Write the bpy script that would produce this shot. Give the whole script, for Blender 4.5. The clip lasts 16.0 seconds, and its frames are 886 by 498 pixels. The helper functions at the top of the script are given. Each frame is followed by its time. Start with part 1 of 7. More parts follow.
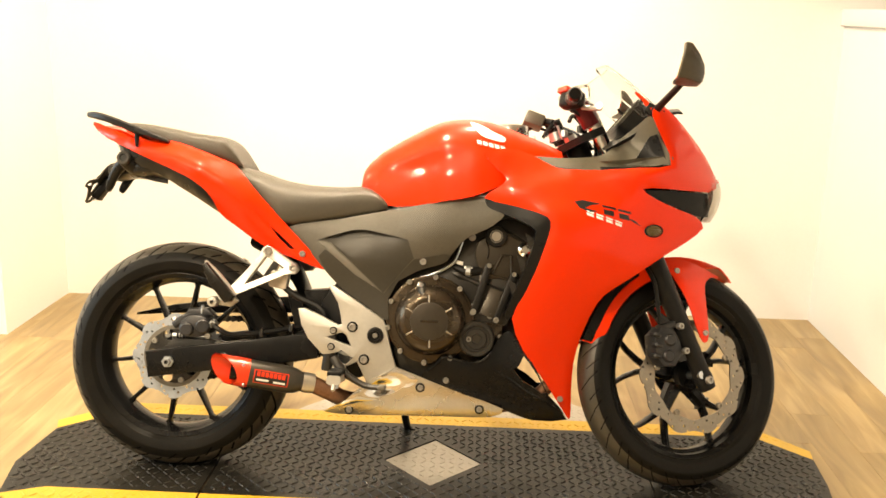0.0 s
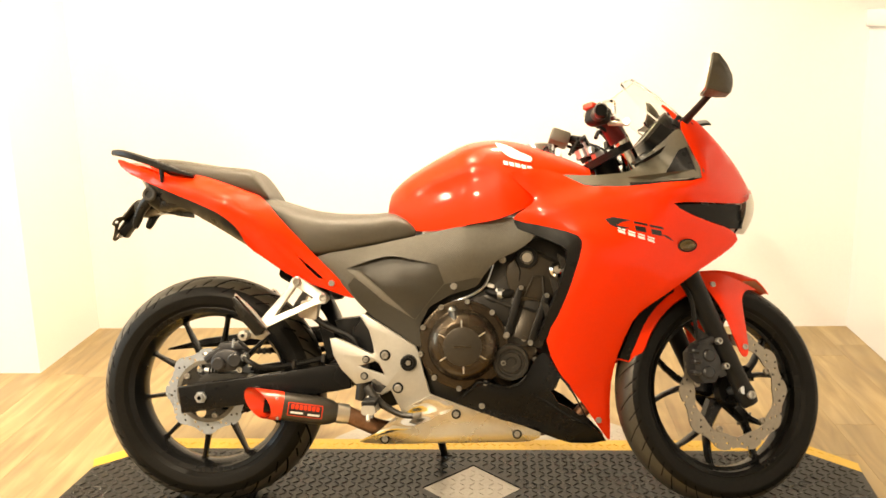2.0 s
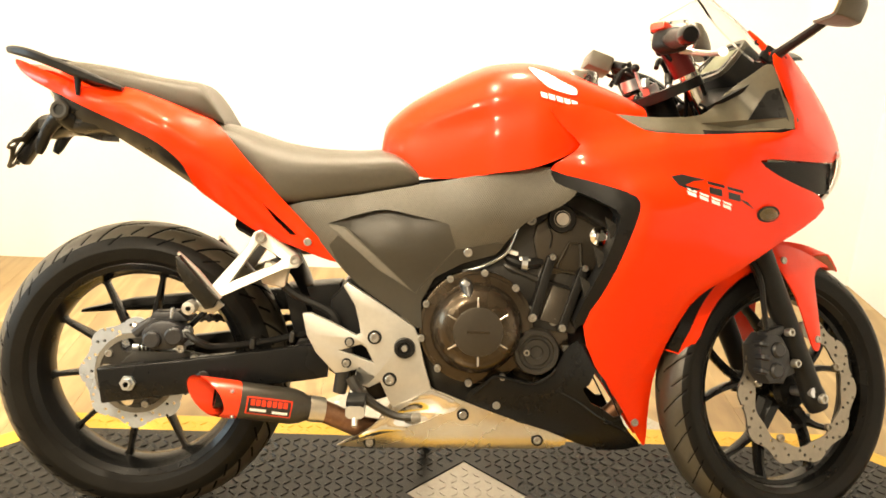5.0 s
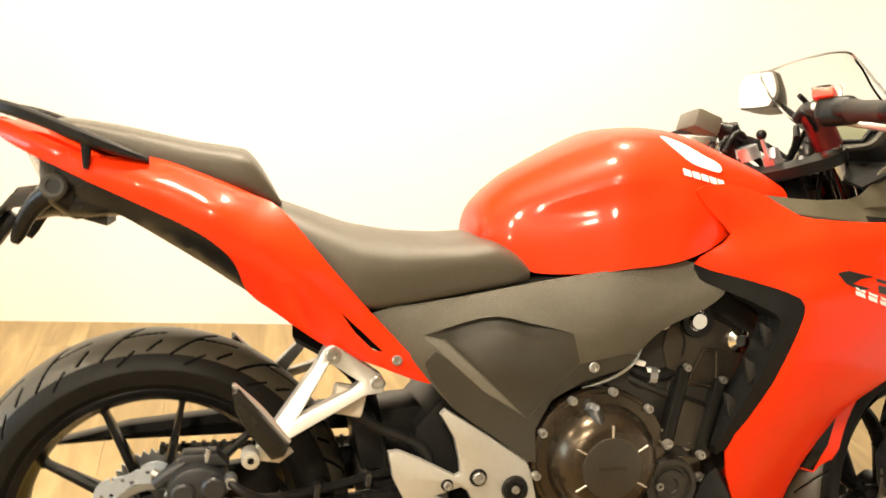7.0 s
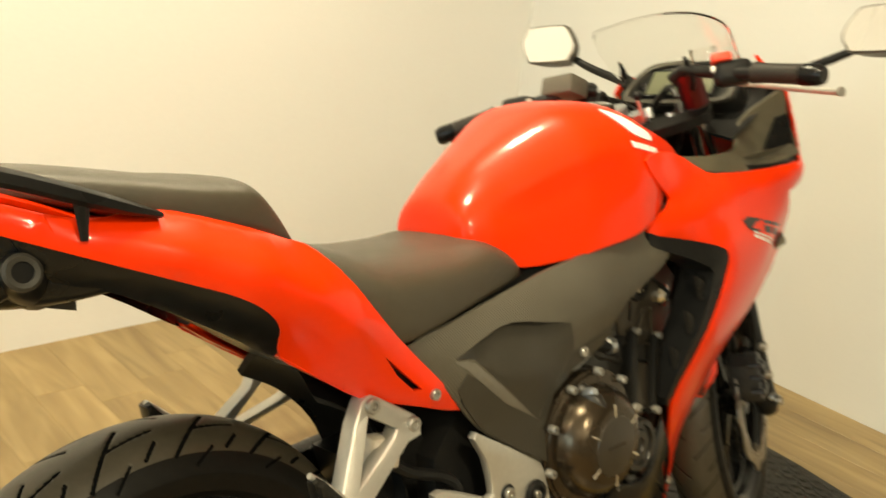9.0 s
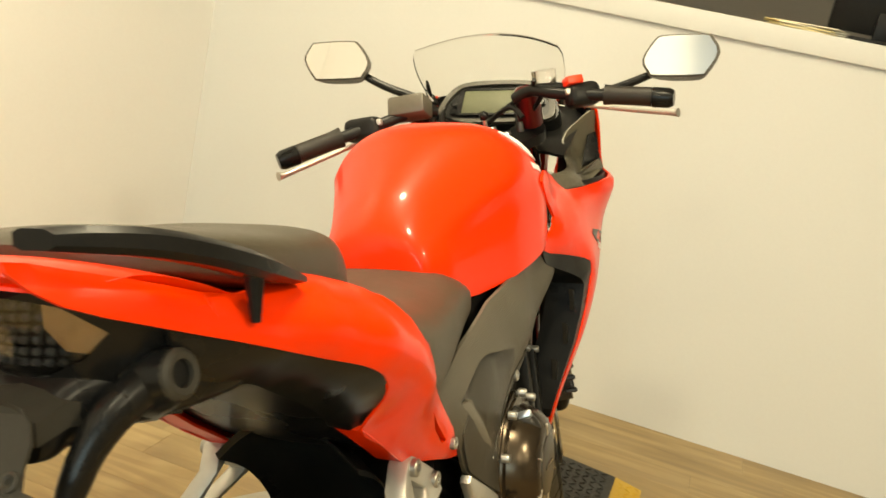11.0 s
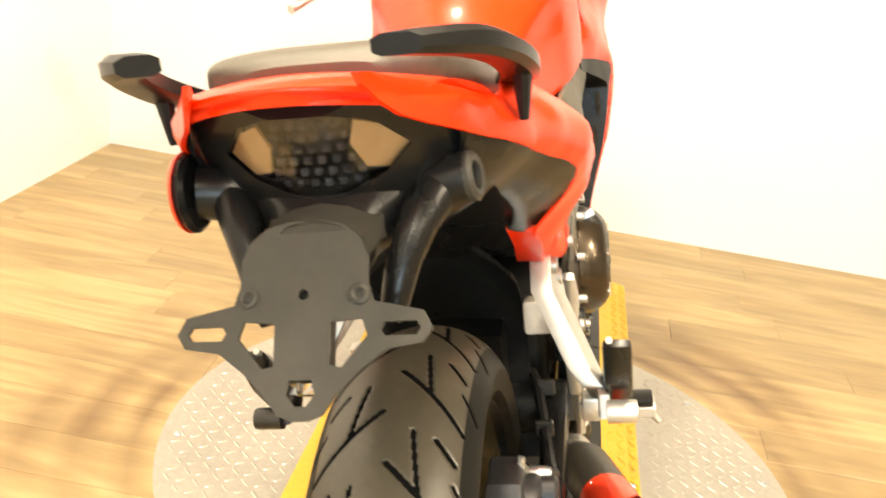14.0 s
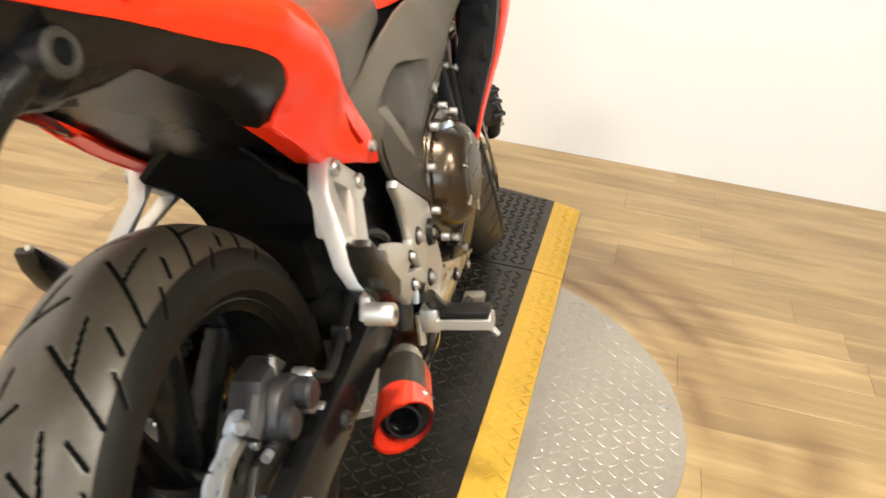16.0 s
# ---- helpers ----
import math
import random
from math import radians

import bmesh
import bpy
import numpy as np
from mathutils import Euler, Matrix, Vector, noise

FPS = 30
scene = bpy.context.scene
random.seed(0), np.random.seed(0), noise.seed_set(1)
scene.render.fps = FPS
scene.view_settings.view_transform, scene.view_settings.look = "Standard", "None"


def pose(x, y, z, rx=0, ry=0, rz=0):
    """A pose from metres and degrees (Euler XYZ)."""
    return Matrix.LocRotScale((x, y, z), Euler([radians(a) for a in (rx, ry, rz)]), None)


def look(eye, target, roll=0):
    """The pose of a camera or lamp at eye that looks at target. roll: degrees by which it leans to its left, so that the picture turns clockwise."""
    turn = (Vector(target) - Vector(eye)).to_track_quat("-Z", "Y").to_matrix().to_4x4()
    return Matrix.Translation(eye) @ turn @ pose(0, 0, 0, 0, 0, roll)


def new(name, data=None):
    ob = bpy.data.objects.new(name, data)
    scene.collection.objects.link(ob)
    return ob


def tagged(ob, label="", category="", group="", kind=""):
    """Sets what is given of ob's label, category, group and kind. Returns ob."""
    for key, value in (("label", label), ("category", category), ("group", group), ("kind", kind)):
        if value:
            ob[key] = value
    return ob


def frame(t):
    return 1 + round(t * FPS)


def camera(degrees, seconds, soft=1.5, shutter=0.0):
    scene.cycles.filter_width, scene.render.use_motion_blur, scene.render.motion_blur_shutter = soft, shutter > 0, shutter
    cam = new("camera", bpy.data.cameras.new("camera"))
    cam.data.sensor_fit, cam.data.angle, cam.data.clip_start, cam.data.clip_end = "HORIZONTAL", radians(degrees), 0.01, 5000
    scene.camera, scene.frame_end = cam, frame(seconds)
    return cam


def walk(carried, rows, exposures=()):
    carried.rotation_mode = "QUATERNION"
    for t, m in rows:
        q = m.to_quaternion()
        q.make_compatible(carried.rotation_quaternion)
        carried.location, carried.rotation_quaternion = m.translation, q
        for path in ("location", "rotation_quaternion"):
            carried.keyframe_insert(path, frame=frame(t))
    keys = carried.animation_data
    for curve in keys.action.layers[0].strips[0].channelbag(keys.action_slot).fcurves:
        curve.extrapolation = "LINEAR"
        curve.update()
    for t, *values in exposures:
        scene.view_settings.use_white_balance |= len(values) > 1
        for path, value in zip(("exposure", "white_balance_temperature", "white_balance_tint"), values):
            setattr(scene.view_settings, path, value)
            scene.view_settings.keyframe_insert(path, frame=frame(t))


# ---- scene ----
cam = camera(50.1, 16.0, 1.6, 0.5)
PATH = [
    (0, (0.123, -2.423, 1.278), (0.044, -0.487, 0.782), 1.4),
    (0.5, (0.111, -2.42, 1.278), (0.032, -0.484, 0.781), 1.5),
    (1, (0.115, -2.416, 1.279), (0.028, -0.482, 0.777), 1.0),
    (1.5, (0.114, -2.411, 1.283), (0.026, -0.478, 0.78), 0.8),
    (2, (0.109, -2.388, 1.292), (-0.023, -0.448, 0.828), -1.4),
    (2.5, (0.124, -2.3, 1.293), (-0.017, -0.364, 0.811), -1.5),
    (3, (0.137, -2.167, 1.286), (-0.018, -0.235, 0.796), -0.1),
    (3.2, (0.118, -2.12, 1.28), (-0.057, -0.199, 0.75), 1.7),
    (5.3, (-0.178, -1.75, 1.25), (-0.069, 0.138, 0.598), 3.5),
    (5.5, (-0.194, -1.7, 1.253), (-0.079, 0.194, 0.62), 4.2),
    (6, (-0.243, -1.537, 1.262), (-0.131, 0.364, 0.651), 4.4),
    (6.5, (-0.382, -1.415, 1.245), (-0.234, 0.469, 0.592), 7.0),
    (7, (-0.602, -1.315, 1.267), (-0.161, 0.528, 0.628), 6.1),
    (7.5, (-0.777, -1.216, 1.274), (-0.181, 0.572, 0.605), 3.9),
    (8, (-0.894, -1.059, 1.264), (-0.06, 0.644, 0.63), 4.9),
    (8.5, (-1.027, -0.916, 1.254), (-0.009, 0.684, 0.62), 7.2),
    (9, (-1.183, -0.802, 1.246), (0.178, 0.506, 0.583), 8.2),
    (9.5, (-1.287, -0.703, 1.236), (0.259, 0.363, 0.55), 9.8),
    (9.7, (-1.298, -0.648, 1.224), (0.305, 0.356, 0.574), 11.0),
    (11.8, (-1.497, -0.072, 1.12), (0.428, 0.178, 0.638), 14.3),
    (12, (-1.507, -0.044, 1.113), (0.42, 0.178, 0.624), 15.4),
    (12.5, (-1.52, 0.02, 1.084), (0.387, 0.267, 0.533), 13.4),
    (13, (-1.521, 0.051, 1.069), (0.368, 0.266, 0.448), 11.5),
    (13.5, (-1.528, 0.065, 1.067), (0.338, 0.278, 0.379), 9.3),
    (14, (-1.525, 0.032, 1.071), (0.322, 0.204, 0.323), 8.2),
    (14.5, (-1.531, -0.012, 1.068), (0.29, 0.122, 0.251), 7.4),
    (15, (-1.528, -0.076, 1.066), (0.268, 0.048, 0.195), 8.2),
    (15.5, (-1.501, -0.198, 1.084), (0.286, 0.04, 0.217), 8.2),
    (16, (-1.46, -0.327, 1.073), (0.304, -0.018, 0.183), 7.2),
]
EXPOSURES = [(0.0, 0.03, 7900, 10), (2.0, 0.05, 7900, 10), (3.0, -0.1, 8500, 10), (5.5, 0.36, 7400, 8), (6.5, 0.2, 7200, 8), (7.5, -0.2, 7100, 8), (8.0, -0.4, 6900, 6), (9.0, -0.74, 7800, -2), (9.5, -0.78, 8200, -4), (12.0, -0.68, 7800, 2), (12.5, -0.58, 7700, 4), (14.0, 0.4, 7300, 8), (15.0, 0.42, 7000, 6), (15.5, 0.22, 6600, 8), (16.0, -0.1, 6200, 10)]
walk(cam, [(t, look(eye, target, roll)) for t, eye, target, roll in PATH], EXPOSURES)
# ---------------------------------------------------------------- world and light
world = bpy.data.worlds.new("world")
scene.world = world
world.use_nodes = True
world.node_tree.nodes["Background"].inputs[0].default_value = (1.0, 0.93, 0.82, 1)
world.node_tree.nodes["Background"].inputs[1].default_value = 0.02


def ceiling_lamp(x, y, watts, size=0.5):
    data = bpy.data.lights.new("ceiling_light", "AREA")
    data.shape, data.size, data.energy, data.color = "DISK", size, watts, (1.0, 0.89, 0.735)
    ob = new("lamp", data)
    ob.matrix_world = pose(x, y, CEIL - 0.06)
    return ob


CEIL = 2.75
LAMPS = [(-1.1, -1.7, 88), (-0.75, 0.05, 60), (0.05, 0.75, 68), (-2.9, -1.8, 50), (-2.7, 0.2, 38), (-1.8, -3.2, 60)]
for lx, ly, watts in LAMPS:
    ceiling_lamp(lx, ly, watts, 0.2)
day = bpy.data.lights.new("daylight", "AREA")
day.shape, day.size, day.size_y, day.energy, day.color = "RECTANGLE", 2.2, 1.3, 100, (0.6, 0.8, 1.0)
new("window_daylight", day).matrix_world = look((-4.98, -0.6, 1.55), (0, -0.6, 1.2))


# ---------------------------------------------------------------- materials
def material(name, base, rough=0.5, metal=0.0, coat=0.0, tint=0.12, scale=6.0, grain=120.0, bump=0.0, bump_scale=200.0, wear=0.08, spec=0.5):
    m = bpy.data.materials.new(name)
    m.use_nodes = True
    nt = m.node_tree
    b = nt.nodes["Principled BSDF"]
    co = nt.nodes.new("ShaderNodeTexCoord")
    n1, n2 = nt.nodes.new("ShaderNodeTexNoise"), nt.nodes.new("ShaderNodeTexNoise")
    n1.inputs["Scale"].default_value, n2.inputs["Scale"].default_value = scale, grain
    n1.inputs["Detail"].default_value, n2.inputs["Detail"].default_value = 5, 3
    for n in (n1, n2):
        nt.links.new(co.outputs["Object"], n.inputs["Vector"])
    add = nt.nodes.new("ShaderNodeMath")
    add.operation = "ADD"
    nt.links.new(n1.outputs["Fac"], add.inputs[0])
    nt.links.new(n2.outputs["Fac"], add.inputs[1])
    ramp = nt.nodes.new("ShaderNodeMapRange")
    ramp.inputs["From Min"].default_value, ramp.inputs["From Max"].default_value = 0.6, 1.4
    ramp.inputs["To Min"].default_value, ramp.inputs["To Max"].default_value = 1 - tint, 1 + tint
    nt.links.new(add.outputs[0], ramp.inputs["Value"])
    mul = nt.nodes.new("ShaderNodeVectorMath")
    mul.operation = "SCALE"
    mul.inputs[0].default_value = base
    nt.links.new(ramp.outputs[0], mul.inputs["Scale"])
    nt.links.new(mul.outputs[0], b.inputs["Base Color"])
    rr = nt.nodes.new("ShaderNodeMapRange")
    rr.inputs["From Min"].default_value, rr.inputs["From Max"].default_value = 0.3, 0.7
    rr.inputs["To Min"].default_value, rr.inputs["To Max"].default_value = max(rough - wear, 0.02), min(rough + wear, 1)
    nt.links.new(n1.outputs["Fac"], rr.inputs["Value"])
    nt.links.new(rr.outputs[0], b.inputs["Roughness"])
    b.inputs["Metallic"].default_value = metal
    b.inputs["Coat Weight"].default_value, b.inputs["Coat Roughness"].default_value = coat, 0.085
    b.inputs["Specular IOR Level"].default_value = spec
    if bump:
        n3, bp = nt.nodes.new("ShaderNodeTexNoise"), nt.nodes.new("ShaderNodeBump")
        n3.inputs["Scale"].default_value = bump_scale
        nt.links.new(co.outputs["Object"], n3.inputs["Vector"])
        nt.links.new(n3.outputs["Fac"], bp.inputs["Height"])
        bp.inputs["Strength"].default_value, bp.inputs["Distance"].default_value = bump, 0.002
        nt.links.new(bp.outputs[0], b.inputs["Normal"])
    return m


def wood_floor():
    m = material("laminate", (0.36, 0.22, 0.105), 0.38, tint=0.2, scale=3.0, grain=60.0)
    nt = m.node_tree
    b = nt.nodes["Principled BSDF"]
    co, info = nt.nodes["Texture Coordinate"], nt.nodes.new("ShaderNodeObjectInfo")
    shift = nt.nodes.new("ShaderNodeVectorMath")
    shift.operation = "MULTIPLY_ADD"
    cmb = nt.nodes.new("ShaderNodeCombineXYZ")
    for k in "XYZ":
        nt.links.new(info.outputs["Random"], cmb.inputs[k])
    nt.links.new(cmb.outputs[0], shift.inputs[0])
    shift.inputs[1].default_value = (37, 91, 13)
    nt.links.new(co.outputs["Object"], shift.inputs[2])
    mp = nt.nodes.new("ShaderNodeMapping")
    mp.inputs["Scale"].default_value = (11, 1.3, 1)
    nt.links.new(shift.outputs[0], mp.inputs["Vector"])
    wave = nt.nodes.new("ShaderNodeTexNoise")
    wave.inputs["Scale"].default_value, wave.inputs["Detail"].default_value, wave.inputs["Distortion"].default_value = 1.6, 8, 1.2
    nt.links.new(mp.outputs[0], wave.inputs["Vector"])
    ramp = nt.nodes.new("ShaderNodeValToRGB")
    ramp.color_ramp.elements[0].position, ramp.color_ramp.elements[0].color = 0.3, (0.215, 0.147, 0.067, 1)
    ramp.color_ramp.elements[1].position, ramp.color_ramp.elements[1].color = 0.70, (0.375, 0.272, 0.132, 1)
    mid = ramp.color_ramp.elements.new(0.5)
    mid.color = (0.285, 0.2, 0.091, 1)
    nt.links.new(wave.outputs["Fac"], ramp.inputs[0])
    vary = nt.nodes.new("ShaderNodeMapRange")
    vary.inputs["To Min"].default_value, vary.inputs["To Max"].default_value = 0.9, 1.09
    nt.links.new(info.outputs["Random"], vary.inputs["Value"])
    mul = nt.nodes.new("ShaderNodeVectorMath")
    mul.operation = "SCALE"
    nt.links.new(ramp.outputs[0], mul.inputs[0])
    nt.links.new(vary.outputs[0], mul.inputs["Scale"])
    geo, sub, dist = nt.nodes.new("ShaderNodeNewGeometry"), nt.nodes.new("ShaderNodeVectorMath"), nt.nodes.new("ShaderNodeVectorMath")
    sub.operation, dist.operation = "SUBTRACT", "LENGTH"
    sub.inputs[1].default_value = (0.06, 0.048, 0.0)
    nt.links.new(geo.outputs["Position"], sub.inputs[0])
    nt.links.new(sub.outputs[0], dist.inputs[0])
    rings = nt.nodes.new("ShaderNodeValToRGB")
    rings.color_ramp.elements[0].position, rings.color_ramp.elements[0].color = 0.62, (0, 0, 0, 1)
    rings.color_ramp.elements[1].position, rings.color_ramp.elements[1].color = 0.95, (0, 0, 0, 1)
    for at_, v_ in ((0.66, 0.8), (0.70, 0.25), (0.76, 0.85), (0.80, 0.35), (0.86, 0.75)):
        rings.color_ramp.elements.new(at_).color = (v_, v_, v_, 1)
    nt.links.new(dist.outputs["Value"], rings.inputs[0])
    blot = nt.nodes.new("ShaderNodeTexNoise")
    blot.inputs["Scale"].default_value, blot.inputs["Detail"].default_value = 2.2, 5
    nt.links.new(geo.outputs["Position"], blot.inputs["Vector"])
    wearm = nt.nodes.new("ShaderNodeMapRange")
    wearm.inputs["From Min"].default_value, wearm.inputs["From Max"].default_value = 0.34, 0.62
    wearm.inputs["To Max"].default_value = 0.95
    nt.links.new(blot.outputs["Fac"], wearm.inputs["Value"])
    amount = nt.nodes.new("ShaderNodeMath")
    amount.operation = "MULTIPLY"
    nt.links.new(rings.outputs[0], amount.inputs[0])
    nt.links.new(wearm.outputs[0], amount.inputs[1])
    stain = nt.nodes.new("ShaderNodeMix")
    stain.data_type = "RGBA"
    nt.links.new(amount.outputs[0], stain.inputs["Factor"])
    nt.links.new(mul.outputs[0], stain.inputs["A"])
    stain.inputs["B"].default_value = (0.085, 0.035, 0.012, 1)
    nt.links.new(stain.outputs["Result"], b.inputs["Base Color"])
    bp = nt.nodes.new("ShaderNodeBump")
    bp.inputs["Strength"].default_value, bp.inputs["Distance"].default_value = 0.15, 0.001
    nt.links.new(wave.outputs["Fac"], bp.inputs["Height"])
    nt.links.new(bp.outputs[0], b.inputs["Normal"])
    return m


def scaled_plastic():
    """Dark grey moulded plastic with a fine embossed scale pattern."""
    m = material("embossed_plastic", (0.082, 0.073, 0.055), 0.38, tint=0.12, spec=0.5)
    nt = m.node_tree
    co = nt.nodes["Texture Coordinate"]
    acc = None
    for ang in (38, -22):
        mp, wv = nt.nodes.new("ShaderNodeMapping"), nt.nodes.new("ShaderNodeTexWave")
        mp.inputs["Rotation"].default_value = (0, radians(ang), 0)
        wv.inputs["Scale"].default_value, wv.inputs["Distortion"].default_value = 84, 0.0
        nt.links.new(co.outputs["Object"], mp.inputs["Vector"])
        nt.links.new(mp.outputs[0], wv.inputs["Vector"])
        if acc is None:
            acc = wv
        else:
            mx = nt.nodes.new("ShaderNodeMath")
            mx.operation = "MULTIPLY"
            nt.links.new(acc.outputs["Fac"], mx.inputs[0])
            nt.links.new(wv.outputs["Fac"], mx.inputs[1])
            bp = nt.nodes.new("ShaderNodeBump")
            bp.inputs["Strength"].default_value, bp.inputs["Distance"].default_value = 0.55, 0.0016
            nt.links.new(mx.outputs[0], bp.inputs["Height"])
            nt.links.new(bp.outputs[0], nt.nodes["Principled BSDF"].inputs["Normal"])
    return m


def clear(name, colour, rough=0.02, ior=1.3):
    m = bpy.data.materials.new(name)
    m.use_nodes = True
    b = m.node_tree.nodes["Principled BSDF"]
    b.inputs["Base Color"].default_value = (*colour, 1)
    b.inputs["Roughness"].default_value, b.inputs["IOR"].default_value = rough, ior
    b.inputs["Transmission Weight"].default_value = 1
    return m


WALL = material("wall_paint", (0.81, 0.81, 0.803), 0.6, tint=0.02, scale=1.2, bump=0.08, bump_scale=260)
# the wall's paint again, dimmed and cooled for the weaker light on the partition
HALFWALL_DIM = material("dimmed_wall_paint", (0.62, 0.625, 0.615), 0.6, tint=0.02, scale=1.2, bump=0.08, bump_scale=260)
# darkened only so that the added end walls bounce less light
LOWBOUNCE = material("low_bounce_wall", (0.42, 0.38, 0.32), 0.6, tint=0.1, scale=1.5)
CEILING = material("ceiling_paint", (0.72, 0.7, 0.65), 0.8, tint=0.02)
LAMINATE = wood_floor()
RUBBERMAT = material("mat_rubber", (0.013, 0.0118, 0.0095), 0.3, tint=0.35, scale=5, bump=0.15, bump_scale=400, spec=0.26)
YELLOW = material("mat_yellow", (0.52, 0.32, 0.03), 0.45, tint=0.12, scale=7, bump=0.1, bump_scale=300)
STEELPLATE = material("tread_plate_steel", (0.38, 0.355, 0.31), 0.42, metal=0.6, tint=0.14, scale=4, bump=0.1, bump_scale=150)
RED = material("red_paint", (0.84, 0.032, 0.006), 0.34, coat=0.4, tint=0.03, wear=0.03, spec=0.12)
VINYL = material("seat_vinyl", (0.06, 0.051, 0.036), 0.4, tint=0.12, bump=0.35, bump_scale=900, spec=0.5)
TAILBLACK = material("tail_plastic", (0.007, 0.0068, 0.0065), 0.28, tint=0.12, spec=0.24, wear=0.02, scale=6)
GRAYPL = material("grey_plastic", (0.038, 0.034, 0.026), 0.36, tint=0.1, bump=0.2, bump_scale=1200, spec=0.4)
EMBOSSED = scaled_plastic()
BLACKPL = material("black_plastic", (0.010, 0.0098, 0.0094), 0.34, tint=0.2, bump=0.06, bump_scale=700, spec=0.16)
BLACKGL = material("black_enamel", (0.006, 0.006, 0.006), 0.25, tint=0.15, spec=0.2)
TYRE = material("tyre_rubber", (0.007, 0.0065, 0.0055), 0.45, tint=0.25, scale=9, bump=0.1, bump_scale=500, spec=0.12)
TREAD = material("tread_rubber", (0.046, 0.039, 0.027), 0.4, tint=0.2, scale=14, bump=0.1, bump_scale=500, spec=0.5)
GRIPRUB = material("grip_rubber", (0.018, 0.015, 0.012), 0.5, spec=0.3, bump=0.3, bump_scale=400)
# tyre rubber blackened to paint the shade inside the grooves
GROOVESHADE = material("groove_shade", (0.004, 0.004, 0.004), 0.9, spec=0.0)
BRONZE = material("engine_bronze", (0.066, 0.050, 0.034), 0.24, metal=0.8, tint=0.12, scale=14)
BADGE = material("badge_bronze", (0.05, 0.042, 0.032), 0.36, metal=0.5, tint=0.1)
ENGDARK = material("engine_satin_black", (0.008, 0.0075, 0.0065), 0.38, tint=0.2, spec=0.22)
ENGBLACK = material("engine_black", (0.023, 0.021, 0.018), 0.33, metal=0.2, tint=0.2, bump=0.15, bump_scale=500, spec=0.5)
COCKPIT = material("cockpit_plastic", (0.088, 0.078, 0.053), 0.36, tint=0.12, bump=0.2, bump_scale=900, spec=0.5)
SATIN = material("satin_grey", (0.13, 0.12, 0.1), 0.4)
ALU = material("cast_aluminium", (0.52, 0.505, 0.465), 0.4, metal=0.7, tint=0.06, bump=0.12, bump_scale=600)
POLISHED = material("polished_aluminium", (0.78, 0.77, 0.75), 0.12, metal=1.0, tint=0.06)
CALIPER = material("caliper_grey", (0.036, 0.036, 0.038), 0.42, metal=0.55, tint=0.2)
BOLT = material("zinc_bolt", (0.38, 0.365, 0.335), 0.34, metal=0.8, tint=0.1)
BRUSHED = material("brushed_aluminium", (0.62, 0.58, 0.5), 0.3, metal=0.9, tint=0.06)
DISCSTEEL = material("front_disc_steel", (0.25, 0.22, 0.18), 0.36, metal=0.9, tint=0.12)
STEEL = material("disc_steel", (0.52, 0.55, 0.58), 0.3, metal=0.9, tint=0.1)
REARDISC = material("rear_disc_steel", (0.40, 0.45, 0.52), 0.34, metal=0.6, tint=0.1, scale=20)
CHROME = material("chrome", (0.75, 0.75, 0.76), 0.1, metal=1.0, tint=0.03)
RUST = material("header_pipe", (0.2, 0.1, 0.055), 0.42, metal=0.7, tint=0.3, scale=25)
MUFFLER = material("muffler_black", (0.05, 0.045, 0.036), 0.4, metal=0.4, tint=0.15)
TIPRED = material("tip_red", (0.75, 0.04, 0.012), 0.35, coat=0.4, tint=0.06)
# black riser with the red tank's reflection put into its colour
TANKREFLECT = material("black_with_tank_reflection", (0.12, 0.012, 0.014), 0.35, metal=0.6)
WHITE = material("white_decal", (0.85, 0.85, 0.84), 0.35, tint=0.02)
DECALBLACK = material("black_decal", (0.015, 0.014, 0.014), 0.35, tint=0.05)
PLATEGREY = material("bracket_grey", (0.036, 0.033, 0.027), 0.5, tint=0.12, bump=0.1, bump_scale=700, spec=0.25)
GLASS = clear("windscreen_clear", (0.96, 0.96, 0.94), 0.02, 1.12)
LENS = clear("clear_lens", (0.95, 0.93, 0.9), 0.05, 1.4)
AMBER = material("amber_lens", (0.42, 0.25, 0.12), 0.18, tint=0.1)
LENSOLIVE = material("lens_olive", (0.17, 0.13, 0.06), 0.25, tint=0.2, scale=60)
SMOKED = material("smoked_stud", (0.05, 0.055, 0.065), 0.2, metal=0.5)
MIRROR = material("mirror_glass", (0.9, 0.9, 0.9), 0.02, metal=1.0, tint=0.0, wear=0.0)
LCD = material("display_grey", (0.10, 0.105, 0.065), 0.5, tint=0.05, spec=0.2)
SWITCHGREY = material("switch_grey", (0.09, 0.08, 0.062), 0.4)


# ---------------------------------------------------------------- mesh helpers
def mesh_object(name, bm, mat, angle=35):
    me = bpy.data.meshes.new(name)
    bmesh.ops.recalc_face_normals(bm, faces=bm.faces)
    bm.to_mesh(me)
    bm.free()
    me.materials.append(mat)
    me.polygons.foreach_set("use_smooth", [True] * len(me.polygons))
    me.set_sharp_from_angle(angle=radians(angle))
    return new(name, me)


def part(name, bm, mat, parent, label="", angle=35):
    ob = mesh_object(name, bm, mat, angle)
    ob.parent = parent
    if label:
        ob["label"] = label
    return ob


def thing(name, bm, mat, label, category, group="", kind="", angle=35):
    return tagged(mesh_object(name, bm, mat, angle), label, category, group, kind)


def join(*bms):
    out = bms[0]
    for b in bms[1:]:
        off = len(out.verts)
        out.verts.ensure_lookup_table()
        vs = [out.verts.new(v.co) for v in b.verts]
        b.verts.index_update()
        for fc in b.faces:
            try:
                out.faces.new([vs[v.index] for v in fc.verts])
            except ValueError:
                pass
        b.free()
    return out


def moved(bm, m):
    bmesh.ops.transform(bm, matrix=m, verts=bm.verts)
    return bm


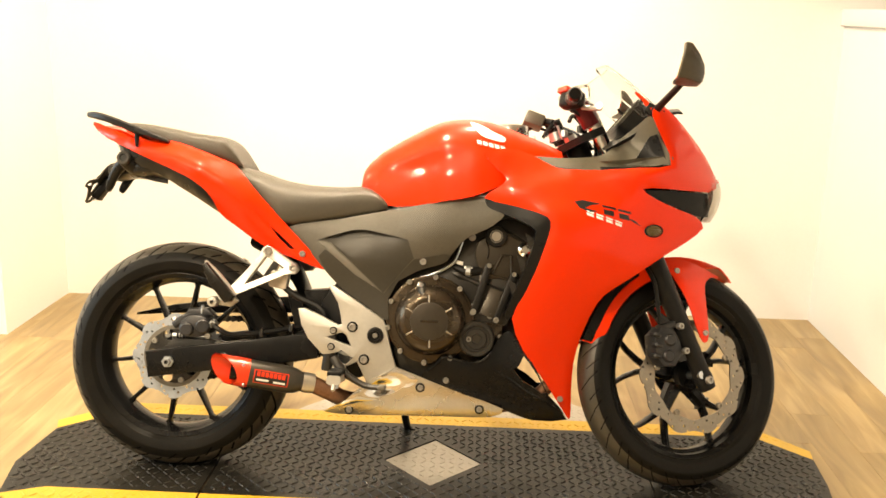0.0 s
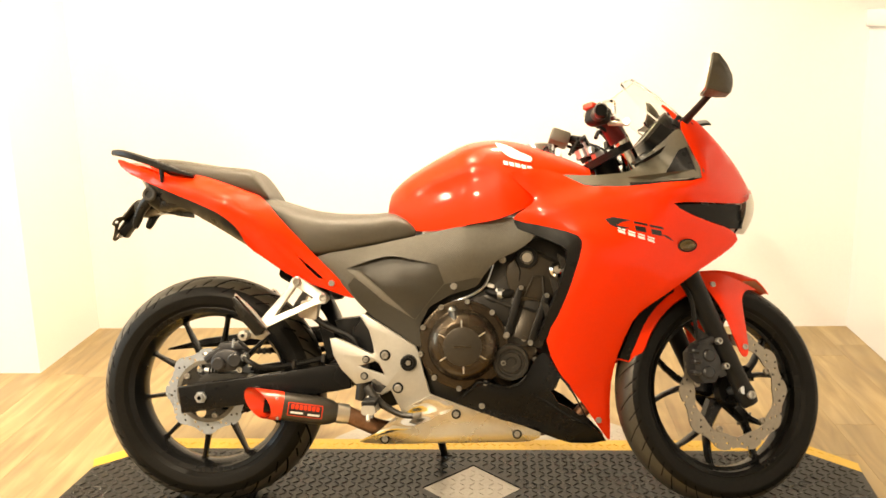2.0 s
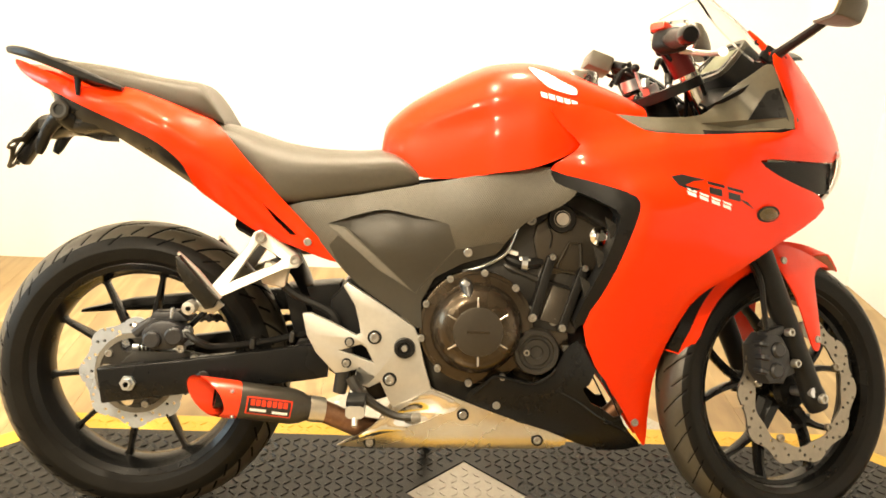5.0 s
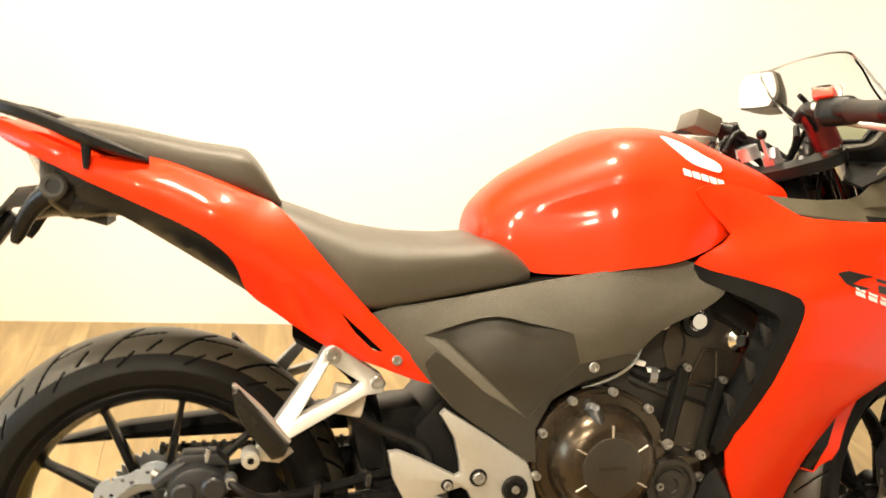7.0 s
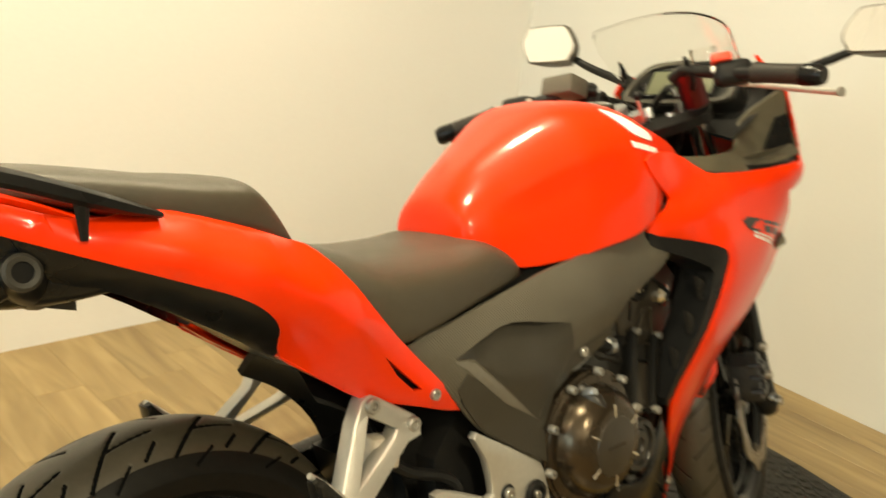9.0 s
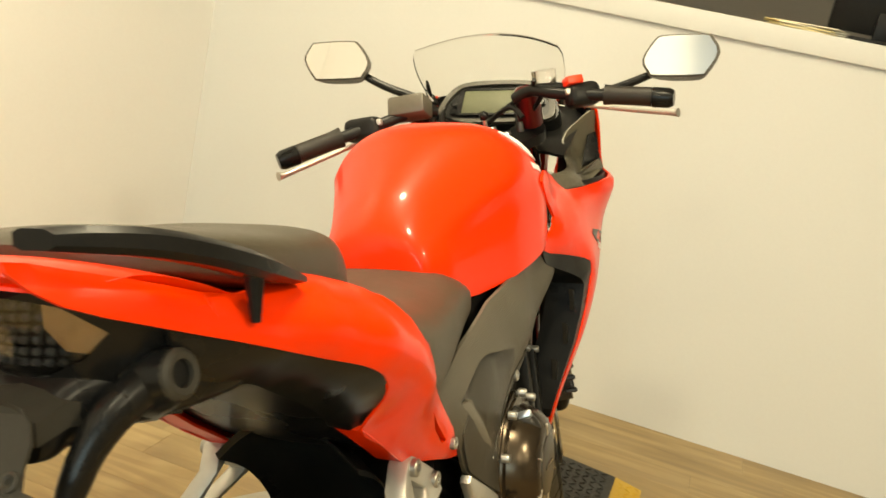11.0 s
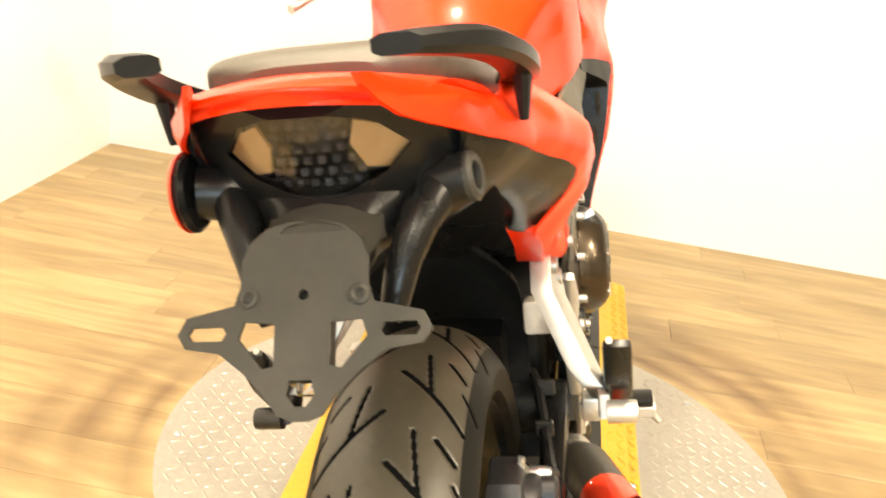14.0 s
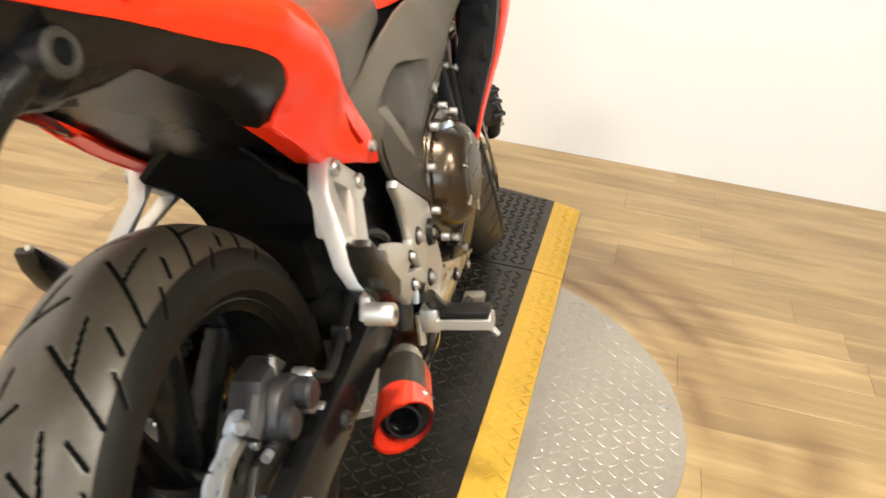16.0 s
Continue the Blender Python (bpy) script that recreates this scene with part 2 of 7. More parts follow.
def box(c, s, rot=(0, 0, 0), bevel=0.0, seg=2):
    bm = bmesh.new()
    bmesh.ops.create_cube(bm, size=1)
    bmesh.ops.transform(bm, matrix=Matrix.Diagonal((*s, 1)), verts=bm.verts)
    if bevel:
        bmesh.ops.bevel(bm, geom=bm.edges[:], offset=bevel, segments=seg, affect="EDGES", profile=0.5)
    return moved(bm, pose(*c, *rot))


def spline(pts, n=6, closed=False):
    """Catmull-Rom through points of any dimension."""
    p = np.array(pts, float)
    k = len(p)
    out = []
    for i in range(k if closed else k - 1):
        a, b, c, d = (p[(i + j) % k] if closed else p[min(max(i + j, 0), k - 1)] for j in (-1, 0, 1, 2))
        for s in range(n):
            u = s / n
            out.append(0.5 * (2 * b + (c - a) * u + (2 * a - 5 * b + 4 * c - d) * u * u + (3 * b - a - 3 * c + d) * u ** 3))
    if not closed:
        out.append(p[-1])
    return np.array(out)


def loft(rings, caps=True, closed=True):
    bm = bmesh.new()
    vs = [[bm.verts.new(p) for p in r] for r in rings]
    k = len(vs[0])
    for a, b in zip(vs, vs[1:]):
        for i in range(k if closed else k - 1):
            j = (i + 1) % k
            bm.faces.new((a[i], a[j], b[j], b[i]))
    if caps and closed:
        bm.faces.new(vs[0][::-1])
        bm.faces.new(vs[-1])
    return bm


def tube(pts, r, n=10, smooth=4):
    """A round bar along points; r a number or one for each point."""
    rr = list(r) if isinstance(r, (list, tuple)) else [r] * len(pts)
    q = np.array([(*p, s) for p, s in zip(pts, rr)], float)
    q = spline(q, smooth) if len(q) > 2 and smooth > 1 else q
    rings, side = [], None
    for i, p in enumerate(q):
        t = Vector(q[min(i + 1, len(q) - 1)][:3] - q[max(i - 1, 0)][:3]).normalized()
        if side is None:
            side = t.orthogonal().normalized()
        side = (side - t * side.dot(t)).normalized()
        up = t.cross(side)
        rings.append([Vector(p[:3]) + (side * math.cos(a) + up * math.sin(a)) * p[3] for a in (2 * math.pi * j / n for j in range(n))])
    return loft(rings)


def lathe(profile, c, n=48, closed=False):
    """Turns (radius, y) pairs about the y axis through c = (x, y, z)."""
    pr = list(profile)
    rings = []
    for j in range(n):
        a = 2 * math.pi * j / n
        rings.append([(c[0] + r * math.cos(a), c[1] + y, c[2] + r * math.sin(a)) for r, y in pr])
    bm = bmesh.new()
    vs = [[bm.verts.new(p) for p in r] for r in rings]
    k = len(pr)
    for j in range(n):
        a, b = vs[j], vs[(j + 1) % n]
        for i in range(k if closed else k - 1):
            i2 = (i + 1) % k
            bm.faces.new((a[i], a[i2], b[i2], b[i]))
    bmesh.ops.remove_doubles(bm, verts=bm.verts, dist=1e-5)
    return bm


def inside(p, poly):
    x, y = p
    r = False
    for (x1, y1), (x2, y2) in zip(poly, [*poly[1:], poly[0]]):
        if (y1 > y) != (y2 > y) and x < (x2 - x1) * (y - y1) / (y2 - y1) + x1:
            r = not r
    return r


def gap(p, poly):
    a = np.array(poly)
    b = np.roll(a, -1, 0)
    d = b - a
    u = np.clip(((np.array(p) - a) * d).sum(1) / np.maximum((d * d).sum(1), 1e-12), 0, 1)
    return np.sqrt((((a + d * u[:, None]) - p) ** 2).sum(1).min())


def fill(loops, step=0.0):
    """Triangles inside the first loop and outside the others, with inner points every step."""
    from mathutils.geometry import delaunay_2d_cdt
    pts, edges = [], []
    for lp in loops:
        o = len(pts)
        pts += [Vector(p) for p in lp]
        edges += [(o + i, o + (i + 1) % len(lp)) for i in range(len(lp))]
    if step:
        a = np.array(loops[0])
        lo, hi = a.min(0), a.max(0)
        row = 0
        y = lo[1]
        while y < hi[1]:
            x = lo[0] + (step / 2 if row % 2 else 0)
            while x < hi[0]:
                if inside((x, y), loops[0]) and not any(inside((x, y), h) for h in loops[1:]) and min(gap((x, y), lp) for lp in loops) > step * 0.45:
                    pts.append(Vector((x, y)))
                x += step
            y += step * 0.87
            row += 1
    v, _, f, *_ = delaunay_2d_cdt(pts, edges, [], 0, 1e-7)
    tri = []
    for t in f:
        c = sum((Vector(v[i]) for i in t), Vector((0, 0))) / len(t)
        if inside(c, loops[0]) and not any(inside(c, h) for h in loops[1:]):
            tri.append(t)
    return [tuple(p) for p in v], tri


def slab(loops, place_out, place_in, step=0.0):
    """A sheet with two sides: each takes (u, v) to a place."""
    v, tri = fill(loops, step)
    bm = bmesh.new()
    a = [bm.verts.new(place_out(*p)) for p in v]
    b = [bm.verts.new(place_in(*p)) for p in v]
    count = {}
    for t in tri:
        bm.faces.new([a[i] for i in t])
        bm.faces.new([b[i] for i in reversed(t)])
        for i, j in zip(t, [*t[1:], t[0]]):
            count[(i, j)] = 1
    for i, j in count:
        if (j, i) not in count:
            bm.faces.new((a[j], a[i], b[i], b[j]))
    loose = [x for x in bm.verts if not x.link_faces]
    bmesh.ops.delete(bm, geom=loose, context="VERTS")
    return bm


def plate(outline, y0, y1, holes=(), bevel=0.0, smooth=0):
    """A flat plate in the side view (x, z) between two y."""
    o = [tuple(p) for p in (spline(outline, smooth, True) if smooth else outline)]
    bm = slab([o, *holes], lambda x, z: (x, y0, z), lambda x, z: (x, y1, z))
    if bevel:
        bmesh.ops.dissolve_limit(bm, angle_limit=0.02, verts=bm.verts, edges=bm.edges)
        es = [e for e in bm.edges if e.is_manifold and e.calc_face_angle() > 0.9 and abs(e.verts[0].co.y - e.verts[1].co.y) < 1e-5]
        bmesh.ops.bevel(bm, geom=es, offset=bevel, segments=2, affect="EDGES", profile=0.5)
    return bm


def circle(x, z, r, n=16, a0=0.0):
    return [(x + r * math.cos(a0 + 2 * math.pi * i / n), z + r * math.sin(a0 + 2 * math.pi * i / n)) for i in range(n)]


def plate_spline(controls):
    """A smooth half-width over the side view from (x, z, half-width) controls: a thin-plate spline."""
    c = np.array(controls, float)
    k = len(c)
    d = np.sqrt(((c[:, None, :2] - c[None, :, :2]) ** 2).sum(-1))
    kern = np.where(d > 0, d * d * np.log(np.maximum(d, 1e-9)), 0)
    pm = np.c_[np.ones(k), c[:, :2]]
    a = np.block([[kern + 2e-4 * np.eye(k), pm], [pm.T, np.zeros((3, 3))]])
    w = np.linalg.solve(a, np.r_[c[:, 2], 0, 0, 0])

    def width(x, z):
        r = np.sqrt((c[:, 0] - x) ** 2 + (c[:, 1] - z) ** 2)
        q = np.where(r > 0, r * r * np.log(np.maximum(r, 1e-9)), 0)
        return float(q @ w[:k] + w[k] + w[k + 1] * x + w[k + 2] * z)
    return width


def crease(width, line, height, reach):
    """The half-width with a folded ridge along a line of the side view."""
    a = np.array(line, float)
    d = a[1:] - a[:-1]

    def folded(x, z):
        u = np.clip(((np.array((x, z)) - a[:-1]) * d).sum(1) / (d * d).sum(1), 0, 1)
        far = np.sqrt(((a[:-1] + d * u[:, None] - (x, z)) ** 2).sum(1).min())
        return width(x, z) + height * max(0.0, 1 - far / reach)
    return folded


def skin(outline, width, side, thick=0.004, step=0.022, proud=0.0, smooth=3, holes=(), roll=0.004):
    """A curved panel over the side view; side -1 is the machine's right."""
    o = [tuple(p) for p in (spline(outline, smooth, True) if smooth else outline)]

    def out(x, z):
        edge = max(0.0, 1 - gap((x, z), o) / 0.008) if roll else 0
        return (x, side * (width(x, z) + proud - roll * edge * edge), z)
    ring = []
    a = np.array(o)
    tang = np.roll(a, -1, 0) - np.roll(a, 1, 0)
    nrm = np.c_[-tang[:, 1], tang[:, 0]] / np.maximum(np.linalg.norm(tang, axis=1), 1e-9)[:, None]
    return slab([o, *holes], out, lambda x, z: (x, side * (width(x, z) + proud - thick - roll), z), step)


def oval(x, top, low, half, n=24, e=2.4, tuck=1.0, under=None):
    """A ring across the machine at x: superellipse between low and top; tuck narrows its lower half."""
    ring = []
    zc, h = (top + low) / 2, (top - low) / 2
    for i in range(n):
        a = 2 * math.pi * i / n
        cy, sz = math.cos(a), math.sin(a)
        ee = under if under and sz < 0 else e
        y = half * math.copysign(abs(cy) ** (2 / ee), cy)
        z = h * math.copysign(abs(sz) ** (2 / ee), sz)
        if sz < 0:
            y *= 1 + (tuck - 1) * abs(sz)
        ring.append((x, y, zc + z))
    return ring


def bolt(c, r=0.008, h=0.006, side=-1, axis="y"):
    """A round cap screw with a socket, its axis across the machine."""
    pr = [(0.0001, 0.35 * h), (r * 0.45, 0.35 * h), (r * 0.5, h), (r * 0.86, h), (r, h * 0.75), (r, -h * 0.6), (0.0001, -h * 0.6)]
    bm = lathe([(a, side * b) for a, b in pr], c, 14)
    return bm


# ---------------------------------------------------------------- the room
def wall(name, p, q, z0, z1, thick, label, paint=None):
    """A wall whose seen face runs from p to q in plan; its thickness lies to the left of that way."""
    p, q = Vector((*p, 0)), Vector((*q, 0))
    d = (q - p).normalized()
    nrm = Vector((-d.y, d.x, 0)) * thick
    n = max(1, round((q - p).length / 0.6))
    bm = bmesh.new()
    a = [[bm.verts.new((*(p + (q - p) * i / n + o).xy, z)) for i in range(n + 1)] for o, z in ((Vector(), z0), (Vector(), z1), (nrm, z1), (nrm, z0))]
    for r in range(4):
        for i in range(n):
            bm.faces.new((a[r][i], a[r][i + 1], a[(r + 1) % 4][i + 1], a[(r + 1) % 4][i]))
    bm.faces.new([a[r][0] for r in range(4)])
    bm.faces.new([a[r][n] for r in range(4)])
    return thing(name, bm, paint or WALL, label, "wall", kind="structure")


wall("wall_north", (5.2, 1.546), (-1.706, 1.546), 0, CEIL, -0.14, "cream painted plain wall behind the motorcycle")
wall("wall_return", (-1.706, 1.686), (-1.706, 0.99), 0, CEIL, -0.14, "short cream painted wall return")
wall("wall_west_front", (-1.846, 0.99), (-5.0, 0.99), 0, CEIL, -0.14, "cream painted wall beside the bay")
wall("wall_west", (-5.0, 1.1), (-5.0, 0.55), 0, CEIL, -0.14, "plain painted wall beside the window")
wall("wall_west_south", (-5.0, -1.75), (-5.0, -5.0), 0, CEIL, -0.14, "plain painted wall beside the window")
wall("wall_west_sill", (-5.0, 0.55), (-5.0, -1.75), 0, 0.88, -0.14, "plain painted wall under the window")
wall("wall_west_head", (-5.0, 0.55), (-5.0, -1.75), 2.22, CEIL, -0.14, "plain painted wall over the window")
win1 = tagged(new("window_1"), "white framed shop window", "window", kind="structure")
for nm, cc_, ss_ in (("window_sill", (-5.02, -0.6, 0.895), (0.16, 2.3, 0.03)), ("window_head", (-5.05, -0.6, 2.2), (0.08, 2.3, 0.04)), ("window_jamb", (-5.05, 0.53, 1.55), (0.08, 0.04, 1.26)), ("window_jamb", (-5.05, -1.73, 1.55), (0.08, 0.04, 1.26))):
    part(nm, box(cc_, ss_, (0, 0, 0), 0.004), WALL, win1)
# two walls added to close the room, dark to hold down bounced light
wall("wall_south", (-5.0, -5.0), (5.2, -5.0), 0, CEIL, -0.14, "added wall closing the showroom, darkened to limit bounce", LOWBOUNCE)
wall("wall_east_far", (5.2, -5.0), (5.2, 1.546), 0, CEIL, -0.14, "added wall of the space beyond, darkened to limit bounce", LOWBOUNCE)
HW = ((1.548, 1.546), (1.548, -5.0))
wall("wall_half", HW[1], HW[0], 0, 1.24, -0.16, "off-white half-height partition wall, paint dimmed for weaker light", HALFWALL_DIM)
cap = bmesh.new()
hx = Vector((HW[0][0] - HW[1][0], HW[0][1] - HW[1][1], 0)).normalized()
yaw_hw = math.degrees(math.atan2(hx.y, hx.x))
mid = ((HW[0][0] + HW[1][0]) / 2, (HW[0][1] + HW[1][1]) / 2)
thing("wall_cap", box((mid[0] + 0.08 - 0.002, mid[1], 1.272), (6.546, 0.19, 0.064), (0, 0, yaw_hw), 0.004), HALFWALL_DIM, "painted square cap trim along the partition wall", "trim", kind="structure")
thing("ceiling", box((0.1, -1.8, CEIL + 0.05), (10.6, 7, 0.1)), CEILING, "plain white ceiling", "ceiling", kind="structure")

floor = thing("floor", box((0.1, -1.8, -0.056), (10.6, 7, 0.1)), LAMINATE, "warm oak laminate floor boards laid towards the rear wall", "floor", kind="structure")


# ---------------------------------------------------------------- turntable and mats
def lozenges(cells, length, width, height, top):
    """Raised tread bars: (x, y, angle) each a low tapered hexagon."""
    v, f = [], []
    for x, y, a in cells:
        c, s = math.cos(a), math.sin(a)
        o = len(v)
        for (u, w, h) in ((-length, 0, 0), (-length * 0.6, width, 0), (length * 0.6, width, 0), (length, 0, 0), (length * 0.6, -width, 0), (-length * 0.6, -width, 0),
                          (-length * 0.7, 0, height), (-length * 0.45, width * 0.5, height), (length * 0.45, width * 0.5, height), (length * 0.7, 0, height), (length * 0.45, -width * 0.5, height), (-length * 0.45, -width * 0.5, height)):
            v.append((x + u * c - w * s, y + u * s + w * c, top + h))
        for i in range(6):
            j = (i + 1) % 6
            f.append((o + i, o + j, o + 6 + j, o + 6 + i))
        f.append(tuple(o + 6 + i for i in range(6)))
    me = bpy.data.meshes.new("tread")
    me.from_pydata(v, [], f)
    return me


def tread(name, cells, length, width, height, top, mat, parent, label):
    ob = new(name, lozenges(cells, length, width, height, top))
    ob.data.materials.append(mat)
    ob.parent = parent
    return tagged(ob, label, kind="stuff")


DISC = (0.06, 0.048, 0.616)
PLATE_TOP = 0.004
disc_outline = [(DISC[0] + DISC[2] * math.cos(2 * math.pi * i / 96), DISC[1] + DISC[2] * math.sin(2 * math.pi * i / 96)) for i in range(96)]
turntable = thing("turntable", slab([disc_outline], lambda x, y: (x, y, PLATE_TOP), lambda x, y: (x, y, -0.008)), STEELPLATE, "round steel tread plate turntable set into the floor", "turntable")
cells = []
pitch = 0.027
for i in range(-26, 27):
    for j in range(-26, 27):
        x, y = DISC[0] + i * pitch, DISC[1] + j * pitch
        if math.hypot(x - DISC[0], y - DISC[1]) < DISC[2] - 0.02 and not (-0.285 < y < 0.395):
            cells.append((x, y, radians(45 if (i + j) % 2 else -45)))
tread("tread_bar_pattern", cells, 0.0115, 0.003, 0.0012, PLATE_TOP, STEELPLATE, turntable, "raised steel tread pattern")
for k in range(12):
    a = radians(30 * k + 11)
    if abs(math.sin(a)) > 0.5:
        s = lathe([(0.0001, 0.002), (0.004, 0.002), (0.0075, 0.0005), (0.008, -0.002)], (0, 0, 0), 12)
        part("screw", moved(s, pose(DISC[0] + 0.585 * math.cos(a), DISC[1] + 0.585 * math.sin(a), PLATE_TOP, 90)), STEEL, turntable)

MAT_TOP, MAT_LOW = 0.018, 0.0045
LOZ = (0.008, 0.048)


def near_edge(x):
    return -0.266


def far_edge(x):
    return 0.378


def mat_piece(x0, x1, label, corner=None):
    """One length of the runner: black field and two yellow bevelled borders, with a hole for the lozenge in the middle one."""
    hole = []
    if x0 < LOZ[0] < x1:
        hole = [[(LOZ[0] + 0.14, LOZ[1]), (LOZ[0], LOZ[1] + 0.143), (LOZ[0] - 0.14, LOZ[1]), (LOZ[0], LOZ[1] - 0.143)]]
    ni, fi = lambda x: near_edge(x) + 0.076, lambda x: far_edge(x) - 0.085
    near = [(x0, near_edge(x0)), (x1, near_edge(x1)), (x1, ni(x1)), (x0, ni(x0))]
    far = [(x0, fi(x0)), (x1, fi(x1)), (x1, far_edge(x1)), (x0, far_edge(x0))]
    field = [(x0, ni(x0)), (x1, ni(x1)), (x1, fi(x1)), (x0, fi(x0))]
    if corner == "front":
        field = [(x0, ni(x0)), (x1 + 0.018, ni(x1)), (x1 + 0.05, 0.0), (x1 + 0.062, 0.16), (x1 - 0.07, fi(x1)), (x0, fi(x0))]
        near = [(x0, near_edge(x0)), (x1, near_edge(x1)), (x1 + 0.018, ni(x1)), (x0, ni(x0))]
        far = [(x0, fi(x0)), (x1 - 0.07, fi(x1)), (x1 + 0.062, 0.16), (x1 + 0.07, 0.215), (x1 - 0.06, far_edge(x1)), (x0, far_edge(x0))]
    if corner == "back":
        field = [(x0 + 0.03, -0.235), (x0 + 0.135, ni(x0)), (x1, ni(x1)), (x1, fi(x1)), (x0 + 0.16, fi(x0)), (x0 + 0.01, 0.16), (x0 - 0.01, -0.06)]
        near = [(x0 + 0.07, near_edge(x0)), (x1, near_edge(x1)), (x1, ni(x1)), (x0 + 0.135, ni(x0)), (x0 + 0.03, -0.235)]
        far = [(x0 + 0.16, fi(x0)), (x1, fi(x1)), (x1, far_edge(x1)), (x0 + 0.15, far_edge(x0)), (x0 - 0.01, 0.214), (x0 + 0.01, 0.16)]
    ob = thing("floor_mat", slab([field, *hole], lambda x, y: (x, y, MAT_TOP), lambda x, y: (x, y, MAT_LOW)), RUBBERMAT, label, "mat", "runner mats under the motorcycle")
    for strip, edge in ((near, near_edge), (far, far_edge)):
        part("border", slab([strip], lambda x, y: (x, y, MAT_TOP - (0.006 if abs(y - edge(x)) < 0.004 else 0.0)), lambda x, y: (x, y, 0.0095)), YELLOW, ob, "yellow safety border")
        part("border_base", slab([strip], lambda x, y: (x, y, 0.0093), lambda x, y: (x, y, MAT_LOW)), RUBBERMAT, ob, "dark rubber underside of the border")
    bars, ybars = [], []
    p = 0.0235
    for i in range(int((x1 - x0 + 0.2) / p) + 2):
        for j in range(30):
            x, y = x0 - 0.08 + (i + 0.5) * p, -0.36 + (j + 0.5) * p
            cell = (x, y, radians(45 if (i + j) % 2 else -45))
            if all(inside((x + a, y + b), field) for a in (-0.009, 0.009) for b in (-0.009, 0.009)) and not any(inside((x, y), h) or gap((x, y), h) < 0.012 for h in hole):
                bars.append(cell)
            elif any(all(inside((x + a, y + b), s) for a in (-0.01, 0.01) for b in (-0.01, 0.01)) for s in (near, far)):
                ybars.append(cell)
    tread("tread_bar_pattern", bars, 0.0125, 0.0032, 0.0026, MAT_TOP, RUBBERMAT, ob, "raised black tread pattern")
    tread("border_bar_pattern", ybars, 0.012, 0.003, 0.0016, MAT_TOP - 0.002, YELLOW, ob, "raised yellow tread pattern")
    return ob


mat_piece(-0.594, 0.611, "black rubber tread mat with yellow edges and a steel lozenge cut-out")
mat_piece(0.617, 1.055, "black rubber end mat with yellow edges under the front wheel", "front")
mat_piece(-1.145, -0.600, "black rubber end mat with yellow edges under the rear wheel", "back")
loz = [(LOZ[0] + 0.138, LOZ[1]), (LOZ[0], LOZ[1] + 0.141), (LOZ[0] - 0.138, LOZ[1]), (LOZ[0], LOZ[1] - 0.141)]
lozenge = thing("steel_insert", slab([loz], lambda x, y: (x, y, MAT_TOP - 0.003), lambda x, y: (x, y, MAT_LOW)), STEELPLATE, "steel tread plate lozenge set into the mat", "insert")
tread("tread_bar_pattern", [(LOZ[0] + i * pitch, LOZ[1] + j * pitch, radians(45 if (i + j) % 2 else -45)) for i in range(-6, 7) for j in range(-6, 7) if abs(i) + abs(j) < 5], 0.0115, 0.003, 0.0012, MAT_TOP - 0.003, STEELPLATE, lozenge, "raised steel tread pattern")

# ---------------------------------------------------------------- the motorcycle
# Its own space: x ahead, y to its left, z up from the tyres; then leant on its stand.
BIKE = pose(-0.001, -0.015, 0.015) @ pose(0, 0, 0, -13.85, 0, 0.15)
bike = tagged(new("motorcycle"), "red sport motorcycle leaning on its side stand on the mats", "motorcycle")
bike.matrix_world = BIKE
STEER = 21.0
RAKE = 25.5
pivot = Vector((0.813, 0, 0))
axis = Vector((-math.sin(radians(RAKE)), 0, math.cos(radians(RAKE))))
TURNED = Matrix.Translation(pivot) @ Matrix.Rotation(radians(STEER), 4, axis) @ Matrix.Translation(-pivot)
BARS = Matrix.Translation(pivot) @ Matrix.Rotation(radians(STEER - 3), 4, axis) @ Matrix.Translation(-pivot)


def front(bm):
    """Into the steered place."""
    return moved(bm, Matrix.Translation((-0.02, 0, 0)) @ TURNED)


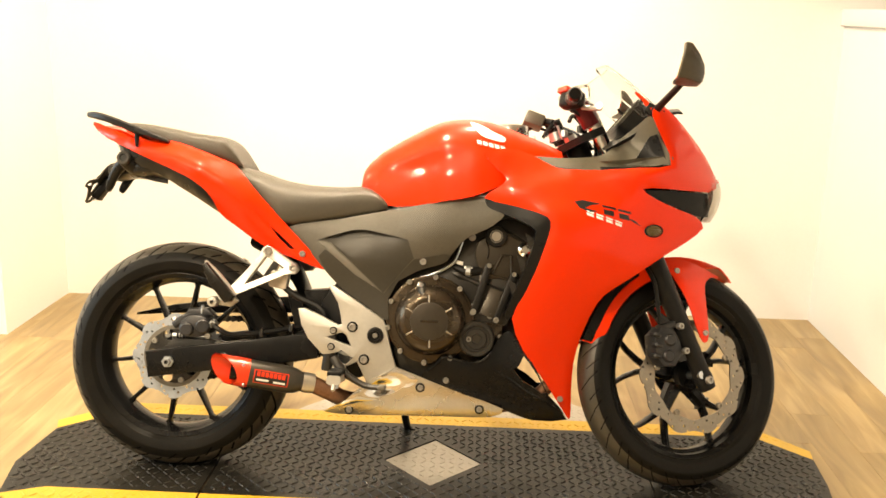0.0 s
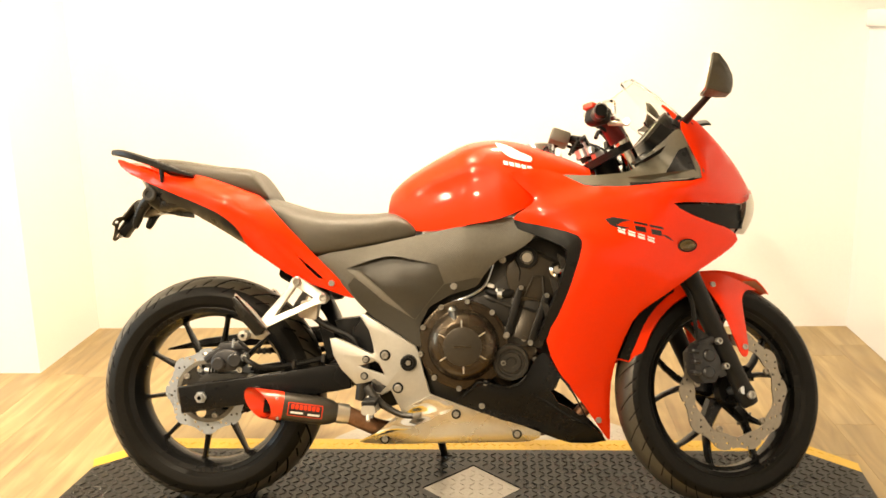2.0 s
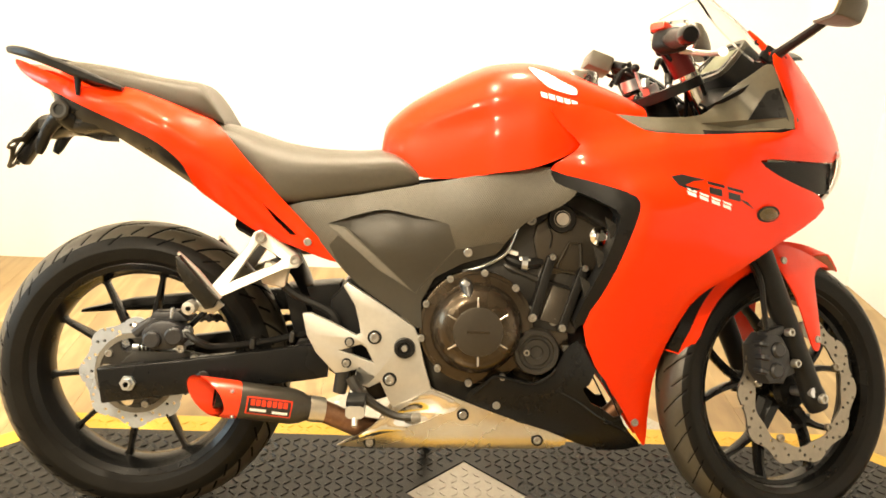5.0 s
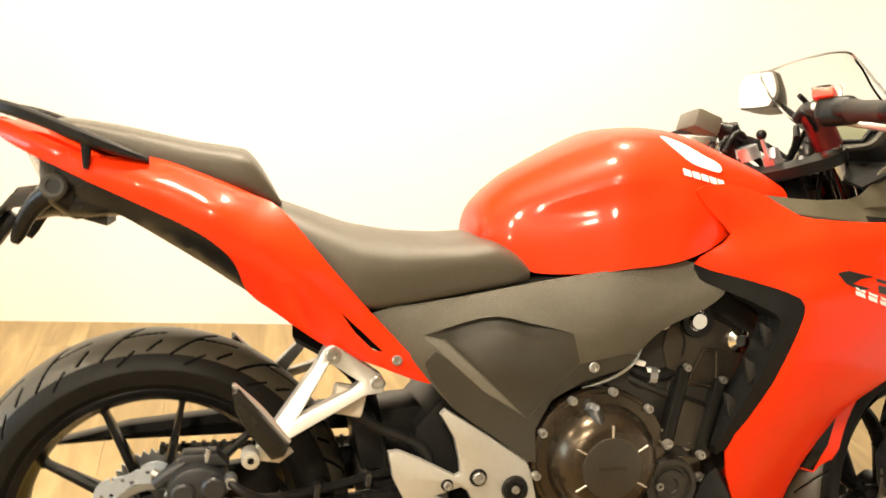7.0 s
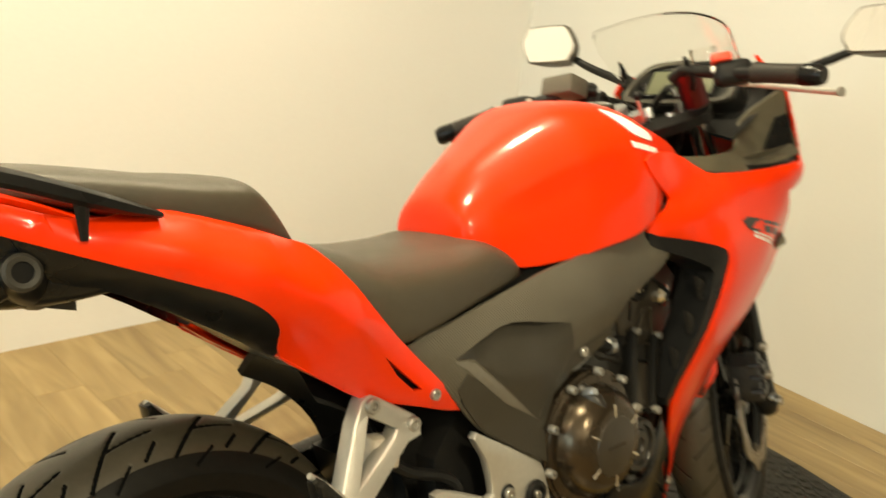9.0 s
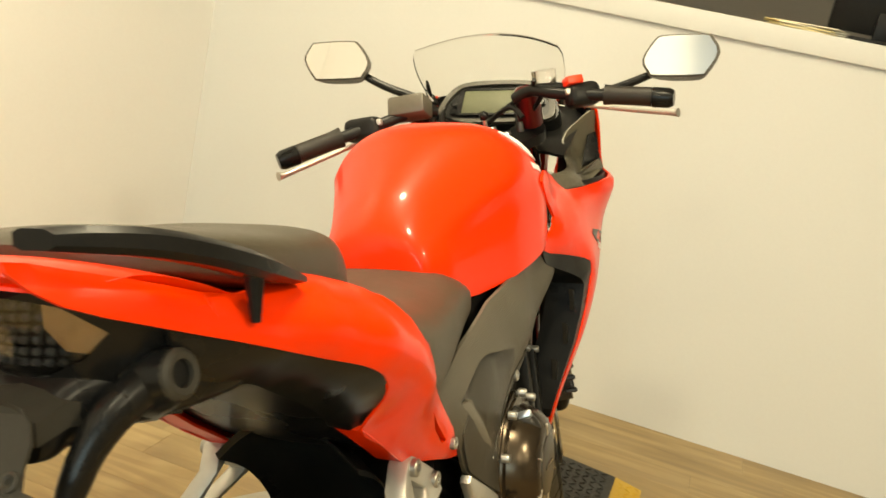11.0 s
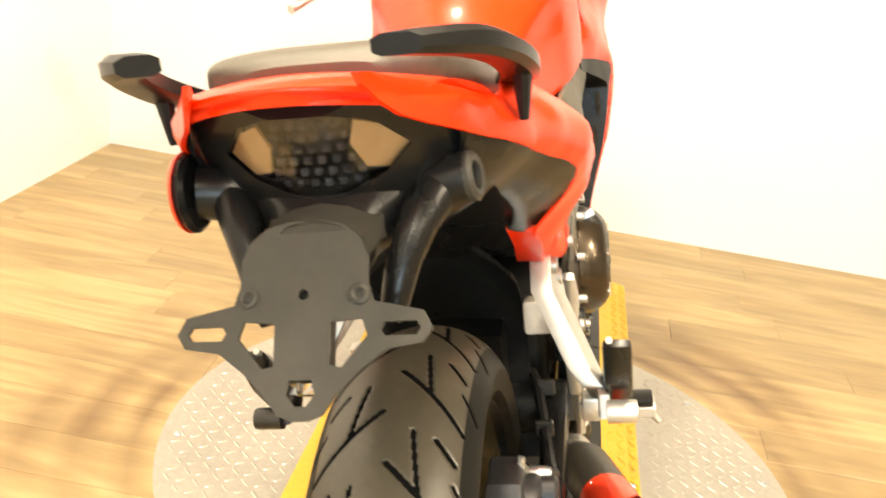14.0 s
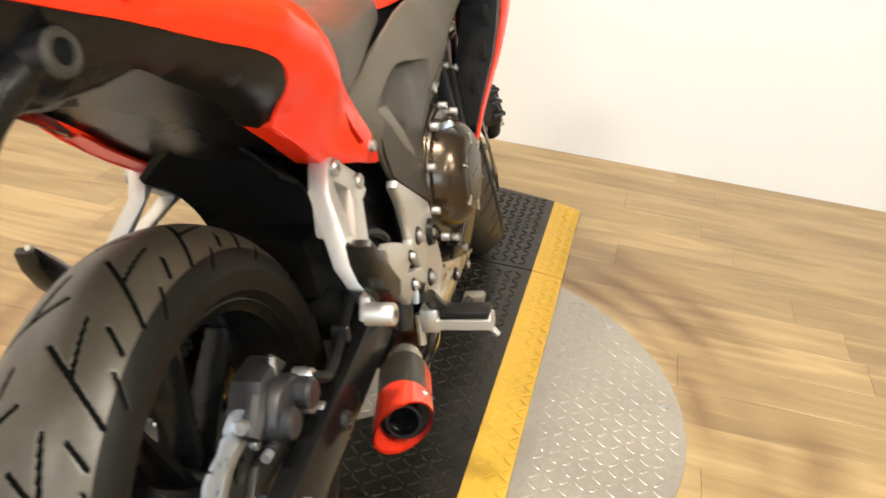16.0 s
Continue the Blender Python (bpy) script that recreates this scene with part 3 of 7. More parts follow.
# ---- wheels
def tyre(radius, half, bead, c, pitches, rear):
    """A tyre with cut grooves: (angle, across) grid, dented along strokes."""
    na, nw = (1500, 120) if rear else (1100, 72)
    crown = half * 0.98
    arc = 1.28
    prof = []
    for i in range(nw + 1):
        a = -arc + 2 * arc * i / nw
        prof.append((radius - crown * (1 - math.cos(a)) * 0.92, half * math.sin(a) / math.sin(arc), half * a))
    strokes = []
    pitch_len = 2 * math.pi * radius / pitches
    for k in range(-1, pitches + 1):
        s0 = k * pitch_len
        if rear:
            for sg, sh in ((1, 0.0), (-1, 0.5)):
                s = s0 + sh * pitch_len
                strokes.append((s, sg * 0.005, s + 0.066, sg * 0.072, 0.0029))
                strokes.append((s + 0.028, sg * 0.034, s - 0.036, sg * 0.024, 0.0024))
                strokes.append((s - 0.030, sg * 0.046, s - 0.010, sg * 0.066, 0.0028))
                strokes.append((s + 0.012, sg * 0.066, s + 0.040, sg * 0.088, 0.0024))
        else:
            for sg, sh in ((1, 0.0), (-1, 0.5)):
                s = s0 + sh * pitch_len
                strokes.append((s, sg * 0.008, s - 0.05, sg * 0.062, 0.002))
                strokes.append((s + 0.03, sg * 0.03, s + 0.0, sg * 0.064, 0.0018))
    length = 2 * math.pi * radius
    depth = np.zeros((na, nw + 1))
    ss = (np.arange(na) * length / na)[:, None]
    ww = np.array([p[2] for p in prof])[None, :]
    for s1, w1, s2, w2, r in strokes:
        ds, dw = s2 - s1, w2 - w1
        for wrap in (-length, 0, length):
            u = np.clip(((ss + wrap - s1) * ds + (ww - w1) * dw) / (ds * ds + dw * dw), 0, 1)
            d = np.hypot(ss + wrap - s1 - u * ds, ww - w1 - u * dw)
            depth = np.maximum(depth, np.clip((r * 1.5 - d) / (r * 0.5), 0, 1) * 0.0012)
    v, f = [], []
    side_pts = [(bead + 0.010, half * 0.80), (bead + 0.02, half * 0.93), (bead + 0.042, half * 1.0)]
    full = [(r, -y) for r, y in side_pts] + [(p[0], p[1]) for p in prof] + [(r, y) for r, y in side_pts[::-1]]
    m = len(full)
    for i in range(na):
        a = 2 * math.pi * i / na
        for j, (r, y) in enumerate(full):
            k = j - 3
            rr = r - (depth[i, k] if 0 <= k <= nw else 0)
            v.append((c[0] + rr * math.cos(a), c[1] + y, c[2] + rr * math.sin(a)))
    for i in range(na):
        i2 = (i + 1) % na
        for j in range(m - 1):
            f.append((i * m + j, i2 * m + j, i2 * m + j + 1, i * m + j + 1))
    me = bpy.data.meshes.new("tyre")
    me.from_pydata(v, [], f)
    idx = np.zeros((na, m - 1), int)
    # faces down in a groove take the painted shade, slot 1
    deep = depth > 0.0004
    idx[:, 3:3 + nw] = deep[:, :-1] & deep[:, 1:] & np.roll(deep, -1, 0)[:, :-1] & np.roll(deep, -1, 0)[:, 1:]
    wear_lo, wear_hi = 3 + nw // 7, 3 + nw - nw // 7
    tread_zone = np.zeros_like(idx)
    tread_zone[:, wear_lo:wear_hi] = 2
    idx = np.where(idx == 1, 1, tread_zone)
    me.polygons.foreach_set("material_index", idx.ravel())
    bm = bmesh.new()
    bm.from_mesh(me)
    bpy.data.meshes.remove(me)
    return bm


def rim(c, half, bead):
    pr = [(bead + 0.013, -half), (bead + 0.013, -half + 0.006), (bead + 0.002, -half + 0.012), (bead - 0.002, -half + 0.03), (bead - 0.012, -half * 0.4),
          (bead - 0.012, half * 0.4), (bead - 0.002, half - 0.03), (bead + 0.002, half - 0.012), (bead + 0.013, half - 0.006), (bead + 0.013, half), (bead + 0.009, half + 0.001),
          (bead - 0.003, half - 0.008), (bead - 0.008, half - 0.024), (bead - 0.016, half * 0.38), (bead - 0.018, 0), (bead - 0.016, -half * 0.38), (bead - 0.008, -half + 0.024), (bead - 0.003, -half + 0.008), (bead + 0.009, -half - 0.001)]
    return lathe(pr, c, 96, True)


def spoke(c, a, r0, r1, a1, w0, w1, d0, d1):
    """A tapered cast spoke from radius r0 at angle a to r1 at angle a1 (degrees)."""
    rings = []
    for u in (0, 0.35, 0.7, 0.93, 1):
        ang = radians(a + (a1 - a) * u)
        r = r0 + (r1 - r0) * u
        w, d = w0 + (w1 - w0) * min(u / 0.9, 1) + (0.008 if u == 1 else 0), d0 + (d1 - d0) * u
        t, n = Vector((math.cos(ang), 0, math.sin(ang))), Vector((-math.sin(ang), 0, math.cos(ang)))
        p = Vector(c) + t * r
        rings.append([p + n * w * x + Vector((0, d * y, 0)) for x, y in ((-1, -0.55), (-0.55, -1), (0.55, -1), (1, -0.55), (1, 0.55), (0.55, 1), (-0.55, 1), (-1, 0.55))])
    return loft(rings)


def brake_disc(c, r_out, r_in, y0, thick, waves, parent, tr=lambda b: b, name="brake_disc", steel=None):
    steel = steel or STEEL
    outer = []
    n = waves * 10
    for i in range(n):
        a = 2 * math.pi * i / n
        outer.append(((r_out - 0.006 + 0.006 * math.cos(waves * a)) * math.cos(a), (r_out - 0.006 + 0.006 * math.cos(waves * a)) * math.sin(a)))
    inner = [((r_in - 0.003 * math.cos(waves * a)) * math.cos(a), (r_in - 0.003 * math.cos(waves * a)) * math.sin(a)) for a in (2 * math.pi * i / 48 for i in range(48))]
    holes = []
    for k in range(waves * 2):
        for j, q in enumerate((0.22, 0.5, 0.78)):
            a = 2 * math.pi * (k + 0.3 * j) / (waves * 2)
            r = r_in + (r_out - r_in) * q
            holes.append(circle(r * math.cos(a), r * math.sin(a), 0.0036, 8))
    bm = slab([outer, inner, *holes], lambda x, z: (c[0] + x, y0, c[2] + z), lambda x, z: (c[0] + x, y0 + thick, c[2] + z))
    return part(name, tr(bm), steel, parent, "drilled wave brake disc")


def wheel(c, radius, half, bead, rear, tr):
    name = "rear_wheel" if rear else "front_wheel"
    w = part(name, tr(rim(c, half * 0.80, bead)), BLACKGL, bike, "black cast alloy wheel with its tyre")
    ty = part("tyre", tr(tyre(radius, half, bead, c, 17 if rear else 22, rear)), TYRE, w, "worn black road tyre with cut grooves", 25)
    for extra in (GROOVESHADE, TREAD):
        ty.data.materials.append(extra)
    ri = bead - 0.013
    if rear:
        for k in range(10):
            part("spoke", tr(spoke(c, 36 * k + 8, 0.045, ri, 36 * k + 8, 0.0095, 0.005, 0.026, 0.014)), BLACKGL, w)
    else:
        for k in range(5):
            part("spoke", tr(spoke(c, 72 * k + 26, 0.03, 0.105, 72 * k + 26, 0.02, 0.016, 0.026, 0.02)), BLACKGL, w)
            for s in (-1, 1):
                part("spoke", tr(spoke(c, 72 * k + 26 + 2 * s, 0.095, ri, 72 * k + 26 + 17 * s, 0.0085, 0.0065, 0.017, 0.014)), BLACKGL, w)
    hub = 0.055 if rear else 0.045
    part("hub", tr(lathe([(0.012, -0.062), (hub * 0.8, -0.062), (hub, -0.05), (hub * 0.85, -0.03), (hub * 0.8, 0.03), (hub, 0.05), (hub * 0.8, 0.062), (0.012, 0.062)], c, 32)), BLACKGL, w)
    return w


RC = (-0.70, 0.0, 0.31)
FC = (0.705, 0.0, 0.298)
rear_wheel = wheel(RC, 0.311, 0.08, 0.216, True, lambda b: b)
front_wheel = wheel(FC, 0.299, 0.056, 0.216, False, front)
brake_disc(RC, 0.117, 0.084, -0.082, 0.005, 8, rear_wheel, steel=REARDISC)
part("disc_carrier", plate(circle(RC[0], RC[2], 0.083, 36), -0.083, -0.072, [circle(RC[0] + 0.06 * math.cos(a), RC[2] + 0.06 * math.sin(a), 0.016, 12) for a in (0.6 + 2 * math.pi * k / 5 for k in range(5))]), ENGBLACK, rear_wheel, "dark disc carrier")
part("carrier_ring", plate(circle(RC[0], RC[2], 0.0845, 48), -0.0845, -0.08, [circle(RC[0], RC[2], 0.074, 40)]), SATIN, rear_wheel, "grey carrier ring")
for k in range(5):
    a = 1.25 + 2 * math.pi * k / 5
    part("carrier_bolt", bolt((RC[0] + 0.068 * math.cos(a), -0.085, RC[2] + 0.068 * math.sin(a)), 0.008, 0.005), BOLT, rear_wheel)
brake_disc(FC, 0.16, 0.118, -0.078, 0.005, 10, front_wheel, front, steel=DISCSTEEL)
for k in range(5):
    a = radians(72 * k + 26)
    part("disc_button", front(bolt((FC[0] + 0.112 * math.cos(a), -0.079, FC[2] + 0.112 * math.sin(a)), 0.009, 0.005)), DISCSTEEL, front_wheel)

# ---- swing arm, chain, rear brake
swing = part("swing_arm", plate([(-0.765, 0.327), (-0.55, 0.357), (-0.33, 0.39), (-0.30, 0.37), (-0.30, 0.325), (-0.34, 0.317), (-0.52, 0.29), (-0.755, 0.257)], -0.137, -0.105, bevel=0.004), BLACKGL, bike, "black box-section swing arm", 30)
part("swing_arm_left", plate([(-0.765, 0.337), (-0.33, 0.40), (-0.30, 0.32), (-0.755, 0.262)], 0.094, 0.122, bevel=0.004), BLACKPL, swing)
part("cross_tube", tube([(-0.34, -0.1, 0.355), (-0.34, 0.1, 0.355)], 0.04, 14, 1), BLACKPL, swing)
part("axle_nut", lathe([(0.006, -0.018), (0.010, -0.018), (0.011, -0.016), (0.011, -0.008), (0.016, -0.008), (0.016, 0.004)], (RC[0], -0.138, RC[2] - 0.008), 6), STEEL, swing, "zinc axle nut")
part("axle", tube([(RC[0], -0.13, RC[2]), (RC[0], 0.13, RC[2])], 0.011, 12, 1), STEEL, swing)
part("pivot_cap", bolt((-0.55, -0.138, 0.318), 0.013, 0.006), ENGBLACK, swing)
guard = part("chain_guard", plate([(-0.87, 0.41), (-0.76, 0.438), (-0.60, 0.458), (-0.29, 0.482), (-0.29, 0.43), (-0.62, 0.418), (-0.77, 0.412), (-0.87, 0.404)], 0.085, 0.125, bevel=0.004), BLACKPL, bike, "black plastic chain guard")
sprocket = part("sprocket", plate([((0.092 if i % 2 else 0.083) * math.cos(2 * math.pi * i / 82) + RC[0], (0.092 if i % 2 else 0.083) * math.sin(2 * math.pi * i / 82) + RC[2]) for i in range(82)], 0.07, 0.077, [circle(RC[0], RC[2], 0.05, 20)]), STEEL, rear_wheel, "steel chain sprocket")
chain = part("drive_chain", join(tube([(RC[0], 0.074, RC[2] + 0.09), (-0.21, 0.074, 0.415)], 0.008, 6, 1), tube([(RC[0], 0.074, RC[2] - 0.09), (-0.21, 0.074, 0.34)], 0.008, 6, 1)), ENGBLACK, bike, "dark roller chain")
for k in range(30):
    u = k / 29
    p = Vector((RC[0], 0.074, RC[2] + 0.09)).lerp(Vector((-0.21, 0.074, 0.415)), u)
    q = Vector((RC[0], 0.074, RC[2] - 0.09)).lerp(Vector((-0.21, 0.074, 0.34)), u)
    for w in (p, q):
        part("chain_link", box(w, (0.009, 0.018, 0.018), (0, 0, 0), 0.002, 1), ENGBLACK, chain)

cal = part("rear_caliper", plate(spline([(-0.682, 0.395), (-0.664, 0.42), (-0.63, 0.428), (-0.595, 0.412), (-0.592, 0.385), (-0.62, 0.368), (-0.665, 0.366)], 4, True), -0.118, -0.055, bevel=0.008), CALIPER, bike, "dark cast rear brake caliper")
part("caliper_piston", lathe([(0.0001, -0.012), (0.014, -0.012), (0.018, -0.009), (0.02, 0.02)], (-0.658, -0.118, 0.388), 20), CALIPER, cal)
part("caliper_back", plate([(-0.68, 0.415), (-0.66, 0.442), (-0.61, 0.445), (-0.59, 0.425)], -0.10, -0.06, bevel=0.005), CALIPER, cal)
part("caliper_bracket", plate([(-0.73, 0.33), (-0.70, 0.36), (-0.60, 0.362), (-0.555, 0.355), (-0.56, 0.335), (-0.64, 0.325)], -0.095, -0.085, bevel=0.002), ENGBLACK, cal)
part("slide_pin", tube([(-0.70, -0.106, 0.37), (-0.60, -0.106, 0.368)], 0.006, 10, 1), STEEL, cal, "bright slide pin")
for k in range(5):
    part("pin_boot", moved(lathe([(0.006, -0.003), (0.0095, 0.0), (0.006, 0.003)], (0, 0, 0), 12), pose(-0.685 + 0.008 * k, -0.106, 0.37, 0, 0, 90)), BLACKPL, cal)
part("caliper_barrel", lathe([(0.0001, -0.014), (0.015, -0.014), (0.019, -0.010), (0.02, 0.03)], (-0.612, -0.122, 0.398), 20), CALIPER, cal)
part("caliper_arm", tube([(-0.70, -0.095, 0.395), (-0.682, -0.095, 0.408), (-0.655, -0.09, 0.425)], [0.010, 0.013, 0.012], 10), CALIPER, cal)
part("pad_pin", tube([(-0.705, -0.088, 0.412), (-0.69, -0.09, 0.406)], 0.008, 8, 1), BOLT, cal)
part("bleed_nipple", tube([(-0.625, -0.095, 0.43), (-0.622, -0.098, 0.452)], [0.006, 0.004], 8, 1), STEEL, cal)
part("banjo_union", lathe([(0.004, -0.012), (0.009, -0.012), (0.011, -0.004), (0.011, 0.012)], (-0.588, -0.115, 0.405), 12), STEEL, cal, "bright hose union")
for bx, bz in ((-0.60, 0.372), (-0.572, 0.35)):
    part("caliper_bolt", bolt((bx, -0.118, bz), 0.009, 0.008), BOLT, cal)
hose = part("rear_brake_hose", tube([(-0.588, -0.122, 0.405), (-0.565, -0.128, 0.39), (-0.53, -0.122, 0.378), (-0.44, -0.11, 0.388), (-0.37, -0.10, 0.402), (-0.335, -0.09, 0.405)], 0.0075, 8), BLACKPL, bike, "black rubber brake hose")
for hx2, hz2 in ((-0.455, 0.386), (-0.375, 0.402)):
    part("hose_clip", box((hx2, -0.112, hz2), (0.01, 0.024, 0.022), (0, 5, 0), 0.002, 1), ENGBLACK, hose)

# ---- fork, front brake, mudguard
for sy in (-1, 1):
    y = sy * 0.102
    leg = part("fork_leg", front(tube([(0.735, y, 0.262), (0.72, y, 0.29), (0.70, y, 0.335), (0.58, y, 0.60), (0.555, y, 0.652)], [0.022, 0.027, 0.024, 0.028, 0.029], 16, 3)), BLACKPL, bike, "black fork slider")
    part("stanchion", front(tube([(0.555, y, 0.652), (0.385, y, 1.008)], 0.0205, 16, 1)), CHROME, leg, "polished fork tube")
    part("dust_seal", front(tube([(0.56, y, 0.642), (0.55, y, 0.663)], 0.031, 16, 1)), BLACKPL, leg)
    part("pinch_bolt", front(bolt((0.722, y + sy * 0.026, 0.285), 0.011, 0.008, sy)), BOLT, leg)
    part("fork_cap", front(tube([(0.385, y, 1.005), (0.379, y, 1.018)], [0.02, 0.014], 12, 1)), STEEL, leg)
part("front_axle", front(tube([(FC[0], -0.125, FC[2]), (FC[0], 0.125, FC[2])], 0.011, 12, 1)), STEEL, front_wheel)
for name, z, w in (("lower_yoke", 0.79, 0.03), ("top_yoke", 0.918, 0.020)):
    xx = 0.813 - z * math.tan(radians(RAKE))
    o = spline([(0.005, -0.13), (0.055, -0.128), (0.055, -0.085), (0.015, -0.03), (0.015, 0.03), (0.055, 0.085), (0.055, 0.128), (0.005, 0.13), (-0.03, 0.05), (-0.035, 0), (-0.03, -0.05)], 4, True)
    bm = slab([[tuple(p) for p in o]], lambda u, v: (u, v, w / 2), lambda u, v: (u, v, -w / 2))
    part(name, front(moved(bm, pose(xx, 0, z, 0, -RAKE, 0))), BLACKPL, bike, "black cast fork yoke")
fcal = part("front_caliper", front(plate([(0.568, 0.40), (0.592, 0.425), (0.625, 0.418), (0.645, 0.385), (0.648, 0.35), (0.628, 0.318), (0.592, 0.318), (0.570, 0.345)], -0.122, -0.06, bevel=0.007)), CALIPER, bike, "dark cast front brake caliper")
for pz, px in ((0.388, 0.612), (0.345, 0.607)):
    part("caliper_piston", front(lathe([(0.0001, -0.006), (0.013, -0.006), (0.017, -0.002), (0.018, 0.01)], (px, -0.124, pz), 18)), CALIPER, fcal)
for k in range(3):
    part("caliper_fin", front(box((0.575 - 0.004 * abs(k - 1), -0.118, 0.345 + 0.028 * k), (0.022, 0.028, 0.011), (0, 12, 0), 0.003, 1)), CALIPER, fcal)
part("caliper_bridge", front(box((0.61, -0.105, 0.425), (0.05, 0.03, 0.018), (0, -15, 0), 0.004)), CALIPER, fcal)
part("caliper_mount", front(plate([(0.60, 0.46), (0.66, 0.42), (0.68, 0.34), (0.65, 0.33), (0.63, 0.41), (0.585, 0.44)], -0.105, -0.09, bevel=0.003)), ENGBLACK, fcal)
for bx, bz in ((0.64, 0.425), (0.655, 0.36)):
    part("caliper_bolt", front(bolt((bx, -0.125, bz), 0.009, 0.01)), BOLT, fcal)
part("front_brake_hose", front(tube([(0.585, -0.12, 0.43), (0.575, -0.125, 0.48), (0.57, -0.12, 0.54), (0.545, -0.1, 0.60), (0.50, -0.07, 0.70)], 0.006, 8)), BLACKPL, bike, "black rubber brake hose")


def mudguard():
    rings = []
    n = 40
    for i in range(n + 1):
        a = radians(58 + (164 - 58) * i / n)
        u = i / n
        half = 0.064 * min(1, 0.35 + u * 5) * min(1, 0.6 + (1 - u) * 4)
        r0 = 0.318 + 0.012 * math.sin(math.pi * u)
        row = []
        for j in range(-8, 9):
            s = j / 8
            drop = 0.006 * abs(s) ** 2 + 0.045 * max(0, abs(s) - 0.8) / 0.2 * min(1, max(0, (u - 0.12) * 5))
            row.append((r0 - drop, half * (s if abs(s) < 0.8 else math.copysign(0.8 + (abs(s) - 0.8) * 0.9, s)) / 0.98))
        row2 = [(r - 0.004, y * 0.94) for r, y in row[::-1]]
        rings.append([(FC[0] + r * math.cos(a), y, FC[2] + r * math.sin(a)) for r, y in row + row2])
    return loft(rings)


def mudguard_centre():
    """The black upper band on the back of the mudguard, down to half of its skirt."""
    rings = []
    for i in range(21):
        a = radians(100 + (163.5 - 100) * i / 20)
        u = (math.degrees(a) - 58) / 106
        half = 0.065 * min(1, 0.6 + (1 - u) * 4)
        r0 = 0.3195 + 0.012 * math.sin(math.pi * u)
        reach = 0.3 + 0.6 * min(1, i / 6)
        row = [(r0 - 0.006 * s * s - 0.045 * max(0, abs(s) - 0.8) / 0.2, half * math.copysign(min(abs(s), 0.8) + max(0, abs(s) - 0.8) * 0.9, s) / 0.97) for s in np.linspace(-reach, reach, 19)]
        rings.append([(FC[0] + r * math.cos(a), y, FC[2] + r * math.sin(a)) for r, y in row + [(r - 0.004, y * 0.95) for r, y in row[::-1]]])
    return loft(rings)


fender = part("front_mudguard", front(mudguard()), RED, bike, "glossy red front mudguard")
part("mudguard_band", front(mudguard_centre()), BLACKGL, fender, "black middle band")
for sy in (-1, 1):
    w = plate_spline([(0.63, 0.6, 0.09), (0.80, 0.57, 0.072), (0.72, 0.40, 0.118), (0.70, 0.5, 0.112), (0.66, 0.55, 0.105), (0.74, 0.52, 0.098)])
    part("mudguard_side", front(skin([(0.615, 0.60), (0.66, 0.612), (0.72, 0.602), (0.80, 0.568), (0.77, 0.566), (0.745, 0.545), (0.738, 0.50), (0.737, 0.41), (0.725, 0.385), (0.706, 0.40), (0.67, 0.50), (0.635, 0.565)], w, sy, 0.004, 0.02)), RED, fender)
    for bx, bz in ((0.652, 0.577), (0.722, 0.41)):
        part("mudguard_bolt", front(bolt((bx, sy * (w(bx, bz) + 0.001), bz), 0.0075, 0.004, sy)), BOLT, fender)

# ---- tank
TANK = [(-0.206, 0.812, 0.785, 0.06, 2.2), (-0.197, 0.846, 0.782, 0.08, 2.2), (-0.16, 0.884, 0.757, 0.102, 2.2), (-0.118, 0.912, 0.737, 0.122, 2.3), (-0.035, 0.957, 0.741, 0.155, 2.6), (0.02, 0.977, 0.752, 0.174, 2.9), (0.092, 0.983, 0.765, 0.178, 3.0),
        (0.156, 0.973, 0.79, 0.174, 2.9), (0.221, 0.951, 0.83, 0.152, 2.7), (0.29, 0.926, 0.86, 0.125, 2.4), (0.335, 0.905, 0.865, 0.10, 2.2)]
tk = spline(TANK, 5)


def tank_y(x, z):
    """Half-width of the tank at a height, with a knee hollow."""
    q = [np.interp(x, tk[:, 0], tk[:, k]) for k in range(1, 5)]
    f = min(max((z - q[1]) / (q[0] - q[1]), 0), 1)
    dent = 0.013 * max(0, 1 - ((x + 0.03) / 0.13) ** 2) * max(0, min(1, (0.66 - f) / 0.16))
    return q[2] * max(1 - f ** q[3], 0) ** (1 / q[3]) - dent


rings = []
for x, top, low, half, e in tk:
    zs = [low + (top - low) * math.sin(math.pi / 2 * i / 22) for i in range(23)]
    rings.append([(x, tank_y(x, z), z) for z in zs] + [(x, -tank_y(x, z), z) for z in zs[-2::-1]])
tank = part("fuel_tank", loft(rings), RED, bike, "glossy red fuel tank")
part("filler_cap", moved(lathe([(0.0001, 0.012), (0.03, 0.012), (0.044, 0.008), (0.048, 0.0), (0.048, -0.02)], (0, 0, 0), 28), pose(0.2, 0, 0.965, 90, 0, 0)), CHROME, tank, "polished fuel filler cap")

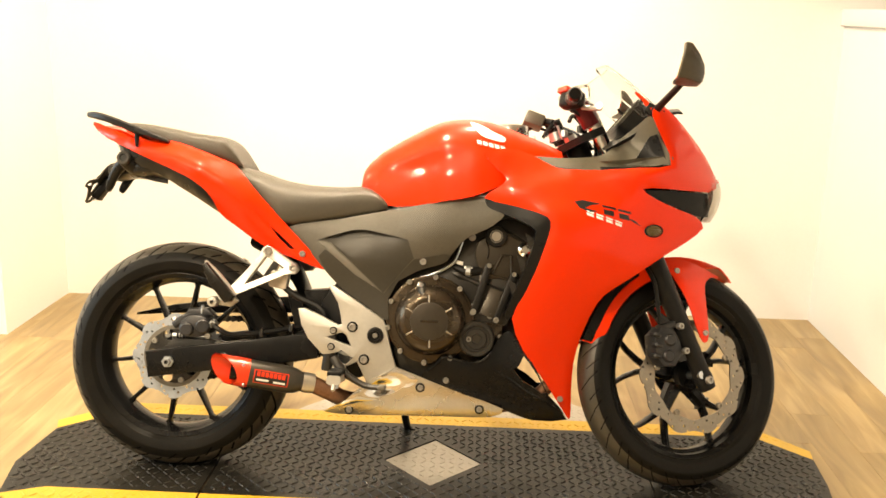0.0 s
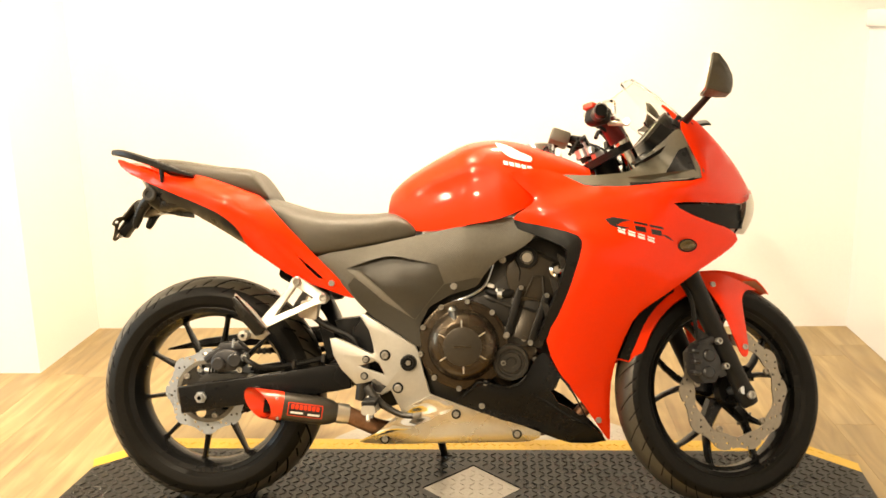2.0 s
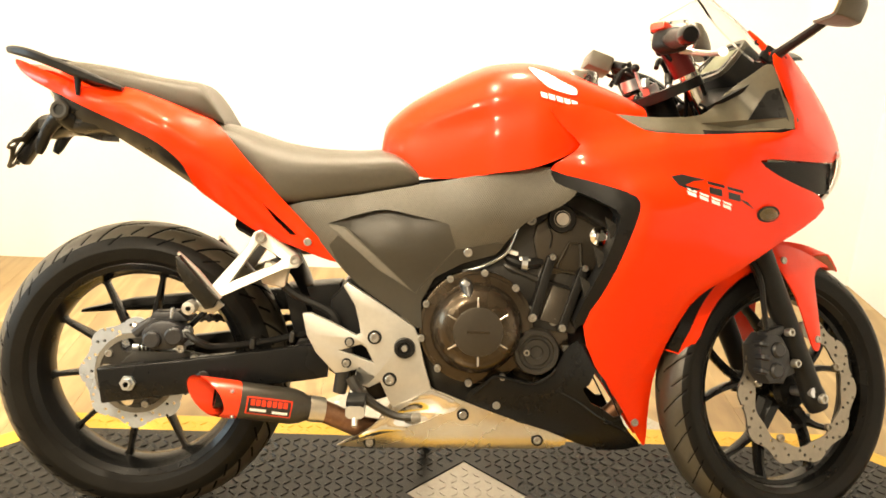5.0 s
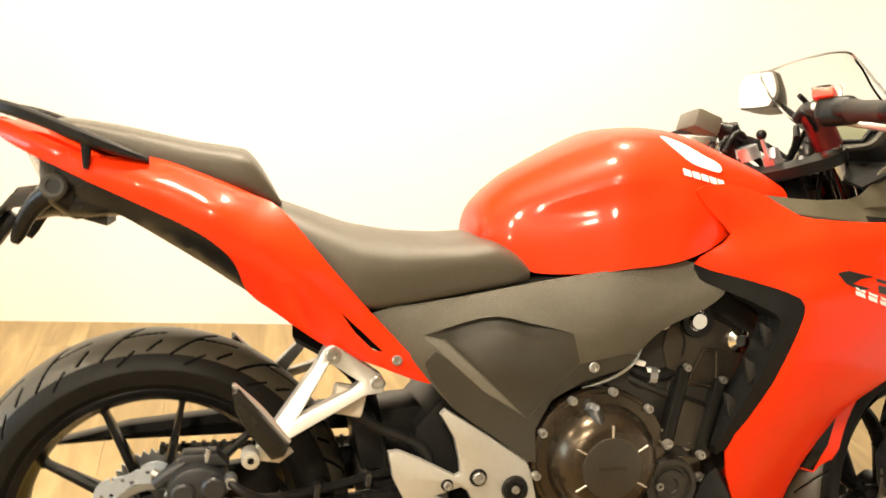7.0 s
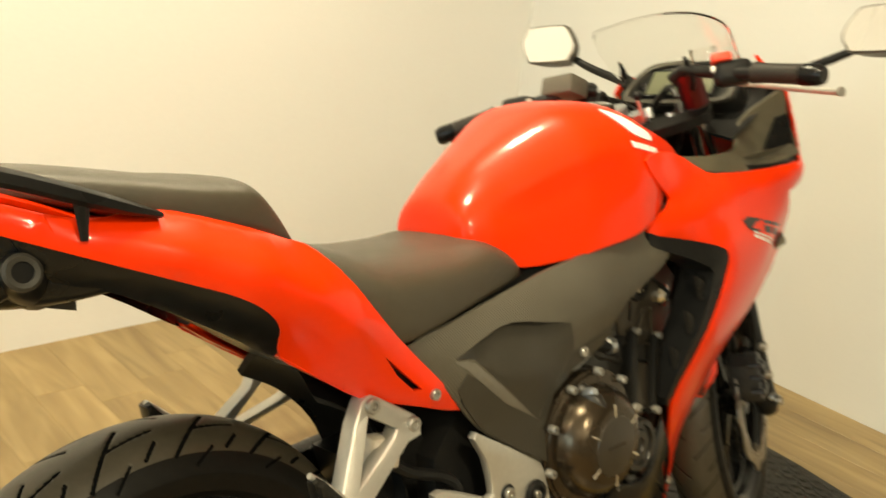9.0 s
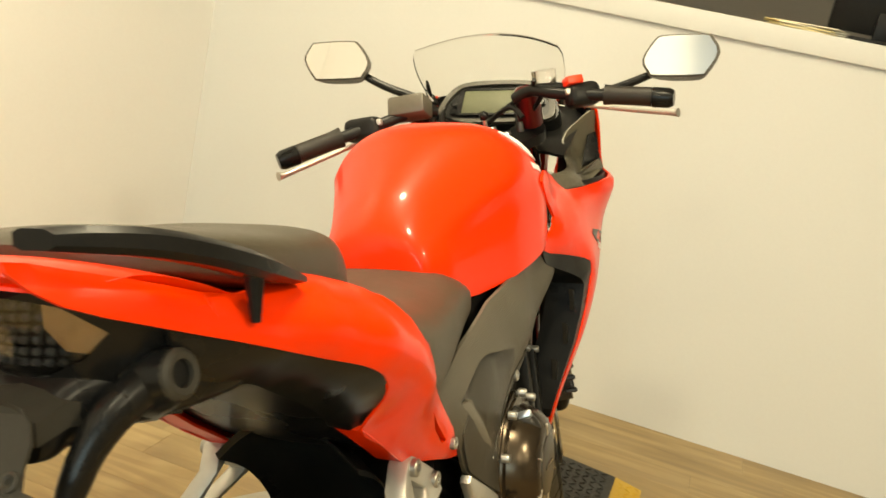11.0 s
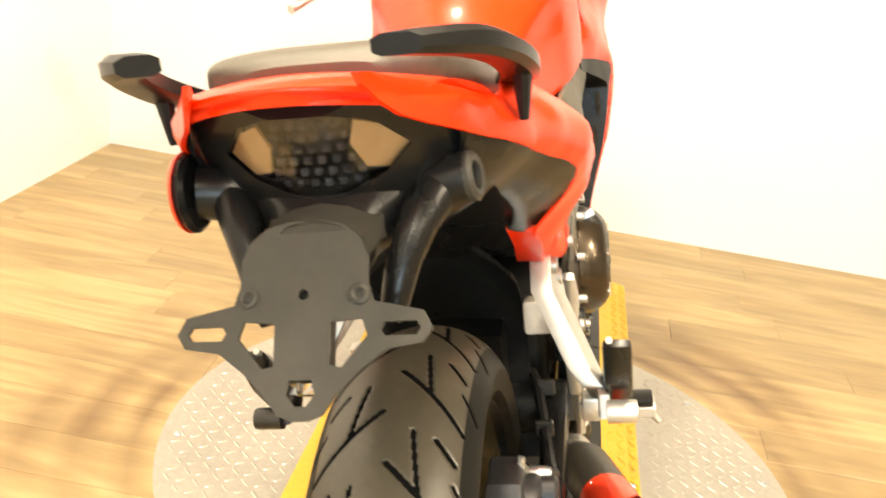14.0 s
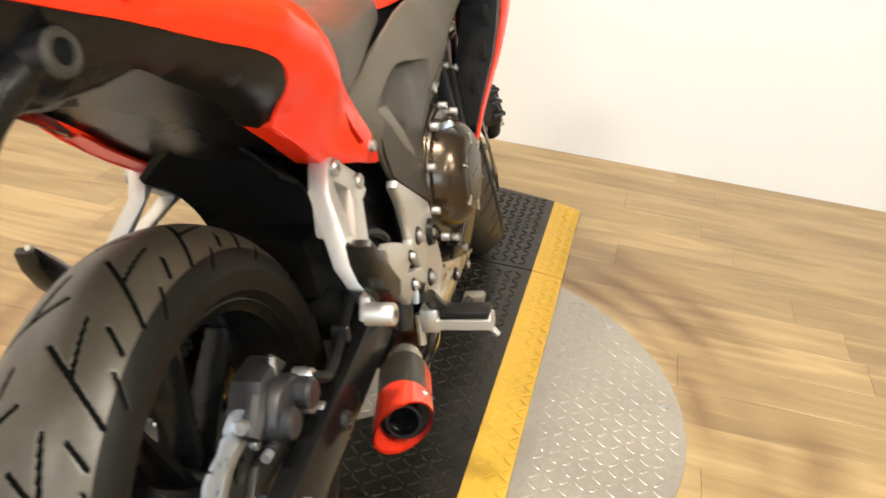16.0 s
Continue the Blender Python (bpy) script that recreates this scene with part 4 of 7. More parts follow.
# ---- seats
SEAT = [(-0.545, 0.83, 0.80, 0.10), (-0.52, 0.828, 0.765, 0.125), (-0.47, 0.815, 0.715, 0.145), (-0.427, 0.803, 0.685, 0.154), (-0.39, 0.796, 0.672, 0.155), (-0.331, 0.789, 0.680, 0.150), (-0.25, 0.788, 0.694, 0.138), (-0.19, 0.792, 0.705, 0.13), (-0.15, 0.775, 0.714, 0.125), (-0.128, 0.75, 0.722, 0.118)]
seat = part("rider_seat", loft([oval(x, t, lo, h, 36, 2.7, 1.0, 7) for x, t, lo, h in spline(SEAT, 4)]), VINYL, bike, "black vinyl rider seat")
PILL = [(-0.865, 0.922, 0.906, 0.049), (-0.845, 0.93, 0.896, 0.085), (-0.79, 0.928, 0.882, 0.105), (-0.734, 0.922, 0.868, 0.112), (-0.66, 0.912, 0.854, 0.117), (-0.60, 0.908, 0.842, 0.118), (-0.574, 0.902, 0.836, 0.116), (-0.548, 0.872, 0.828, 0.110), (-0.524, 0.832, 0.822, 0.10)]
pillion = part("pillion_seat", loft([oval(x, t, lo, h, 48, 3.4, 1.0, 6) for x, t, lo, h in spline(PILL, 4)]), VINYL, bike, "black vinyl pillion seat pad")
for sy in (-1, 1):
    rail = part("grab_rail", loft([[(x, sy * (y + a * 0.016), z + b * h) for a, b in ((-1, -0.6), (-0.6, -1), (0.6, -1), (1, -0.5), (1, 0.5), (0.5, 1), (-0.6, 1), (-1, 0.6))]
                                   for x, y, z, h in spline([(-0.956, 0.084, 0.940, 0.007), (-0.935, 0.104, 0.938, 0.009), (-0.90, 0.124, 0.932, 0.010), (-0.853, 0.138, 0.919, 0.010), (-0.80, 0.144, 0.902, 0.010), (-0.755, 0.14, 0.888, 0.008), (-0.715, 0.132, 0.877, 0.004)], 4)]), BLACKPL, bike, "black grab rail")
    part("rail_post", tube([(-0.80, sy * 0.146, 0.90), (-0.80, sy * 0.145, 0.858)], [0.009, 0.004], 8, 1), BLACKPL, rail)

# ---- tail
tailw = crease(plate_spline([(-0.93, 0.92, 0.07), (-0.90, 0.905, 0.085), (-0.87, 0.90, 0.10), (-0.80, 0.878, 0.122), (-0.80, 0.85, 0.138), (-0.71, 0.88, 0.126), (-0.71, 0.835, 0.165), (-0.62, 0.862, 0.138), (-0.62, 0.815, 0.186), (-0.55, 0.835, 0.144), (-0.55, 0.78, 0.188), (-0.5, 0.72, 0.178), (-0.569, 0.692, 0.132), (-0.45, 0.74, 0.166), (-0.459, 0.62, 0.129), (-0.40, 0.598, 0.132), (-0.378, 0.66, 0.155), (-0.288, 0.571, 0.147), (-0.315, 0.565, 0.141), (-0.347, 0.606, 0.149), (-0.72, 0.80, 0.152), (-0.83, 0.862, 0.12)]), [(-0.88, 0.893), (-0.72, 0.850), (-0.60, 0.808), (-0.50, 0.722), (-0.41, 0.640), (-0.35, 0.59)], 0.008, 0.04)
def red_edge(x):
    """Height of the panel's lower edge along the tail."""
    return float(np.interp(x, (-0.925, -0.84, -0.712, -0.65, -0.59, -0.57), (0.891, 0.856, 0.808, 0.784, 0.735, 0.70)))


TAIL = [(-0.955, 0.925), (-0.886, 0.905), (-0.796, 0.878), (-0.716, 0.882), (-0.64, 0.864), (-0.564, 0.838), (-0.525, 0.82), (-0.456, 0.746), (-0.378, 0.665), (-0.305, 0.592), (-0.272, 0.562), (-0.308, 0.566), (-0.359, 0.585), (-0.41, 0.601), (-0.451, 0.617), (-0.525, 0.664), (-0.571, 0.693), (-0.590, 0.735), (-0.612, 0.760), (-0.65, 0.784), (-0.712, 0.808), (-0.84, 0.856), (-0.925, 0.891)]
for sy in (-1, 1):
    tp = part("tail_panel", skin(TAIL, tailw, sy, 0.004, 0.014, holes=[[(-0.435, 0.675), (-0.40, 0.645), (-0.366, 0.614), (-0.38, 0.615), (-0.41, 0.643)]]), RED, bike, "glossy red tail side panel")
    part("panel_bolt", bolt((-0.345, sy * (tailw(-0.345, 0.602) + 0.001), 0.602), 0.008, 0.005, sy), BOLT, tp)
    part("tail_infill", skin([(-0.862, 0.889), (-0.833, 0.884), (-0.712, 0.84), (-0.61, 0.80), (-0.565, 0.76), (-0.545, 0.70), (-0.573, 0.693), (-0.64, 0.733), (-0.72, 0.776), (-0.765, 0.797), (-0.80, 0.802), (-0.83, 0.825), (-0.855, 0.86)], lambda x, z: tailw(x, z) - 0.0045 - 0.75 * max(0.0, red_edge(x) - z), sy, 0.004, 0.02), TAILBLACK, tp, "dark grey lower tail infill")
    lip = [(x, z) for x, z in TAIL[13:17]]
    part("panel_lip", loft([[(x, sy * (tailw(x, z) - 0.003), z), (x, sy * (tailw(x, z) - 0.035), z + 0.001), (x, sy * (tailw(x, z) - 0.035), z + 0.005), (x, sy * (tailw(x, z) - 0.003), z + 0.006)] for x, z in lip]), RED, tp)
    part("vent_backing", skin([(-0.445, 0.685), (-0.37, 0.635), (-0.352, 0.605), (-0.42, 0.63)], lambda x, z: tailw(x, z) - 0.014, sy, 0.004, 0.03, smooth=0), BLACKPL, tp)
# upper cowl between the side panels, behind and under the pillion pad
rows = []
for x, z, h, bow in spline([(-0.952, 0.914, 0.088, 0.052), (-0.946, 0.918, 0.09, 0.05), (-0.90, 0.918, 0.10, 0.034), (-0.84, 0.905, 0.118, 0.015), (-0.78, 0.886, 0.124, 0.0), (-0.72, 0.873, 0.124, 0.0), (-0.62, 0.85, 0.132, 0.0), (-0.54, 0.826, 0.138, 0.0)], 3):
    row = [(x + bow * s * s, h * s, z - 0.004 + 0.006 * (1 - s * s) - 0.010 * s * s) for s in np.linspace(-1, 1, 17)]
    rows.append(row + [(p[0] + 0.004, p[1] * 0.96, p[2] - 0.010) for p in row[::-1]])
part("tail_cowl", loft(rows), RED, bike, "glossy red tail cowl")
LENS_EDGE = [(0.071, 0.862), (0.05, 0.885), (0.02, 0.892), (-0.02, 0.892), (-0.05, 0.885), (-0.071, 0.862), (-0.05, 0.842), (-0.02, 0.829), (0.0, 0.826), (0.02, 0.829), (0.05, 0.842)]


def tail_x(y, z):
    """The rear face of the tail: bowed across, raked under."""
    return -0.918 + 5.5 * y * y + (0.895 - z) * 0.5


hood = [(0.098, 0.890), (0.05, 0.903), (-0.05, 0.903), (-0.098, 0.890), (-0.106, 0.862), (-0.10, 0.828), (-0.055, 0.806), (0.055, 0.806), (0.10, 0.828), (0.106, 0.862)]
lampbox = part("tail_light", slab([hood, [(u * 0.98, v) for u, v in LENS_EDGE]], lambda y, z: (tail_x(y, z), y, z), lambda y, z: (tail_x(y, z) + 0.03, y, z), 0.012), TAILBLACK, bike, "dark tail light in its surround")
part("lamp_bowl", slab([LENS_EDGE], lambda y, z: (tail_x(y, z) + 0.016, y, z), lambda y, z: (tail_x(y, z) + 0.02, y, z), 0.012), BLACKGL, lampbox, "dark smoked reflector bowl")
for i in range(-6, 7):
    for j in range(7):
        y, z = (i + 0.5 * (j % 2)) * 0.0105, 0.885 - 0.0095 * j
        if inside((y, z), LENS_EDGE) and gap((y, z), LENS_EDGE) > 0.005 and abs(y) < 0.036 + 0.35 * (0.868 - z) * (z < 0.868):
            part("reflector_stud", box((tail_x(y, z) + 0.013, y, z), (0.006, 0.0075, 0.0068), (0, 30, 0), 0.0018, 1), SMOKED, lampbox)
for sy in (-1, 1):
    edge = [(sy * u, v) for u, v in ((0.067, 0.862), (0.051, 0.880), (0.035, 0.886), (0.029, 0.868), (0.036, 0.848), (0.05, 0.845))]
    part("side_lens", slab([edge], lambda y, z: (tail_x(y, z) + 0.008, y, z), lambda y, z: (tail_x(y, z) + 0.013, y, z)), AMBER, lampbox, "clear amber side lens")
part("lamp_cover", slab([[(u * 0.985, v) for u, v in LENS_EDGE]], lambda y, z: (tail_x(y, z) + 0.002, y, z), lambda y, z: (tail_x(y, z) + 0.0045, y, z), 0.012), LENS, lampbox, "clear tail lamp cover")
under = part("undertail", loft([[(x, y * h, z - d * (abs(y) < 0.9)) for y in (-1, -0.6, 0, 0.6, 1)] + [(x, y * h * 0.92, z + 0.05) for y in (1, 0.6, 0, -0.6, -1)] for x, h, z, d in spline([(-0.79, 0.10, 0.815, 0.0), (-0.74, 0.118, 0.798, 0.004), (-0.67, 0.120, 0.768, 0.006), (-0.60, 0.116, 0.728, 0.008), (-0.50, 0.106, 0.662, 0.006), (-0.40, 0.106, 0.605, 0.0)], 3)]), TAILBLACK, bike, "black plastic undertail")
# the moulded carrier under the lamp, with a socket for an indicator on each side and a neck down to the plate
carrier = part("lamp_carrier", loft([oval(x, t, lo, h, 28, 3.2) for x, t, lo, h in spline([(-0.755, 0.838, 0.790, 0.122), (-0.79, 0.842, 0.783, 0.112), (-0.83, 0.848, 0.779, 0.092), (-0.86, 0.842, 0.778, 0.062), (-0.882, 0.828, 0.772, 0.042), (-0.896, 0.812, 0.768, 0.036), (-0.904, 0.80, 0.768, 0.026)], 4)]), TAILBLACK, bike, "black moulded carrier under the tail light")
for sy in (-1, 1):
    part("carrier_web", tube([(-0.842, sy * 0.086, 0.826), (-0.872, sy * 0.070, 0.806), (-0.893, sy * 0.058, 0.780), (-0.906, sy * 0.050, 0.752), (-0.912, sy * 0.046, 0.738)], [0.018, 0.016, 0.013, 0.011, 0.007], 16, 3), TAILBLACK, carrier, "moulded web towards the plate")
st = part("indicator_stub", tube([(-0.82, -0.055, 0.812), (-0.84, -0.080, 0.820), (-0.847, -0.096, 0.826), (-0.849, -0.107, 0.828)], [0.034, 0.027, 0.0215, 0.019], 20, 3), TAILBLACK, bike, "black indicator stub with its lamp removed")
END = Matrix.Translation((-0.849, -0.108, 0.828)) @ Matrix.Rotation(radians(-8), 4, "Z") @ Matrix.Rotation(radians(-9), 4, "X")
part("stub_ring", moved(lathe([(0.011, -0.003), (0.016, -0.004), (0.0195, -0.001), (0.0195, 0.008), (0.011, 0.008)], (0, 0, 0), 24, True), END), PLATEGREY, st, "dark grey stub rim")
part("stub_hole", moved(lathe([(0.0001, 0.006), (0.0115, 0.006), (0.0115, 0.008), (0.0001, 0.008)], (0, 0, 0), 16), END), BLACKGL, st)
st = part("indicator_stub", tube([(-0.82, 0.055, 0.814), (-0.84, 0.083, 0.824), (-0.85, 0.110, 0.828)], [0.034, 0.025, 0.021], 20, 3), TAILBLACK, bike, "black indicator stub with a round flange")
part("stub_flange", moved(lathe([(0.0001, 0.006), (0.02, 0.007), (0.030, 0.004), (0.0325, -0.001), (0.029, -0.005), (0.0001, -0.005)], (0, 0, 0), 28), Matrix.Translation((-0.851, 0.113, 0.829))), BLACKGL, st, "black round flange")
part("flange_edge", moved(lathe([(0.027, 0.007), (0.0315, 0.0055), (0.0325, 0.003), (0.027, 0.003)], (0, 0, 0), 28, True), Matrix.Translation((-0.851, 0.114, 0.829))), TIPRED, st, "red flange edge")
# number plate bracket: flat folded plate, tilted
PB = pose(-0.944, 0.005, 0.774, 0, 35, 0)


def flat(loops, t=0.003):
    return moved(slab(loops, lambda u, v: (0, u, v), lambda u, v: (t, u, v)), PB)


wing = [(0.028, 0.050), (0.040, 0.040), (0.046, 0.026), (0.046, 0.008), (0.05, -0.006), (0.085, -0.014), (0.091, -0.026), (0.085, -0.036), (0.06, -0.04), (0.042, -0.054), (0.024, -0.072), (0.016, -0.084), (0.006, -0.088)]
outline_pb = [(-0.012, 0.054), (0.012, 0.054)] + wing + [(-u, v) for u, v in wing[::-1]]
slot = [(0.058, -0.021), (0.08, -0.021), (0.083, -0.026), (0.08, -0.031), (0.058, -0.031), (0.055, -0.026)]
win = [(0.02, -0.02), (0.042, -0.018), (0.046, -0.03), (0.028, -0.052), (0.02, -0.05)]
bracket_holes = [slot, [(-u, v) for u, v in slot[::-1]], win, [(-u, v) for u, v in win[::-1]], circle(0, 0.0, 0.004, 10), [(0.008, -0.06), (0.01, -0.07), (0.004, -0.078), (-0.004, -0.078), (-0.01, -0.07), (-0.008, -0.06)]]
pbr = part("plate_bracket", flat([outline_pb, *bracket_holes]), PLATEGREY, bike, "grey steel number plate bracket without a plate")
part("bracket_arm", loft([[(x, y * h, z + 0.012 * (1 - y * y)) for y in (-1, -0.5, 0, 0.5, 1)] + [(x, y * h, z - 0.018) for y in (1, 0.5, 0, -0.5, -1)] for x, h, z in ((-0.918, 0.036, 0.806), (-0.89, 0.04, 0.812), (-0.86, 0.05, 0.808), (-0.78, 0.06, 0.79))]), PLATEGREY, pbr)
for u in (-0.04, 0.04):
    part("bracket_bolt", moved(lathe([(0.003, -0.0005), (0.005, -0.002), (0.0075, -0.001), (0.0075, 0.002)], (0, 0, 0), 14), PB @ pose(-0.001, u, -0.001, 0, 0, -90)), PLATEGREY, pbr)
part("plate_lamp", moved(box((0.016, 0.0, -0.024), (0.022, 0.034, 0.074), (0, 0, 0), 0.003), PB), BLACKPL, pbr)
part("lamp_bulb_cover", moved(box((0.010, -0.004, -0.064), (0.012, 0.018, 0.012), (0, 0, 0), 0.003), PB), LENS, pbr)

# ---- side cover (dark grey, textured) both sides
coverw = plate_spline([(-0.373, 0.673, 0.148), (-0.25, 0.70, 0.14), (-0.104, 0.728, 0.142), (0.016, 0.752, 0.158), (0.12, 0.764, 0.165), (0.183, 0.731, 0.185), (0.154, 0.692, 0.178), (0.08, 0.651, 0.170), (0.036, 0.597, 0.155), (-0.038, 0.564, 0.150), (-0.098, 0.532, 0.150), (-0.119, 0.44, 0.152), (-0.25, 0.527, 0.146), (-0.34, 0.629, 0.152), (-0.15, 0.645, 0.168), (-0.27, 0.64, 0.158), (0.0, 0.675, 0.178)])
COVER = [(-0.385, 0.672), (-0.25, 0.698), (-0.104, 0.728), (0.016, 0.752), (0.122, 0.768), (0.178, 0.748), (0.186, 0.725), (0.154, 0.692), (0.085, 0.655), (0.05, 0.615), (0.03, 0.59), (-0.038, 0.568), (-0.09, 0.538), (-0.115, 0.49), (-0.112, 0.432), (-0.18, 0.475), (-0.25, 0.523), (-0.31, 0.59), (-0.345, 0.632)]
POCKET = [(-0.306, 0.640), (-0.25, 0.659), (-0.215, 0.669), (-0.190, 0.672), (-0.165, 0.669), (-0.137, 0.663), (-0.10, 0.656), (-0.066, 0.648), (-0.06, 0.630), (-0.05, 0.600), (-0.085, 0.56), (-0.122, 0.515), (-0.128, 0.506), (-0.20, 0.572), (-0.27, 0.634)]
CREASE = POCKET[:8]
BLADE = [(-0.304, 0.637), (-0.272, 0.634), (-0.20, 0.572), (-0.128, 0.506), (-0.205, 0.553), (-0.265, 0.604)]


def pocket_depth(x, z):
    """How far the smooth pocket lies under the cover: deepest along the crease, nothing at its lower edge."""
    a = np.array(CREASE)
    d = a[1:] - a[:-1]
    u = np.clip(((np.array((x, z)) - a[:-1]) * d).sum(1) / (d * d).sum(1), 0, 1)
    far = np.sqrt(((a[:-1] + d * u[:, None] - (x, z)) ** 2).sum(1).min())
    ends = min(1, max(0, (x + 0.306) / 0.05)) * min(1, max(0, (-0.066 - x) / 0.07))
    return 0.016 * ends * max(0, 1 - far / 0.075)


for sy in (-1, 1):
    cov = part("side_cover", skin(COVER, coverw, sy, 0.005, 0.02, holes=[POCKET]), EMBOSSED, bike, "dark grey textured side cover")
    part("cover_inset", skin(POCKET, lambda x, z: coverw(x, z) - pocket_depth(x, z), sy, 0.006, 0.012, 0.0, 0, roll=0), GRAYPL, cov, "smooth dark grey pocket under a crease")
    part("cover_stripe", skin(BLADE, lambda x, z: coverw(x, z) + 0.0005 + 0.06 * max(0, (0.603 - 0.87 * (x + 0.235) - z)) * 0.707, sy, 0.004, 0.012, 0.0, 0, roll=0.001), SATIN if sy < 0 else GRAYPL, cov, "satin grey blade")
    part("cover_border", skin([(-0.302, 0.597), (-0.285, 0.617), (-0.265, 0.603), (-0.205, 0.552), (-0.126, 0.505), (-0.085, 0.557), (-0.05, 0.597), (0.03, 0.614), (0.048, 0.612), (0.03, 0.59), (-0.038, 0.568), (-0.09, 0.538), (-0.115, 0.49), (-0.112, 0.434), (-0.18, 0.476), (-0.25, 0.524), (-0.29, 0.572)], coverw, sy, 0.003, 0.018, 0.0012, 1, roll=0), GRAYPL, cov, "smooth dark grey lower border")
    part("cover_bolt", bolt((-0.025, sy * (coverw(-0.025, 0.592) + 0.001), 0.592), 0.009, 0.006, sy), BOLT, cov)

# ---- engine
engine = part("engine", plate([(-0.13, 0.53), (-0.14, 0.40), (-0.1, 0.30), (-0.03, 0.27), (0.10, 0.27), (0.20, 0.31), (0.26, 0.44), (0.30, 0.66), (0.24, 0.72), (0.10, 0.70), (0.04, 0.60)], -0.12, 0.12, bevel=0.01), ENGBLACK, bike, "black engine block")


def engine_disc(name, c, prof, mat, label="", n=48):
    return part(name, lathe(prof, c, n), mat, engine, label)


cc = (-0.002, -0.158, 0.440)
clutch = engine_disc("clutch_cover", cc, [(0.0001, -0.046), (0.058, -0.046), (0.064, -0.0445), (0.074, -0.038), (0.084, -0.027), (0.090, -0.013), (0.093, 0.0), (0.108, 0.002), (0.110, 0.008), (0.110, 0.04)], BRONZE, "bronze painted round clutch cover", 64)
part("clutch_badge", lathe([(0.0001, -0.0485), (0.046, -0.0485), (0.049, -0.0475), (0.050, -0.045)], cc, 40), BADGE, clutch, "dark round clutch badge")
for k in range(6):
    a = radians(60 * k + 32)
    p = Vector((cc[0] + 0.059 * math.cos(a), cc[1] - 0.0455, cc[2] + 0.059 * math.sin(a)))
    part("cover_rib", box(p, (0.020, 0.005, 0.0035), (0, -math.degrees(a), 0), 0.0012, 1), BRUSHED, clutch)
for k in range(10):
    a = radians(36 * k + 12)
    part("cover_bolt", bolt((cc[0] + 0.113 * math.cos(a), cc[1] - 0.002, cc[2] + 0.113 * math.sin(a)), 0.007, 0.008), BOLT, clutch)
part("cover_flange", plate(circle(cc[0], cc[2], 0.116, 40), -0.152, -0.11, bevel=0.003), BRONZE, clutch)
part("oil_filler", tube([(-0.028, -0.152, 0.53), (-0.024, -0.178, 0.518), (-0.018, -0.192, 0.498)], [0.013, 0.013, 0.01], 12), ENGBLACK, clutch, "black cable guide")
part("guide_clip", box((-0.030, -0.174, 0.530), (0.016, 0.022, 0.012), (-20, 25, 0), 0.003), STEEL, clutch, "bright cable clip")
part("badge_bar", box((cc[0], cc[1] - 0.0492, cc[2]), (0.045, 0.0012, 0.005), (0, 0, 0), 0.0004, 1), BRONZE, clutch)
part("wire_connector", box((0.093, -0.146, 0.572), (0.026, 0.016, 0.022), (0, 12, 0), 0.004), WHITE, engine, "white wiring connector")
part("wire_connector_small", box((0.07, -0.146, 0.592), (0.02, 0.012, 0.010), (0, 15, 0), 0.003), WHITE, engine)
tc = (0.121, -0.135, 0.395)
timing = engine_disc("timing_cover", tc, [(0.0001, -0.026), (0.012, -0.026), (0.014, -0.03), (0.026, -0.03), (0.028, -0.026), (0.034, -0.026), (0.036, -0.032), (0.044, -0.032), (0.047, -0.026), (0.048, 0.03)], ENGBLACK, "black round timing cover")
part("timing_flange", plate(spline([(0.065, 0.42), (0.09, 0.47), (0.13, 0.475), (0.18, 0.45), (0.19, 0.39), (0.165, 0.34), (0.12, 0.328), (0.07, 0.35)], 4, True), -0.137, -0.10, bevel=0.004), BRONZE, timing)
for bx, bz in ((0.105, 0.478), (0.155, 0.455), (0.185, 0.40), (0.172, 0.35), (0.13, 0.325)):
    part("cover_bolt", bolt((bx, -0.14, bz), 0.008, 0.008), BOLT, timing)
head = part("cylinder_head", plate([(0.108, 0.618), (0.113, 0.65), (0.132, 0.664), (0.165, 0.690), (0.20, 0.682), (0.268, 0.645), (0.256, 0.60), (0.24, 0.56), (0.14, 0.548), (0.122, 0.565)], -0.15, 0.15, bevel=0.008), BADGE, engine, "dark cast cylinder head")
part("cylinder_barrel", plate([(0.125, 0.58), (0.235, 0.575), (0.215, 0.46), (0.20, 0.43), (0.11, 0.44)], -0.142, 0.142, bevel=0.006), ENGBLACK, engine)
for x0, z0, x1, z1 in ((0.148, 0.588, 0.110, 0.462), (0.215, 0.567, 0.170, 0.442)):
    part("barrel_rib", plate([(x0 - 0.010, z0), (x0 + 0.010, z0 + 0.002), (x1 + 0.009, z1), (x1 - 0.009, z1 - 0.002)], -0.162, -0.135, bevel=0.003), ENGDARK, engine, "black barrel bar")
    part("head_stud", bolt((x0 + 0.001, -0.160, z0 - 0.001), 0.0065, 0.008), BOLT, engine)
    part("foot_stud", bolt((x1 + 0.001, -0.162, z1 + 0.004), 0.0075, 0.008), BOLT, engine)
part("barrel_panel", plate([(0.152, 0.53), (0.197, 0.518), (0.172, 0.447), (0.126, 0.46)], -0.150, -0.13, bevel=0.003), BADGE, engine, "flat bronze barrel face")
for xa, za, xb, zb in ((0.128, 0.569, 0.206, 0.551), (0.140, 0.539, 0.204, 0.520)):
    part("gasket_line", tube([(xa, -0.1515, za), (xb, -0.1515, zb)], 0.0025, 6, 1), BADGE if za > 0.55 else ENGDARK, engine)
